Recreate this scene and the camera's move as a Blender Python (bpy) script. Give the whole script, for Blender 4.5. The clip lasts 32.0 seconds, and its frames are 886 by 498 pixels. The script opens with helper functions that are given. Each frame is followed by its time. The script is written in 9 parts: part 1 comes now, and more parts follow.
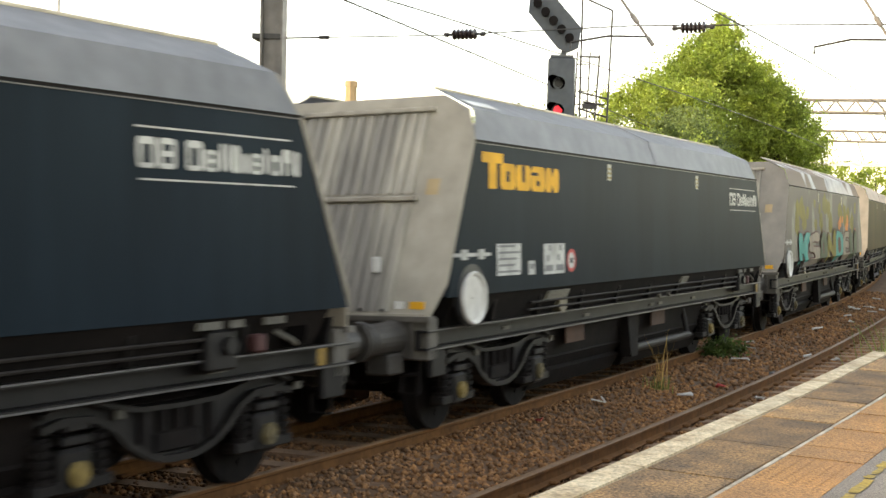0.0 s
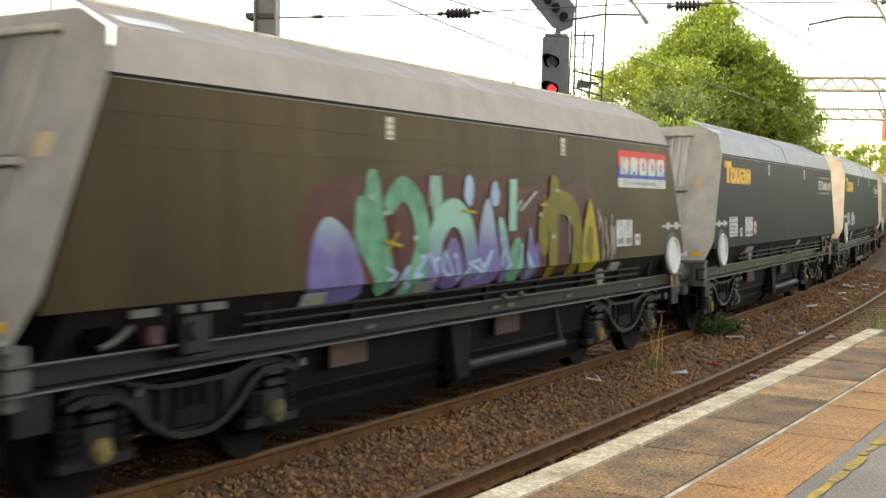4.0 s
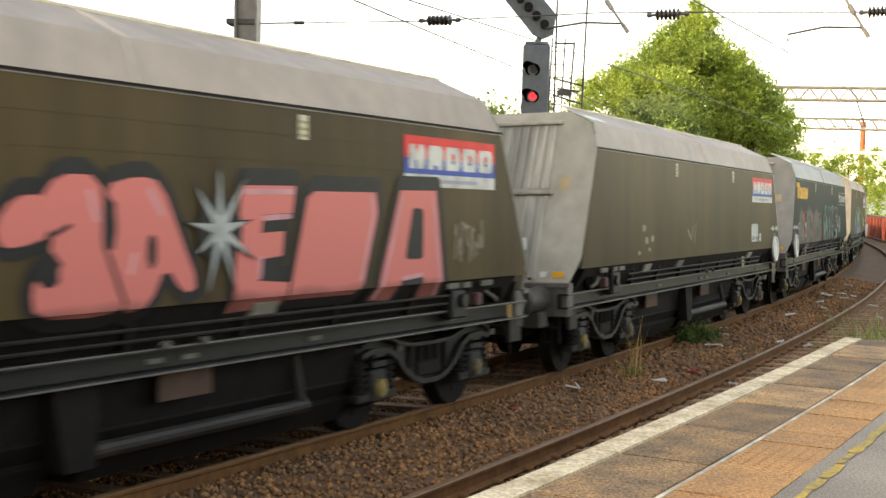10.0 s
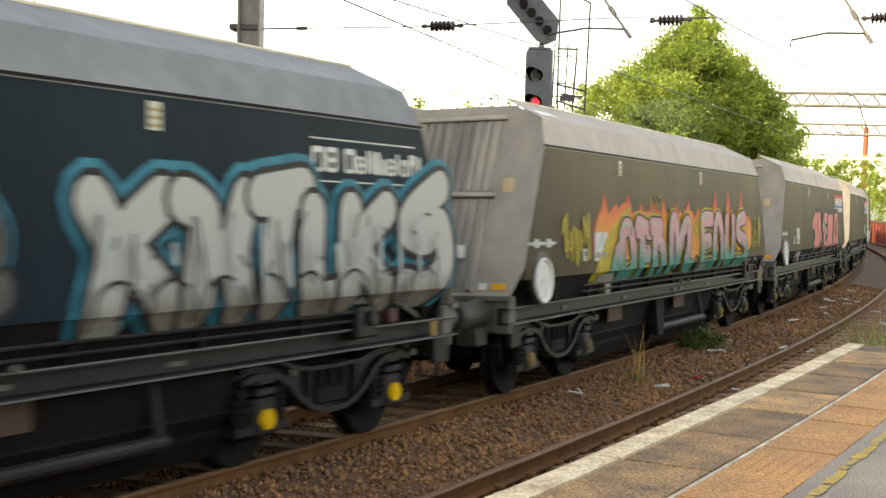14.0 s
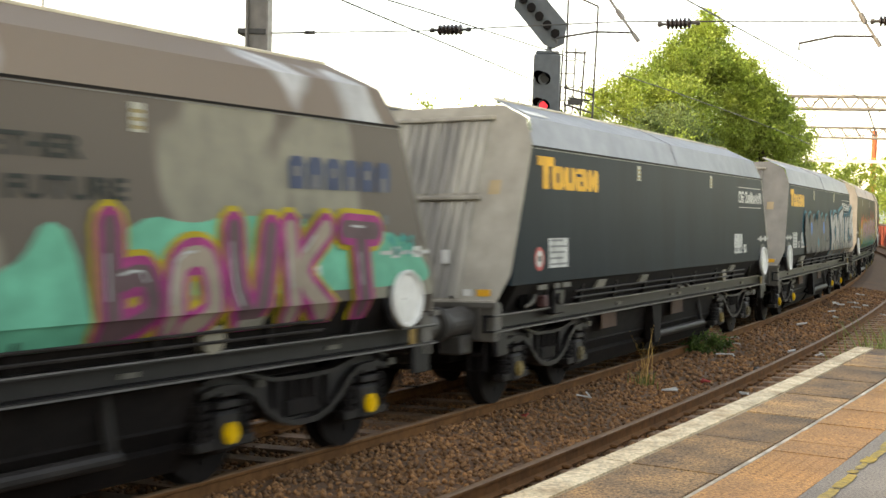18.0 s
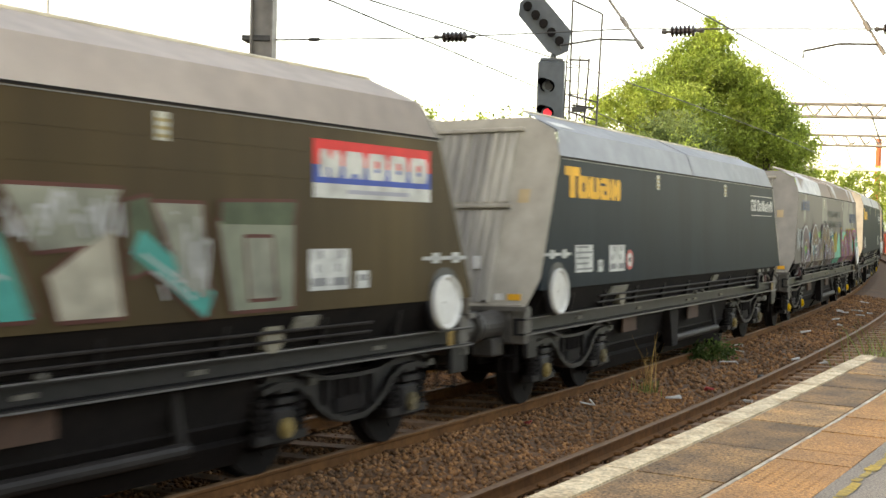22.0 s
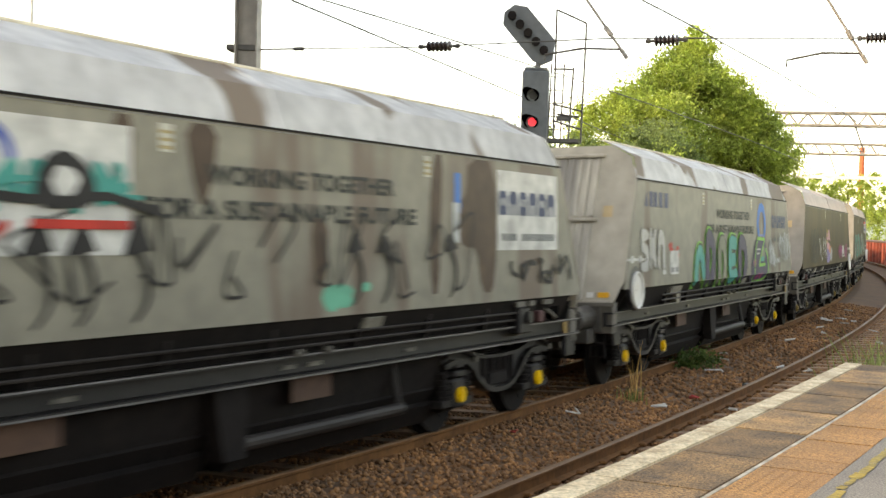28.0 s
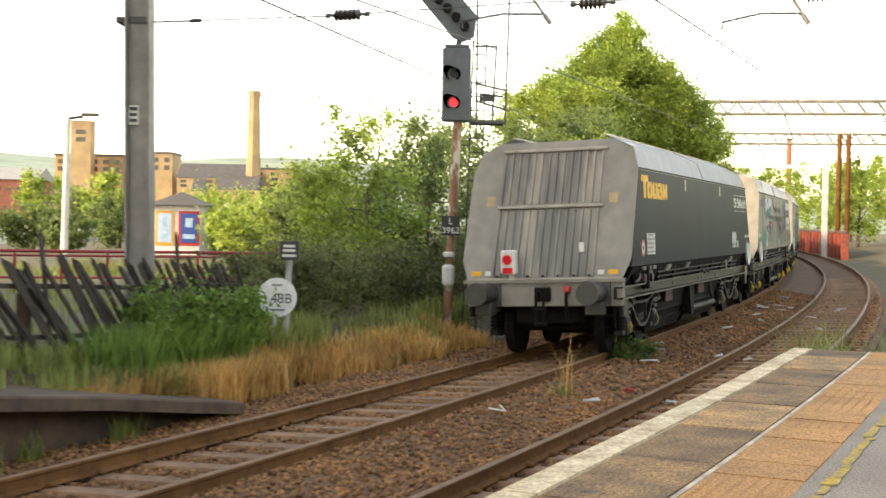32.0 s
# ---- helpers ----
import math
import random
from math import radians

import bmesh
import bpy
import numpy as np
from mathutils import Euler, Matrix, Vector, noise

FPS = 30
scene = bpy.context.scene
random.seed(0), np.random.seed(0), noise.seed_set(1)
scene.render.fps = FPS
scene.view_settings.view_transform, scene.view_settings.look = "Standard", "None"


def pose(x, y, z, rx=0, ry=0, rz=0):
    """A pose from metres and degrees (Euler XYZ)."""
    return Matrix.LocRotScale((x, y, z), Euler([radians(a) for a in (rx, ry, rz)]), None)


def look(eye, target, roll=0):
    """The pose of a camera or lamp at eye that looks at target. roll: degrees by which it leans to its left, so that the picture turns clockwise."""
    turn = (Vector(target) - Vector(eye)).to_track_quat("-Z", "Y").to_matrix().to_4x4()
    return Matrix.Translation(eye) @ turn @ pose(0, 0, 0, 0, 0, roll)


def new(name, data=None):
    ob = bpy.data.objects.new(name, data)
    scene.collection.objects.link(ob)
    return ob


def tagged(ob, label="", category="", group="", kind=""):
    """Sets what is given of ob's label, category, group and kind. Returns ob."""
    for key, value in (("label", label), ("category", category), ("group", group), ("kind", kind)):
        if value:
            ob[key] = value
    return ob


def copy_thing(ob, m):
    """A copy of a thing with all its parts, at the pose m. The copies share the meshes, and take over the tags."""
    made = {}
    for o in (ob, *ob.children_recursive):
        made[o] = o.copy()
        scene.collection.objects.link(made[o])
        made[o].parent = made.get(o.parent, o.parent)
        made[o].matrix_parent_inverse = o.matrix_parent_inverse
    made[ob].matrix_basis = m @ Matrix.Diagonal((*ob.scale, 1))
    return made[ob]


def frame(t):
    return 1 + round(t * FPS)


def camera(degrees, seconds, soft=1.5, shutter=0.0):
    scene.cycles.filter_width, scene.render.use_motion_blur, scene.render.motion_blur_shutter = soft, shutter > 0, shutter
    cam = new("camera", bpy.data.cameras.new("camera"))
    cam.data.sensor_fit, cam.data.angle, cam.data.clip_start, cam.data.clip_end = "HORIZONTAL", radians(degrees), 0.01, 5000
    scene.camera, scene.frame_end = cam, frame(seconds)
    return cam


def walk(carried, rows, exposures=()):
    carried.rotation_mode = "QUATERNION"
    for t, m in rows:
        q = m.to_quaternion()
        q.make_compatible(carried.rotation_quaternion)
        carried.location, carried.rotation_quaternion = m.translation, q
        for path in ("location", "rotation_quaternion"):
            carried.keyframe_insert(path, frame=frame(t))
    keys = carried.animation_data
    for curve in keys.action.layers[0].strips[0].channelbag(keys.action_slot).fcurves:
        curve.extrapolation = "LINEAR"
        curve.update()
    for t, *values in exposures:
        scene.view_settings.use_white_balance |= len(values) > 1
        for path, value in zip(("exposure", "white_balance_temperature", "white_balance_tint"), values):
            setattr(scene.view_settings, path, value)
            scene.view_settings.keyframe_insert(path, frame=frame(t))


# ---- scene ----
from functools import lru_cache

# ---- camera ----
cam = camera(37.68, 32.0, soft=1.5, shutter=0.5)

# seconds, yaw, pitch down, roll (degrees), eye
CAMERA_ROWS = [
    (0.0, -4.697, 1.824, -1.950, 0.000, 0.000, 2.316),
    (0.5, -4.760, 1.899, -1.827, 0.000, 0.000, 2.316),
    (1.0, -4.742, 2.100, -1.654, 0.000, 0.000, 2.316),
    (1.5, -4.675, 2.409, -1.548, 0.000, 0.000, 2.316),
    (2.0, -4.650, 2.635, -1.622, 0.000, 0.000, 2.316),
    (2.5, -4.597, 2.735, -1.691, 0.000, 0.000, 2.316),
    (3.0, -4.517, 2.797, -1.600, 0.000, 0.000, 2.316),
    (3.5, -4.457, 2.766, -1.703, 0.000, 0.000, 2.316),
    (5.5, -4.409, 2.505, -1.693, 0.000, 0.000, 2.316),
    (6.0, -4.358, 2.399, -1.717, 0.000, 0.000, 2.316),
    (6.5, -4.304, 2.299, -1.553, 0.000, 0.000, 2.316),
    (7.0, -4.208, 2.194, -1.676, 0.000, 0.000, 2.316),
    (7.5, -4.093, 2.088, -1.634, 0.000, 0.000, 2.316),
    (8.0, -3.923, 2.136, -1.810, 0.000, 0.000, 2.316),
    (8.5, -3.828, 2.216, -1.965, 0.000, 0.000, 2.316),
    (9.0, -3.756, 2.306, -2.005, 0.000, 0.000, 2.316),
    (9.5, -3.665, 2.349, -1.953, 0.000, 0.000, 2.316),
    (10.0, -3.567, 2.386, -2.036, 0.000, 0.000, 2.316),
    (10.5, -3.544, 2.344, -2.045, 0.000, 0.000, 2.316),
    (11.0, -3.533, 2.265, -2.071, 0.000, 0.000, 2.316),
    (11.5, -3.554, 2.164, -1.994, 0.000, 0.000, 2.316),
    (12.0, -3.594, 2.166, -1.839, 0.000, 0.000, 2.316),
    (12.5, -3.649, 2.187, -1.799, 0.000, 0.000, 2.316),
    (13.0, -3.683, 2.191, -1.848, 0.000, 0.000, 2.316),
    (13.5, -3.688, 2.169, -1.900, 0.000, 0.000, 2.316),
    (14.0, -3.695, 2.152, -2.082, 0.000, 0.000, 2.316),
    (14.5, -3.730, 2.114, -2.071, 0.000, 0.000, 2.316),
    (16.5, -3.941, 2.173, -1.949, 0.000, 0.000, 2.316),
    (17.0, -3.940, 2.117, -1.700, 0.000, 0.000, 2.316),
    (17.5, -3.990, 2.048, -1.668, 0.000, 0.000, 2.316),
    (18.0, -4.052, 1.996, -2.018, 0.000, 0.000, 2.316),
    (18.5, -4.160, 1.981, -2.113, 0.000, 0.000, 2.316),
    (19.0, -4.207, 1.960, -2.042, 0.000, 0.000, 2.316),
    (19.5, -4.207, 1.893, -2.070, 0.000, 0.000, 2.316),
    (20.0, -4.262, 1.784, -2.103, 0.000, 0.000, 2.316),
    (20.5, -4.263, 1.682, -2.146, 0.000, 0.000, 2.316),
    (21.0, -4.242, 1.596, -2.066, 0.000, 0.000, 2.316),
    (21.5, -4.258, 1.587, -2.090, 0.000, 0.000, 2.316),
    (22.0, -4.231, 1.696, -2.134, 0.000, 0.000, 2.316),
    (22.5, -4.135, 1.759, -1.997, 0.000, 0.000, 2.316),
    (23.0, -4.023, 1.751, -1.907, 0.000, 0.000, 2.316),
    (23.5, -3.944, 1.679, -2.034, 0.000, 0.000, 2.316),
    (24.0, -3.856, 1.717, -2.096, 0.000, 0.000, 2.316),
    (24.5, -3.783, 1.757, -2.084, 0.000, 0.000, 2.316),
    (25.0, -3.722, 1.747, -2.024, 0.000, 0.000, 2.316),
    (25.5, -3.658, 1.624, -1.875, 0.000, 0.000, 2.316),
    (27.5, -3.515, 1.313, -2.039, 0.000, 0.000, 2.316),
    (28.0, -3.591, 1.271, -2.015, 0.000, 0.000, 2.316),
    (28.5, -3.690, 1.234, -1.959, 0.000, 0.000, 2.316),
    (29.0, -3.792, 1.271, -1.805, 0.000, 0.000, 2.316),
    (29.5, -3.850, 1.277, -1.770, 0.000, 0.000, 2.316),
    (30.0, -3.795, 1.319, -1.795, 0.000, 0.000, 2.316),
    (30.5, -3.599, 1.398, -2.158, 0.000, 0.000, 2.316),
    (31.0, -3.365, 1.442, -2.151, 0.000, 0.000, 2.316),
    (31.5, -2.299, 1.286, -1.731, 0.037, 0.301, 2.280),
    (32.0, -0.676, 1.282, -1.037, 0.198, 1.524, 2.119)
]


def aim(yaw, pitch, roll, x, y, z):
    yaw, p, r = radians(yaw), radians(pitch), radians(roll)
    ahead = Vector((math.sin(yaw), math.cos(yaw), 0))
    fwd = ahead * math.cos(p) - Vector((0, 0, math.sin(p)))
    up = ahead * math.sin(p) + Vector((0, 0, math.cos(p)))
    right = Vector((math.cos(yaw), -math.sin(yaw), 0))
    rt = right * math.cos(r) - up * math.sin(r)
    u = up * math.cos(r) + right * math.sin(r)
    m = Matrix((rt, u, -fwd)).transposed().to_4x4()
    m.translation = (x, y, z)
    return m


walk(cam, [(row[0], aim(*row[1:])) for row in CAMERA_ROWS], exposures=[(0.0, 2.07, 9000, 12), (32.0, 2.07, 9000, 12)])

# ---- daylight ----
SUN_AZ, SUN_EL = radians(-112), radians(26)  # azimuth from +y towards +x
world = bpy.data.worlds.new("sky")
scene.world = world
world.use_nodes = True
wn, wl = world.node_tree.nodes, world.node_tree.links
sky = wn.new("ShaderNodeTexSky")
sky.sky_type, sky.sun_disc, sky.sun_elevation, sky.sun_rotation = "NISHITA", False, SUN_EL, SUN_AZ
sky.air_density, sky.dust_density, sky.ozone_density = 1.0, 0.5, 1.0
haze = wn.new("ShaderNodeHueSaturation")
haze.inputs["Saturation"].default_value = 0.76
wl.new(sky.outputs[0], haze.inputs["Color"])
wl.new(haze.outputs[0], wn["Background"].inputs[0])
wn["Background"].inputs[1].default_value = 0.17
sun = new("sun", bpy.data.lights.new("sun", "SUN"))
sun.data.energy, sun.data.angle, sun.data.color = 1.5, radians(4), (1.0, 0.88, 0.68)
sun.matrix_world = look((0, 0, 60), (-math.sin(SUN_AZ) * 60 * math.cos(SUN_EL), -math.cos(SUN_AZ) * 60 * math.cos(SUN_EL), 60 - 60 * math.sin(SUN_EL)))

# ---- materials ----
def mat(name, color, rough=0.7, metal=0.0, var=0.25, scale=6.0, bump=0.1, bscale=None, second=None, smix=0.5, sscale=1.2, coords="Object", stretch=(1, 1, 1), spec=0.5, isl=0.0):
    """A painted or raw surface with two scales of variation and fine relief."""
    m = bpy.data.materials.new(name)
    m.use_nodes = True
    n, l = m.node_tree.nodes, m.node_tree.links
    b = n["Principled BSDF"]
    b.inputs["Roughness"].default_value, b.inputs["Metallic"].default_value = rough, metal
    b.inputs["Specular IOR Level"].default_value = spec
    tc = n.new("ShaderNodeTexCoord")
    mp = n.new("ShaderNodeMapping")
    mp.inputs["Scale"].default_value = stretch
    l.new(tc.outputs[coords], mp.inputs[0])
    big, small = n.new("ShaderNodeTexNoise"), n.new("ShaderNodeTexNoise")
    big.inputs["Scale"].default_value, small.inputs["Scale"].default_value = sscale, scale
    big.inputs["Detail"].default_value = small.inputs["Detail"].default_value = 6
    for t in (big, small):
        l.new(mp.outputs[0], t.inputs["Vector"])
    r1 = n.new("ShaderNodeMix")
    r1.data_type = "RGBA"
    c2 = second or tuple(c * (1 - var) for c in color)
    r1.inputs["A"].default_value, r1.inputs["B"].default_value = (*color, 1), (*c2, 1)
    ramp = n.new("ShaderNodeMapRange")
    ramp.inputs["From Min"].default_value, ramp.inputs["From Max"].default_value = 0.5 - 0.35 * smix, 0.95 - 0.5 * smix
    l.new(big.outputs[0], ramp.inputs[0])
    l.new(ramp.outputs[0], r1.inputs["Factor"])
    r2 = n.new("ShaderNodeMix")
    r2.data_type, r2.blend_type = "RGBA", "MULTIPLY"
    r2.inputs["Factor"].default_value = 1
    mr = n.new("ShaderNodeMapRange")
    mr.inputs["From Min"].default_value, mr.inputs["From Max"].default_value = 0.3, 0.7
    mr.inputs["To Min"].default_value, mr.inputs["To Max"].default_value = 1 - var, 1 + var * 0.4
    l.new(small.outputs[0], mr.inputs[0])
    l.new(r1.outputs["Result"], r2.inputs["A"])
    l.new(mr.outputs[0], r2.inputs["B"])
    out = r2.outputs["Result"]
    if isl:
        g = n.new("ShaderNodeNewGeometry")
        oi = n.new("ShaderNodeObjectInfo")
        ad = n.new("ShaderNodeMath")
        ad.operation = "ADD"
        l.new(g.outputs["Random Per Island"], ad.inputs[0])
        l.new(oi.outputs["Random"], ad.inputs[1])
        fr = n.new("ShaderNodeMath")
        fr.operation = "FRACT"
        l.new(ad.outputs[0], fr.inputs[0])
        mi = n.new("ShaderNodeMapRange")
        mi.inputs["To Min"].default_value, mi.inputs["To Max"].default_value = 1 - isl, 1 + isl * 0.6
        l.new(fr.outputs[0], mi.inputs[0])
        r3 = n.new("ShaderNodeMix")
        r3.data_type, r3.blend_type = "RGBA", "MULTIPLY"
        r3.inputs["Factor"].default_value = 1
        l.new(out, r3.inputs["A"])
        l.new(mi.outputs[0], r3.inputs["B"])
        out = r3.outputs["Result"]
    l.new(out, b.inputs["Base Color"])
    if bump:
        bp = n.new("ShaderNodeBump")
        bp.inputs["Strength"].default_value, bp.inputs["Distance"].default_value = bump, 0.02
        bn = small
        if bscale:
            bn = n.new("ShaderNodeTexNoise")
            bn.inputs["Scale"].default_value, bn.inputs["Detail"].default_value = bscale, 4
            l.new(mp.outputs[0], bn.inputs["Vector"])
        l.new(bn.outputs[0], bp.inputs["Height"])
        l.new(bp.outputs[0], b.inputs["Normal"])
    return m


def leaf_mat(name, color, second):
    m = mat(name, color, rough=0.55, var=0.35, scale=0.9, second=second, sscale=0.35, bump=0, isl=0.45)
    b = m.node_tree.nodes["Principled BSDF"]
    tr = m.node_tree.nodes.new("ShaderNodeBsdfTranslucent")
    mx = m.node_tree.nodes.new("ShaderNodeMixShader")
    mx.inputs[0].default_value = 0.58
    l = m.node_tree.links
    src = b.inputs["Base Color"].links[0].from_socket
    l.new(src, tr.inputs[0])
    l.new(b.outputs[0], mx.inputs[1])
    l.new(tr.outputs[0], mx.inputs[2])
    l.new(mx.outputs[0], m.node_tree.nodes["Material Output"].inputs[0])
    return m


# blue and olive: upright tone bands imitate reflections in the buckled panels
BLUE = mat("dark_blue_green_paint", (0.0085, 0.0154, 0.0216), 0.5, var=0.28, scale=2.5, second=(0.0102, 0.0180, 0.0240), sscale=0.9, bump=0.05, stretch=(0.9, 1, 0.16), spec=0.04)
OLIVE = mat("olive_paint", (0.074, 0.0495, 0.0192), 0.5, var=0.28, scale=2.5, second=(0.042, 0.0280, 0.0132), sscale=0.8, bump=0.05, stretch=(0.9, 1, 0.14), spec=0.07)
DUN = mat("weathered_grey_paint", (0.14, 0.125, 0.095), 0.6, var=0.3, scale=3, second=(0.085, 0.07, 0.05), sscale=0.6, bump=0.05)
ROOF = mat("dusty_grey_paint", (0.31, 0.315, 0.325), 0.42, var=0.2, scale=4, second=(0.24, 0.245, 0.255), sscale=0.7, bump=0.05)
ENDM = mat("dirty_grey_steel", (0.235, 0.210, 0.172), 0.65, var=0.22, scale=4, second=(0.178, 0.158, 0.128), sscale=0.8, bump=0.08)
# near-black for oily gear; also draws shade on hopper flanks and cantrail
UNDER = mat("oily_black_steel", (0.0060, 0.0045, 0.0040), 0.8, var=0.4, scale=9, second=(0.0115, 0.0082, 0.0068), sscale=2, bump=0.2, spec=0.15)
# near-black almost without sheen; gives the access hole its painted shade
HOLE = mat("dark_recess", (0.0022, 0.0018, 0.0016), 0.95, var=0.3, bump=0, spec=0.02)
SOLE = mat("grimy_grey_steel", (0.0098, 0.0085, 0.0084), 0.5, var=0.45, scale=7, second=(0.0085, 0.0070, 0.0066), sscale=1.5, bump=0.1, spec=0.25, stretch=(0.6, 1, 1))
# pale steel colour for highlights drawn along edges
EDGE_LIGHT = mat("worn_bright_steel", (0.125, 0.118, 0.112), 0.45, var=0.3, scale=9, second=(0.060, 0.055, 0.052), sscale=1.5, bump=0.05)
WHITE = mat("white_paint", (0.68, 0.67, 0.63), 0.5, var=0.15, scale=10, second=(0.5, 0.48, 0.43), bump=0.03)
YELLOW = mat("yellow_paint", (0.62, 0.36, 0.02), 0.5, var=0.25, scale=10, bump=0.03)
ORANGE = mat("amber_reflector", (0.75, 0.36, 0.03), 0.35, var=0.1, bump=0)
RED = mat("red_paint", (0.50, 0.025, 0.02), 0.5, var=0.2, scale=8, bump=0.03)
BLACK = mat("black_paint", (0.012, 0.012, 0.013), 0.5, var=0.2, bump=0.03)
NAVY = mat("blue_paint", (0.02, 0.06, 0.26), 0.5, var=0.15, bump=0.02)
RUST = mat("rusty_steel", (0.19, 0.085, 0.030), 0.85, var=0.35, scale=12, second=(0.11, 0.050, 0.020), sscale=3, bump=0.2, spec=0.12)
RAILTOP = mat("worn_rail_head", (0.20, 0.112, 0.058), 0.6, var=0.25, scale=8, bump=0.05, spec=0.2)
BALLAST = mat("rust_stained_stone", (0.315, 0.142, 0.050), 0.9, var=0.4, scale=14, second=(0.175, 0.086, 0.034), sscale=0.9, bump=0.6, isl=0.55)
SLEEPER = mat("dusty_concrete", (0.25, 0.138, 0.072), 0.85, var=0.3, scale=8, second=(0.17, 0.098, 0.055), sscale=1.6, bump=0.25, isl=0.2)
SLAB = mat("worn_paving_slab", (0.50, 0.270, 0.100), 0.85, var=0.9, scale=70, second=(0.160, 0.100, 0.052), sscale=3.0, bump=0.5, isl=0.5)
TANSLAB = mat("orange_stained_slab", (0.60, 0.285, 0.084), 0.85, var=0.7, scale=70, second=(0.37, 0.185, 0.068), sscale=1.6, bump=0.3, isl=0.08)
TARMAC = mat("grey_asphalt", (0.29, 0.25, 0.20), 0.9, var=0.55, scale=70, second=(0.20, 0.17, 0.14), sscale=1.2, bump=0.4)
EDGEBROWN = mat("dark_brown_concrete", (0.115, 0.068, 0.040), 0.9, var=0.4, scale=6, second=(0.055, 0.036, 0.024), sscale=1.2, bump=0.25)
COPING = mat("worn_white_edge", (0.75, 0.61, 0.39), 0.8, var=0.5, scale=45, second=(0.40, 0.27, 0.14), sscale=5.0, bump=0.1, isl=0.12, smix=0.4)
CONCRETE = mat("stained_concrete", (0.075, 0.06, 0.048), 0.9, var=0.4, scale=6, second=(0.04, 0.034, 0.03), sscale=1.2, bump=0.25)
EARTH = mat("dry_earth", (0.12, 0.085, 0.05), 0.95, var=0.4, scale=5, second=(0.07, 0.07, 0.03), sscale=0.6, bump=0.4)
GALV = mat("galvanised_steel", (0.40, 0.385, 0.36), 0.55, metal=0.1, var=0.25, scale=6, second=(0.28, 0.27, 0.25), sscale=1.2, bump=0.06)
MASTM = mat("weathered_mast_steel", (0.23, 0.205, 0.18), 0.6, metal=0.1, var=0.25, scale=5, second=(0.16, 0.14, 0.12), sscale=1.0, bump=0.06)
DARKSTEEL = mat("dull_dark_steel", (0.06, 0.055, 0.05), 0.6, var=0.25, scale=8, bump=0.05)
FENCEWOOD = mat("tarred_timber", (0.030, 0.023, 0.018), 0.85, var=0.4, scale=10, second=(0.06, 0.042, 0.03), sscale=2, bump=0.3, isl=0.4)
WOODM = mat("bark", (0.09, 0.065, 0.045), 0.9, var=0.4, scale=8, bump=0.4)
LEAF_A = leaf_mat("sunlit_leaves", (0.45, 0.53, 0.105), (0.26, 0.37, 0.068))
LEAF_B = leaf_mat("hedge_leaves", (0.23, 0.29, 0.095), (0.13, 0.19, 0.058))
LEAF_C = leaf_mat("dark_ivy", (0.19, 0.21, 0.075), (0.11, 0.135, 0.050))
GRASS = leaf_mat("green_grass", (0.31, 0.35, 0.095), (0.20, 0.24, 0.060))
NETTLE = leaf_mat("nettle_leaves", (0.27, 0.40, 0.085), (0.16, 0.27, 0.050))
DRYGRASS = leaf_mat("dry_grass", (0.80, 0.52, 0.19), (0.62, 0.34, 0.11))
STONE = mat("mill_sandstone", (0.46, 0.32, 0.17), 0.9, var=0.3, scale=0.4, second=(0.34, 0.23, 0.13), sscale=0.06, bump=0.1)
SLATE = mat("slate_roof", (0.10, 0.09, 0.085), 0.8, var=0.25, scale=0.6, bump=0.05)
REDBRICK = mat("red_brick", (0.26, 0.09, 0.06), 0.9, var=0.25, scale=0.5, bump=0.05)
HILL = mat("far_hillside", (0.20, 0.26, 0.20), 0.95, var=0.3, scale=0.03, second=(0.28, 0.31, 0.22), sscale=0.006, bump=0)


# ---- mesh helpers ----
def part(name, bm, material, parent, label=""):
    me = bpy.data.meshes.new(name)
    bm.to_mesh(me)
    bm.free()
    if material:
        me.materials.append(material)
    ob = new(name, me)
    ob.parent = parent
    if label:
        ob["label"] = label
    return ob


def share(name, ob, parent, m):
    """Another part on the same mesh."""
    o = new(name, ob.data)
    o.parent = parent
    o.matrix_local = m
    if "label" in ob:
        o["label"] = ob["label"]
    return o


def box(bm, x0, x1, y0, y1, z0, z1, bevel=0.0):
    vs = [bm.verts.new((x, y, z)) for x in (x0, x1) for y in (y0, y1) for z in (z0, z1)]
    fs = [bm.faces.new([vs[i] for i in f]) for f in ((0, 1, 3, 2), (4, 6, 7, 5), (0, 4, 5, 1), (2, 3, 7, 6), (0, 2, 6, 4), (1, 5, 7, 3))]
    if bevel:
        es = {e for f in fs for e in f.edges}
        bmesh.ops.bevel(bm, geom=list(es), offset=bevel, segments=1, affect="EDGES")
    return vs


def prism(bm, outline, axis, a, b):
    """Extrudes a closed outline of (u, v) along an axis from a to b."""
    def at(u, v, w):
        return {"x": (w, u, v), "y": (u, w, v), "z": (u, v, w)}[axis]
    p = [bm.verts.new(at(u, v, a)) for u, v in outline]
    q = [bm.verts.new(at(u, v, b)) for u, v in outline]
    n = len(outline)
    bm.faces.new(p[::-1])
    bm.faces.new(q)
    for i in range(n):
        bm.faces.new((p[i], p[(i + 1) % n], q[(i + 1) % n], q[i]))


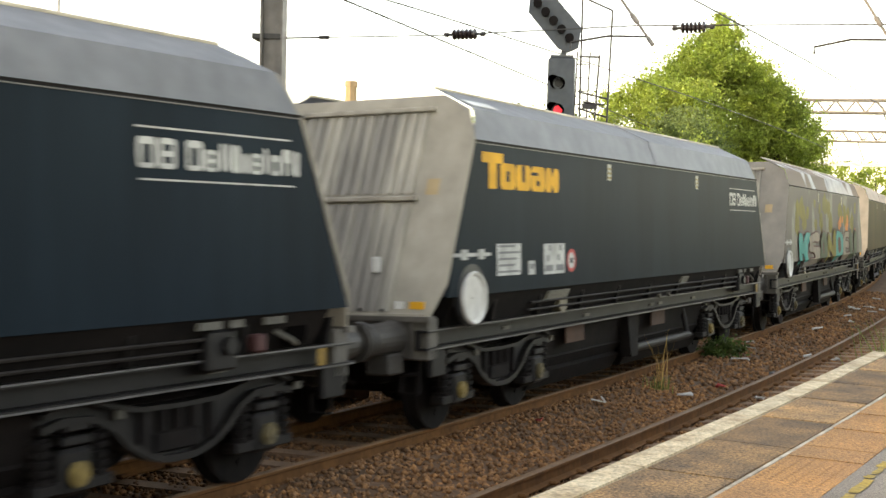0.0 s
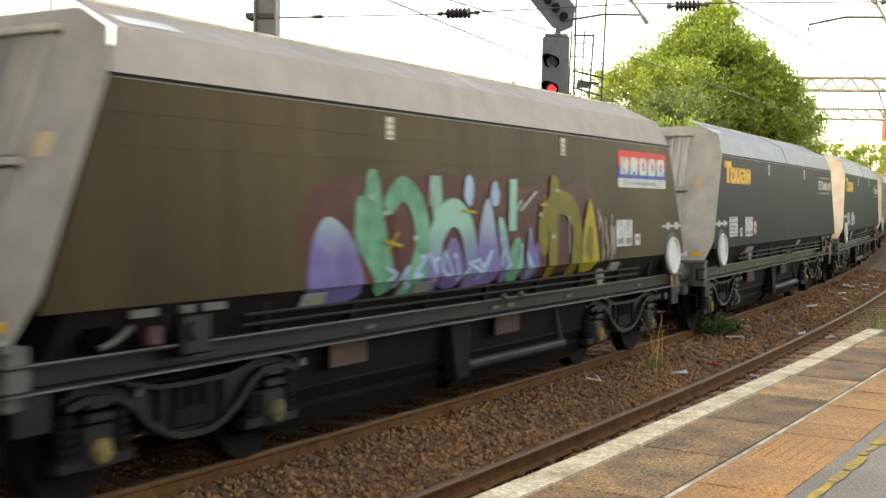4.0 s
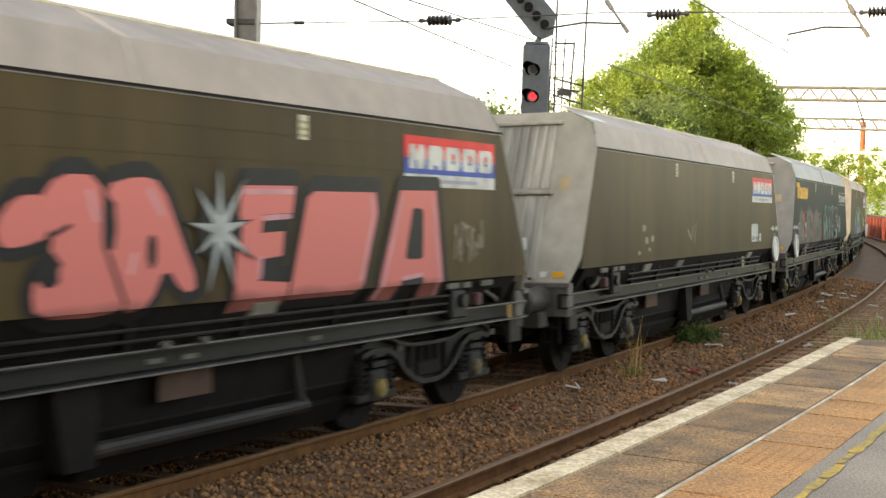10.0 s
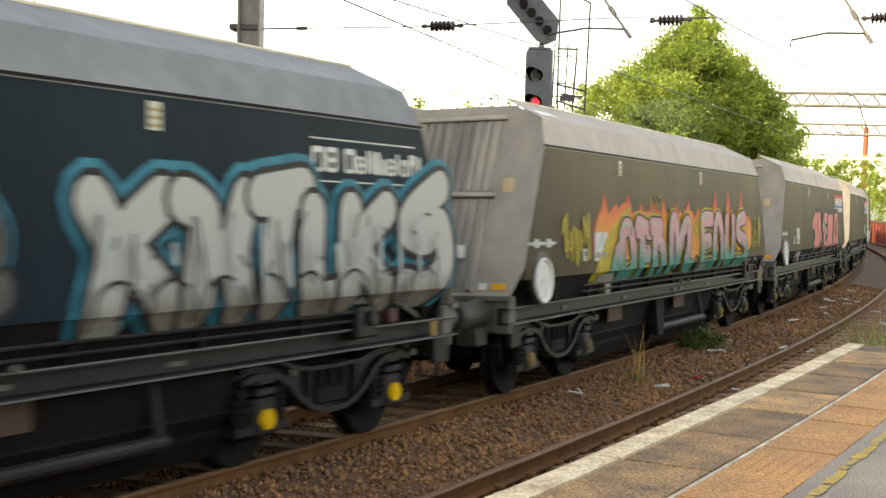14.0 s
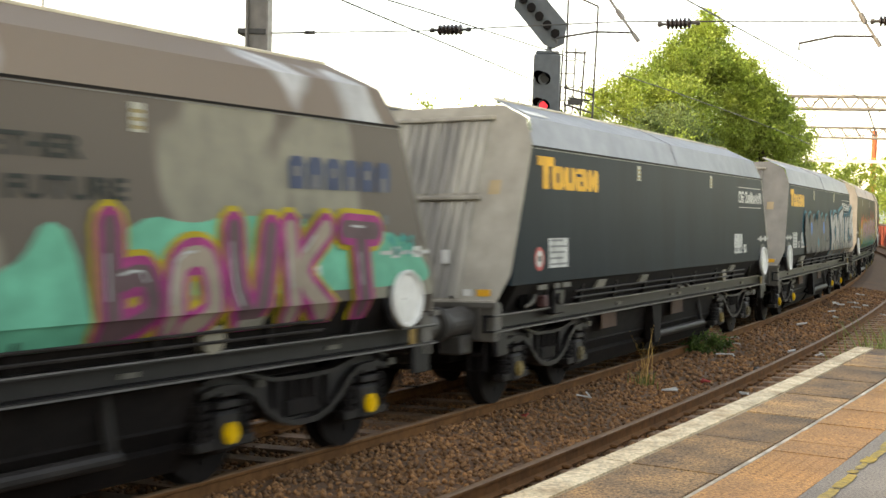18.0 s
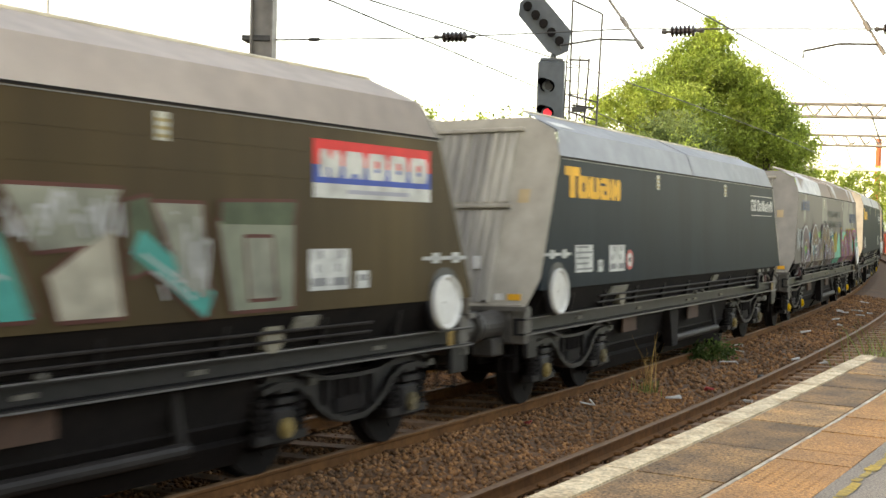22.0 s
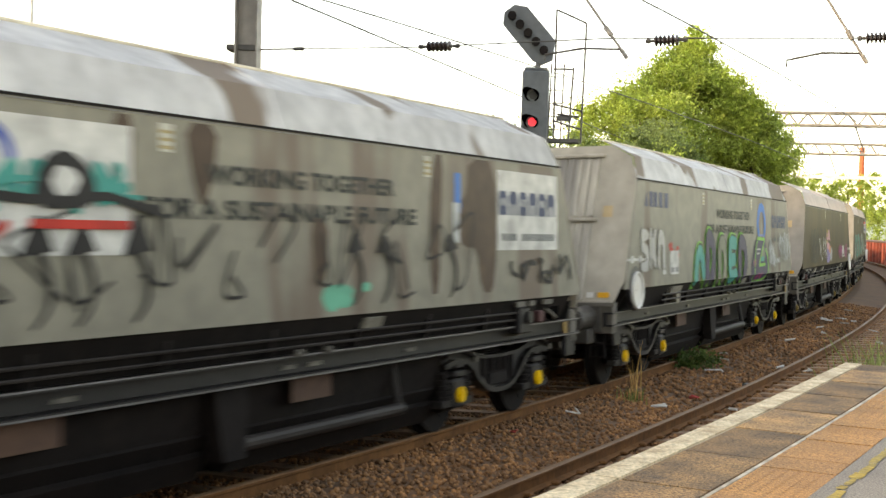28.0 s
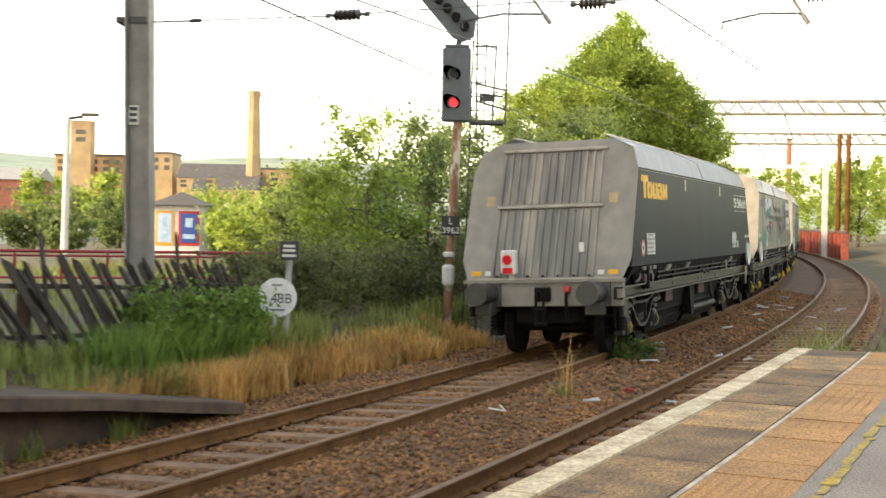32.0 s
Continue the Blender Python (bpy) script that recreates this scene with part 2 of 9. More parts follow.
def rod(bm, a, b, r, n=8, r2=None):
    a, b = Vector(a), Vector(b)
    r2 = r if r2 is None else r2
    d = (b - a).normalized()
    u = d.orthogonal().normalized()
    v = d.cross(u)
    ra, rb = [], []
    for i in range(n):
        t = 2 * math.pi * i / n
        o = u * math.cos(t) + v * math.sin(t)
        ra.append(bm.verts.new(a + o * r))
        rb.append(bm.verts.new(b + o * r2))
    bm.faces.new(ra[::-1])
    bm.faces.new(rb)
    for i in range(n):
        bm.faces.new((ra[i], ra[(i + 1) % n], rb[(i + 1) % n], rb[i]))


def lathe(bm, pts, radii, n=6):
    """Connected rings along a line of points."""
    pts = [Vector(p) for p in pts]
    rings = []
    u = None
    for i, p in enumerate(pts):
        d = (pts[min(i + 1, len(pts) - 1)] - pts[max(i - 1, 0)]).normalized()
        u = d.orthogonal().normalized() if u is None else (u - d * u.dot(d)).normalized()
        v = d.cross(u)
        rings.append([bm.verts.new(p + (u * math.cos(2 * math.pi * k / n) + v * math.sin(2 * math.pi * k / n)) * radii[i]) for k in range(n)])
    for a, b in zip(rings[:-1], rings[1:]):
        for k in range(n):
            bm.faces.new((a[k], a[(k + 1) % n], b[(k + 1) % n], b[k]))
    bm.faces.new(rings[0][::-1])
    bm.faces.new(rings[-1])


def tube(bm, pts, r, n=6):
    lathe(bm, pts, [r] * len(pts), n)


def mesh_of(fn, *args):
    bm = bmesh.new()
    fn(bm, *args)
    bmesh.ops.recalc_face_normals(bm, faces=bm.faces)
    return bm


def one(fn, *args):
    return mesh_of(fn, *args)

# ---- the line of the tracks ----
GAUGE, SIX, CANT = 1.505, 1.66, 0.07
STEP = 0.5
SS = np.arange(-260, 420, STEP)
KK = np.clip(0.004129 - 2.744e-5 * SS, 0.0, 0.0049)
_a = np.cumsum(KK) * STEP
_a = 0.46664 - (_a - np.interp(0, SS, _a))
_x = np.concatenate([[0], np.cumsum(np.sin((_a[1:] + _a[:-1]) / 2) * STEP)])
_y = np.concatenate([[0], np.cumsum(np.cos((_a[1:] + _a[:-1]) / 2) * STEP)])
_x = _x - np.interp(0, SS, _x) - 5.4947
_y = _y - np.interp(0, SS, _y)


def line(s, off=0.0, z=0.0):
    """A point off metres to the right of the near track's inner rail."""
    x, y, a = np.interp(s, SS, _x), np.interp(s, SS, _y), np.interp(s, SS, _a)
    return Vector((x + math.cos(a) * off, y - math.sin(a) * off, z))


def heading(s):
    return float(np.interp(s, SS, _a))


FAR_C = -SIX - GAUGE / 2   # centre of the far track
NEAR_C = GAUGE / 2


def sweep(bm, outline, s0, s1, step, base=0.0, zoff=0.0, caps=True):
    """Sweeps an outline of (offset, height) along the tracks."""
    n = max(1, int(round((s1 - s0) / step)))
    rings = []
    for i in range(n + 1):
        s = s0 + (s1 - s0) * i / n
        rings.append([bm.verts.new(line(s, base + u, zoff + v)) for u, v in outline])
    m = len(outline)
    for p, q in zip(rings[:-1], rings[1:]):
        for i in range(m):
            bm.faces.new((p[i], p[(i + 1) % m], q[(i + 1) % m], q[i]))
    if caps:
        bm.faces.new(rings[0])
        bm.faces.new(rings[-1][::-1])


def structure(name, bm, material, label, category):
    bmesh.ops.recalc_face_normals(bm, faces=bm.faces)
    return tagged(part(name, bm, material, None), label, category, kind="structure")


# ---- ground ----
bm = bmesh.new()
ring = [0, 8, 16, 24, 34, 46, 62, 84, 115, 160, 240, 400, 800, 1600, 3500]
prev = None
for r in ring:
    cur = []
    for i in range(64):
        t = 2 * math.pi * i / 64
        x, y = 2 + r * math.cos(t), 18 + r * math.sin(t)
        cur.append(bm.verts.new((x, y, -0.42 + (0.05 * noise.noise((x * 0.2, y * 0.2, 0)) if r < 200 else 0))))
        if r == 0:
            break
    if prev:
        for i in range(64):
            if len(prev) == 1:
                bm.faces.new((prev[0], cur[i], cur[(i + 1) % 64]))
            else:
                bm.faces.new((prev[i], cur[i], cur[(i + 1) % 64], prev[(i + 1) % 64]))
    prev = cur
structure("ground", bm, EARTH, "dry brown earth with sparse grass beside the railway", "ground")

# verge and bank beside the far track, and beyond the platform's end
bm = bmesh.new()
n0, prof = 0, [(-5.0, -0.24), (-5.4, 0.0), (-5.9, 0.30), (-6.6, 0.42), (-9, 0.44), (-14, 0.42), (-22, 0.40), (-45, 0.30)]
rows = []
for i in range(0, 131):
    s = -40 + i * 1.5
    rows.append([bm.verts.new(line(s, o + 0.12 * noise.noise((s * 0.7, o, 1)), z + 0.07 * noise.noise((s * 0.5, o * 0.8, 5)))) for o, z in prof])
for p, q in zip(rows[:-1], rows[1:]):
    for k in range(len(prof) - 1):
        bm.faces.new((p[k], p[k + 1], q[k + 1], q[k]))
structure("bank", bm, EARTH, "grassy earth bank beside the far track", "ground")
bm = bmesh.new()
rows = []
for i in range(0, 90):
    s = 16.6 + i * 1.5
    rows.append([bm.verts.new(line(s, o, z + 0.06 * noise.noise((s * 0.6, o, 9)))) for o, z in ((2.0, -0.26), (3.0, -0.2), (4.2, 0.0), (7, 0.5), (12, 0.8), (30, 1.0))])
for p, q in zip(rows[:-1], rows[1:]):
    for k in range(5):
        bm.faces.new((p[k], p[k + 1], q[k + 1], q[k]))
structure("verge", bm, EARTH, "weedy earth verge beyond the platform end", "ground")

# ballast bed under both tracks
bm = bmesh.new()
sweep(bm, [(-5.2, -0.4), (-4.7, -0.20), (-3.55, -0.17), (-3.25, -0.205), (-1.78, -0.14), (-1.6, -0.06), (-1.3, -0.045), (-0.8, -0.10), (-0.35, -0.14), (0.0, -0.20), (1.5, -0.135), (1.75, -0.09), (2.05, -0.2), (2.05, -0.42), (-5.2, -0.42)], -40, 260, 1.0)
bed = structure("ballast_bed", bm, BALLAST, "rust-brown crushed stone ballast between the rails", "ballast")


def bed_height(o):
    return np.interp(o, [-5.2, -4.7, -3.55, -3.25, -1.78, -1.6, -1.3, -0.8, -0.35, 0, 1.5, 1.75, 2.05], [-0.4, -0.20, -0.17, -0.205, -0.14, -0.06, -0.045, -0.10, -0.14, -0.20, -0.135, -0.09, -0.2])


def scatter_stones(name, s0, s1, o0, o1, count, size, seed, material, label):
    rng = np.random.default_rng(seed)
    s, o = rng.uniform(s0, s1, count), rng.uniform(o0, o1, count)
    x, y, a = np.interp(s, SS, _x), np.interp(s, SS, _y), np.interp(s, SS, _a)
    c = np.stack([x + np.cos(a) * o, y - np.sin(a) * o, bed_height(o) + rng.uniform(-0.4, 0.5, count) * size], 1)
    base = np.array([(1, 0, 0), (0, 1, 0), (-1, 0, 0), (0, -1, 0), (0.3, 0.3, 0.8), (-0.35, -0.2, 0.75), (0, 0, -0.7)], float)
    faces = np.array([(0, 1, 4), (1, 2, 5), (1, 5, 4), (2, 3, 5), (3, 0, 4), (3, 4, 5), (1, 0, 6), (2, 1, 6), (3, 2, 6), (0, 3, 6)])
    r = size * rng.uniform(0.45, 1.0, (count, 1, 1))
    ang, tilt = rng.uniform(0, 2 * np.pi, count), rng.uniform(-0.6, 0.6, count)
    v = base[None] * (1 + rng.uniform(-0.3, 0.3, (count, 7, 3))) * r
    vx = v[..., 0] * np.cos(tilt)[:, None] + v[..., 2] * np.sin(tilt)[:, None]
    vz = -v[..., 0] * np.sin(tilt)[:, None] + v[..., 2] * np.cos(tilt)[:, None]
    wx = vx * np.cos(ang)[:, None] - v[..., 1] * np.sin(ang)[:, None]
    wy = vx * np.sin(ang)[:, None] + v[..., 1] * np.cos(ang)[:, None]
    verts = (np.stack([wx, wy, vz], 2) + c[:, None]).reshape(-1, 3)
    f = (faces[None] + 7 * np.arange(count)[:, None, None]).reshape(-1, 3)
    return tagged(mesh_ob(name, verts, f, material), label, "ballast", kind="stuff")


def mesh_ob(name, verts, faces, material, parent=None):
    me = bpy.data.meshes.new(name)
    k = faces.shape[1]
    me.vertices.add(len(verts))
    me.vertices.foreach_set("co", np.ascontiguousarray(verts, dtype=np.float32).ravel())
    me.loops.add(faces.size)
    me.loops.foreach_set("vertex_index", np.ascontiguousarray(faces, dtype=np.int32).ravel())
    me.polygons.add(len(faces))
    me.polygons.foreach_set("loop_start", np.arange(0, faces.size, k, dtype=np.int32))
    me.polygons.foreach_set("loop_total", np.full(len(faces), k, dtype=np.int32))
    me.update(calc_edges=True)
    me.validate()
    me.materials.append(material)
    ob = new(name, me)
    ob.parent = parent
    return ob


scatter_stones("ballast_stones", 5, 20, -5.0, 1.9, 36000, 0.040, 1, BALLAST, "loose rust-brown ballast stones between the tracks")
scatter_stones("ballast_stones", 20, 48, -4.9, 1.9, 30000, 0.050, 2, BALLAST, "loose rust-brown ballast stones farther along the tracks")

# rails
RAIL_SECTION = [(-0.070, -0.150), (0.070, -0.150), (0.070, -0.138), (0.012, -0.120), (0.010, -0.045), (0.035, -0.032), (0.036, -0.008), (0.026, 0.0), (-0.026, 0.0), (-0.036, -0.008), (-0.035, -0.032), (-0.010, -0.045), (-0.012, -0.120), (-0.070, -0.138)]
for off, z in ((0, 0), (GAUGE, CANT), (-SIX, CANT), (-SIX - GAUGE, 0)):
    bm = bmesh.new()
    sweep(bm, RAIL_SECTION, -40, 260, 1.0, off, z)
    r = structure("rail", bm, RUST, "brown rusted steel running rail with worn top", "rail")
    r.data.materials.append(RAILTOP)
    for f in r.data.polygons:
        if f.normal.z > 0.75 and f.center.z > z - 0.012:
            f.material_index = 1

# sleepers and rail clips
bm = bmesh.new()
prism(bm, [(-0.14, -0.22), (0.14, -0.22), (0.11, -0.152), (-0.11, -0.152)], "y", -1.14, 1.14)
bmesh.ops.recalc_face_normals(bm, faces=bm.faces)
sleeper_mesh = part("sleeper", bm, SLEEPER, bed)
bm = bmesh.new()
box(bm, -0.045, 0.045, 0.045, 0.125, -0.15, -0.112, 0.012)
box(bm, -0.045, 0.045, -0.125, -0.045, -0.15, -0.112, 0.012)
clip_mesh = part("rail_clip", bm, RUST, bed)


def across(s, off, tilt=CANT / GAUGE):
    a = heading(s)
    x = Vector((math.sin(a), math.cos(a), 0))
    left = Vector((-x.y, x.x, 0))
    y = left * math.cos(tilt) - Vector((0, 0, math.sin(tilt)))
    m = Matrix((x, y, x.cross(y))).transposed().to_4x4()
    m.translation = line(s, off, 0)
    return m


first = True
for c, off in ((NEAR_C, 0.21), (FAR_C, 0.0)):
    for i in range(92):
        s = 3.0 + off + i * 0.65
        m = across(s, c)
        m.translation.z = CANT / 2 + random.uniform(-0.02, -0.004)
        if first:
            sleeper_mesh.matrix_local = m
            first = False
        else:
            share("sleeper", sleeper_mesh, bed, m)
        if 5.5 < s < 30:
            for d, z in ((-GAUGE / 2, 0.0), (GAUGE / 2, CANT)):
                m2 = across(s, c + d)
                m2.translation.z = z
                share("rail_clip", clip_mesh, bed, m2)
clip_mesh.matrix_local = across(30.4, NEAR_C - GAUGE / 2)

# near platform: body, painted edge stones, slabs, orange-stained blocks, yellow line, asphalt
PLAT_Z, EDGE, PLAT_END = 0.92, 2.16, 16.75
bm = bmesh.new()
sweep(bm, [(EDGE + 0.06, -0.42), (EDGE + 0.06, PLAT_Z - 0.09), (30, PLAT_Z - 0.09), (30, -0.42)], -60, PLAT_END - 0.06, 1.0)
plat = structure("platform", bm, CONCRETE, "concrete station platform body", "platform")


def slab(name, s0, s1, o0, o1, material, z, gap=0.008, thick=0.09):
    bm = bmesh.new()
    t = random.uniform(-0.004, 0.004)
    n = 2
    top = [[bm.verts.new(line(s0 + gap + (s1 - s0 - 2 * gap) * i / n, o, z + t)) for i in range(n + 1)] for o in (o0 + gap, o1 - gap)]
    low = [[bm.verts.new(line(s0 + gap + (s1 - s0 - 2 * gap) * i / n, o, z - thick)) for i in range(n + 1)] for o in (o0 + gap * 0.4, o1 - gap * 0.4)]
    for i in range(n):
        bm.faces.new((top[0][i], top[0][i + 1], top[1][i + 1], top[1][i]))
        bm.faces.new((low[0][i], low[0][i + 1], top[0][i + 1], top[0][i]))
        bm.faces.new((top[1][i], top[1][i + 1], low[1][i + 1], low[1][i]))
    bm.faces.new((low[0][0], top[0][0], top[1][0], low[1][0]))
    bm.faces.new((low[0][n], low[1][n], top[1][n], top[0][n]))
    bmesh.ops.recalc_face_normals(bm, faces=bm.faces)
    return part(name, bm, material, plat)


s = 2.15
while s < PLAT_END - 0.1:
    e = min(s + 1.155, PLAT_END)
    slab("edge_stone", s, e, EDGE, EDGE + 0.175, COPING, PLAT_Z + 0.003, 0.003)
    slab("paving_slab", s, e, EDGE + 0.177, 2.865, SLAB, PLAT_Z, 0.015)
    s = e
s = 2.0
while s < PLAT_END - 0.05:
    e = min(s + 0.40, PLAT_END)
    slab("paving_block", s, e, 2.89, 3.33, TANSLAB, PLAT_Z - 0.002, 0.0008)
    s = e
# raised studs of the tactile blocks
cnt = int((PLAT_END - 4.0) / 0.0667)
sv, ov = np.meshgrid(4.03 + 0.0667 * np.arange(cnt), 2.925 + 0.0667 * np.arange(6), indexing="ij")
sv, ov = sv.ravel(), ov.ravel()
xs, ys, hs = np.interp(sv, SS, _x), np.interp(sv, SS, _y), np.interp(sv, SS, _a)
cx, cy = xs + np.cos(hs) * ov, ys - np.sin(hs) * ov
ring = np.array([(math.cos(k * math.pi / 3), math.sin(k * math.pi / 3)) for k in range(6)])
low = np.stack([cx[:, None] + 0.014 * ring[:, 0], cy[:, None] + 0.014 * ring[:, 1], np.full((len(cx), 6), PLAT_Z - 0.003)], 2)
top = np.stack([cx[:, None] + 0.009 * ring[:, 0], cy[:, None] + 0.009 * ring[:, 1], np.full((len(cx), 6), PLAT_Z - 0.0006)], 2)
vts = np.concatenate([low, top], 1).reshape(-1, 3)
fc = np.array([(k, (k + 1) % 6, 6 + (k + 1) % 6, 6 + k) for k in range(6)] + [(6, 7, 8, 9), (6, 9, 10, 11)])
st = mesh_ob("tactile_studs", vts, (fc[None] + 12 * np.arange(len(cx))[:, None, None]).reshape(-1, 4), mat("worn_stud_tops", (0.46, 0.24, 0.10), 0.85, var=0.3, scale=20, bump=0.1), plat)
st["kind"] = "stuff"
bm = bmesh.new()
sweep(bm, [(EDGE + 0.17, PLAT_Z - 0.08), (EDGE + 0.17, PLAT_Z - 0.009), (3.34, PLAT_Z - 0.011), (3.34, PLAT_Z - 0.08)], 2, PLAT_END - 0.01, 0.5)
part("sand_bed", bm, mat("pale_joint_sand", (0.52, 0.43, 0.30), 0.95, var=0.5, scale=6, second=(0.24, 0.18, 0.11), sscale=1.5, bump=0.2), plat)
bm = bmesh.new()
sweep(bm, [(2.866, PLAT_Z - 0.06), (2.866, PLAT_Z - 0.001), (2.889, PLAT_Z - 0.001), (2.889, PLAT_Z - 0.06)], 2, PLAT_END, 0.5)
part("mortar_joint", bm, mat("pale_mortar", (0.62, 0.54, 0.42), 0.9, var=0.4, scale=7, second=(0.40, 0.33, 0.24), sscale=3, bump=0.2), plat)
bm = bmesh.new()
sweep(bm, [(3.325, PLAT_Z - 0.09), (3.325, PLAT_Z - 0.006), (30, PLAT_Z - 0.004), (30, PLAT_Z - 0.09)], -60, PLAT_END, 1.0)
structure("platform_surface", bm, TARMAC, "worn grey asphalt platform surface", "pavement")
rnd = random.Random(5)
s = 3.0
while s < PLAT_END - 0.3:
    L = rnd.uniform(0.06, 0.5)
    bm = bmesh.new()
    a, b = 3.40 + rnd.uniform(0, 0.025), 3.475 - rnd.uniform(0, 0.035)
    vs = [bm.verts.new(line(s + L * u, o, PLAT_Z)) for u, o in ((0, a), (0.3, a - 0.006), (0.75, a + 0.006), (1, a), (0.99, b), (0.5, b + 0.008), (0.02, b))]
    bm.faces.new(vs)
    bmesh.ops.recalc_face_normals(bm, faces=bm.faces)
    part("yellow_line", bm, mat("chipped_yellow_line", (0.46, 0.30, 0.035), 0.8, var=0.5, scale=25, second=(0.30, 0.22, 0.06), sscale=6, bump=0.2) if s < 3.1 else bpy.data.materials["chipped_yellow_line"], plat)
    s += L + rnd.uniform(0.003, 0.04)

# far platform, ramping down to the track
bm = bmesh.new()
rows = []
for s, z in ((-50, 0.92), (9.2, 0.92), (12.3, 0.52), (13.9, 0.33), (15.3, 0.13), (16.4, -0.02)):
    rows.append([bm.verts.new(line(s, o, zz)) for o, zz in ((-4.34, -0.42), (-4.34, z - 0.15), (-3.95, z - 0.14), (-3.95, z - 0.02), (-3.97, z), (-4.4, z + 0.01), (-5.3, z + 0.03), (-6.2, max(z + 0.05, 0.42)), (-6.2, -0.42))])
for p, q in zip(rows[:-1], rows[1:]):
    for k in range(9):
        bm.faces.new((p[k], p[(k + 1) % 9], q[(k + 1) % 9], q[k]))
bm.faces.new(rows[0])
bm.faces.new(rows[-1][::-1])
structure("far_platform", bm, EDGEBROWN, "disused low concrete platform ramp opposite", "platform")

# unseen plain wall added behind the platform to darken reflections in the wagons
bm = bmesh.new()
sweep(bm, [(10.0, PLAT_Z - 0.1), (10.0, 2.9), (10.4, 2.9), (10.4, PLAT_Z - 0.1)], -58, 46, 2.0)
structure("wall_platform", bm, mat("sooty_stone_wall", (0.10, 0.08, 0.06), 0.9, var=0.3, scale=3, second=(0.06, 0.05, 0.04), sscale=0.5, bump=0.2), "plain sooty stone wall behind the platform", "wall")

# unseen tall block added to keep the low sun off tracks and platform
bm = bmesh.new()
sweep(bm, [(-11.0, 0.2), (-11.0, 12.0), (-17.0, 12.0), (-17.0, 0.2)], -60, 13.5, 3.0)
structure("wall_station", bm, bpy.data.materials["sooty_stone_wall"], "plain tall sooty stone building face beyond the far platform", "wall")

# taller unseen block farther back, added to keep sun off the wagon ends
bm = bmesh.new()
sweep(bm, [(-20.0, 0.2), (-20.0, 17.0), (-32.0, 17.0), (-32.0, 0.2)], 2, 13.5, 3.0)
structure("wall_mill", bm, bpy.data.materials["sooty_stone_wall"], "plain tall sooty stone mill face beyond the far platform", "wall")

# ---- hopper wagons ----
# a wagon's own space: x ahead, y to the left, z up from the rail heads
HALF_W, Z_CANT, Z_SIDE, WHEEL_R = 1.355, 2.90, 1.37, 0.42
ROOF_PROFILE = [(1.355, 2.90), (1.245, 3.23), (0.76, 3.47)]
END_PROFILE = [(1.355, 2.90), (1.235, 3.22), (0.92, 3.385)]
BOGIES = 9.14


def end_x(z):
    return 5.43 + (3.49 - z) * 0.448


def paint(name, rgb, rough=0.55, var=0.2):
    return mat(name, rgb, rough, var=var, scale=5, bump=0.02, second=tuple(c * 0.75 for c in rgb), sscale=1.5, spec=0.14)


def patchy(name, a, b, stretch=(1.0, 1.0, 0.3), scale=1.1, lo=0.47, hi=0.53, rough=0.6):
    """Two paints, the upper one flaked off or sprayed over in patches."""
    m = mat(name, a, rough, var=0.22, scale=5, second=tuple(c * 0.8 for c in a), sscale=1.1, bump=0.04)
    n, l = m.node_tree.nodes, m.node_tree.links
    src = n["Principled BSDF"].inputs["Base Color"].links[0].from_socket
    tc, mp, nz = n.new("ShaderNodeTexCoord"), n.new("ShaderNodeMapping"), n.new("ShaderNodeTexNoise")
    mp.inputs["Scale"].default_value = stretch
    nz.inputs["Scale"].default_value, nz.inputs["Detail"].default_value = scale, 2.5
    oi = n.new("ShaderNodeObjectInfo")
    sc = n.new("ShaderNodeVectorMath")
    sc.operation = "SCALE"
    cb = n.new("ShaderNodeCombineXYZ")
    l.new(oi.outputs["Random"], cb.inputs[0])
    l.new(cb.outputs[0], sc.inputs[0])
    sc.inputs["Scale"].default_value = 37
    l.new(sc.outputs[0], mp.inputs["Location"])
    l.new(tc.outputs["Object"], mp.inputs[0])
    l.new(mp.outputs[0], nz.inputs["Vector"])
    mr = n.new("ShaderNodeMapRange")
    mr.inputs["From Min"].default_value, mr.inputs["From Max"].default_value = lo, hi
    l.new(nz.outputs[0], mr.inputs[0])
    mx = n.new("ShaderNodeMix")
    mx.data_type = "RGBA"
    mx.inputs["B"].default_value = (*b, 1)
    l.new(src, mx.inputs["A"])
    l.new(mr.outputs[0], mx.inputs["Factor"])
    l.new(mx.outputs["Result"], n["Principled BSDF"].inputs["Base Color"])
    return m


DUN_SIDE = patchy("sage_paint_with_brown_overspray", (0.165, 0.152, 0.110), (0.085, 0.058, 0.036), (0.9, 1, 0.18), 1.3, 0.55, 0.61)
BROWN_SIDE = patchy("brown_overspray_on_sage_paint", (0.16, 0.145, 0.102), (0.052, 0.036, 0.023), (0.8, 1, 0.45), 1.1, 0.44, 0.48)
WHITE_ROOF = patchy("white_roof_with_brown_streaks", (0.72, 0.71, 0.69), (0.24, 0.18, 0.13), (0.8, 0.6, 0.6), 0.9, 0.56, 0.59)
BROWN_ROOF = patchy("brown_roof_with_white_streaks", (0.72, 0.71, 0.69), (0.26, 0.195, 0.145), (0.7, 0.6, 0.6), 0.8, 0.45, 0.48)
BEIGE_ROOF = mat("dusty_beige_paint", (0.56, 0.475, 0.41), 0.55, var=0.15, scale=4, second=(0.47, 0.395, 0.34), sscale=0.7, bump=0.05)
CORRUGATED = mat("streaked_grey_steel", (0.34, 0.30, 0.24), 0.6, var=0.25, scale=5, second=(0.15, 0.136, 0.116), sscale=1.5, bump=0.08, stretch=(1, 3.0, 0.12), smix=0.75)
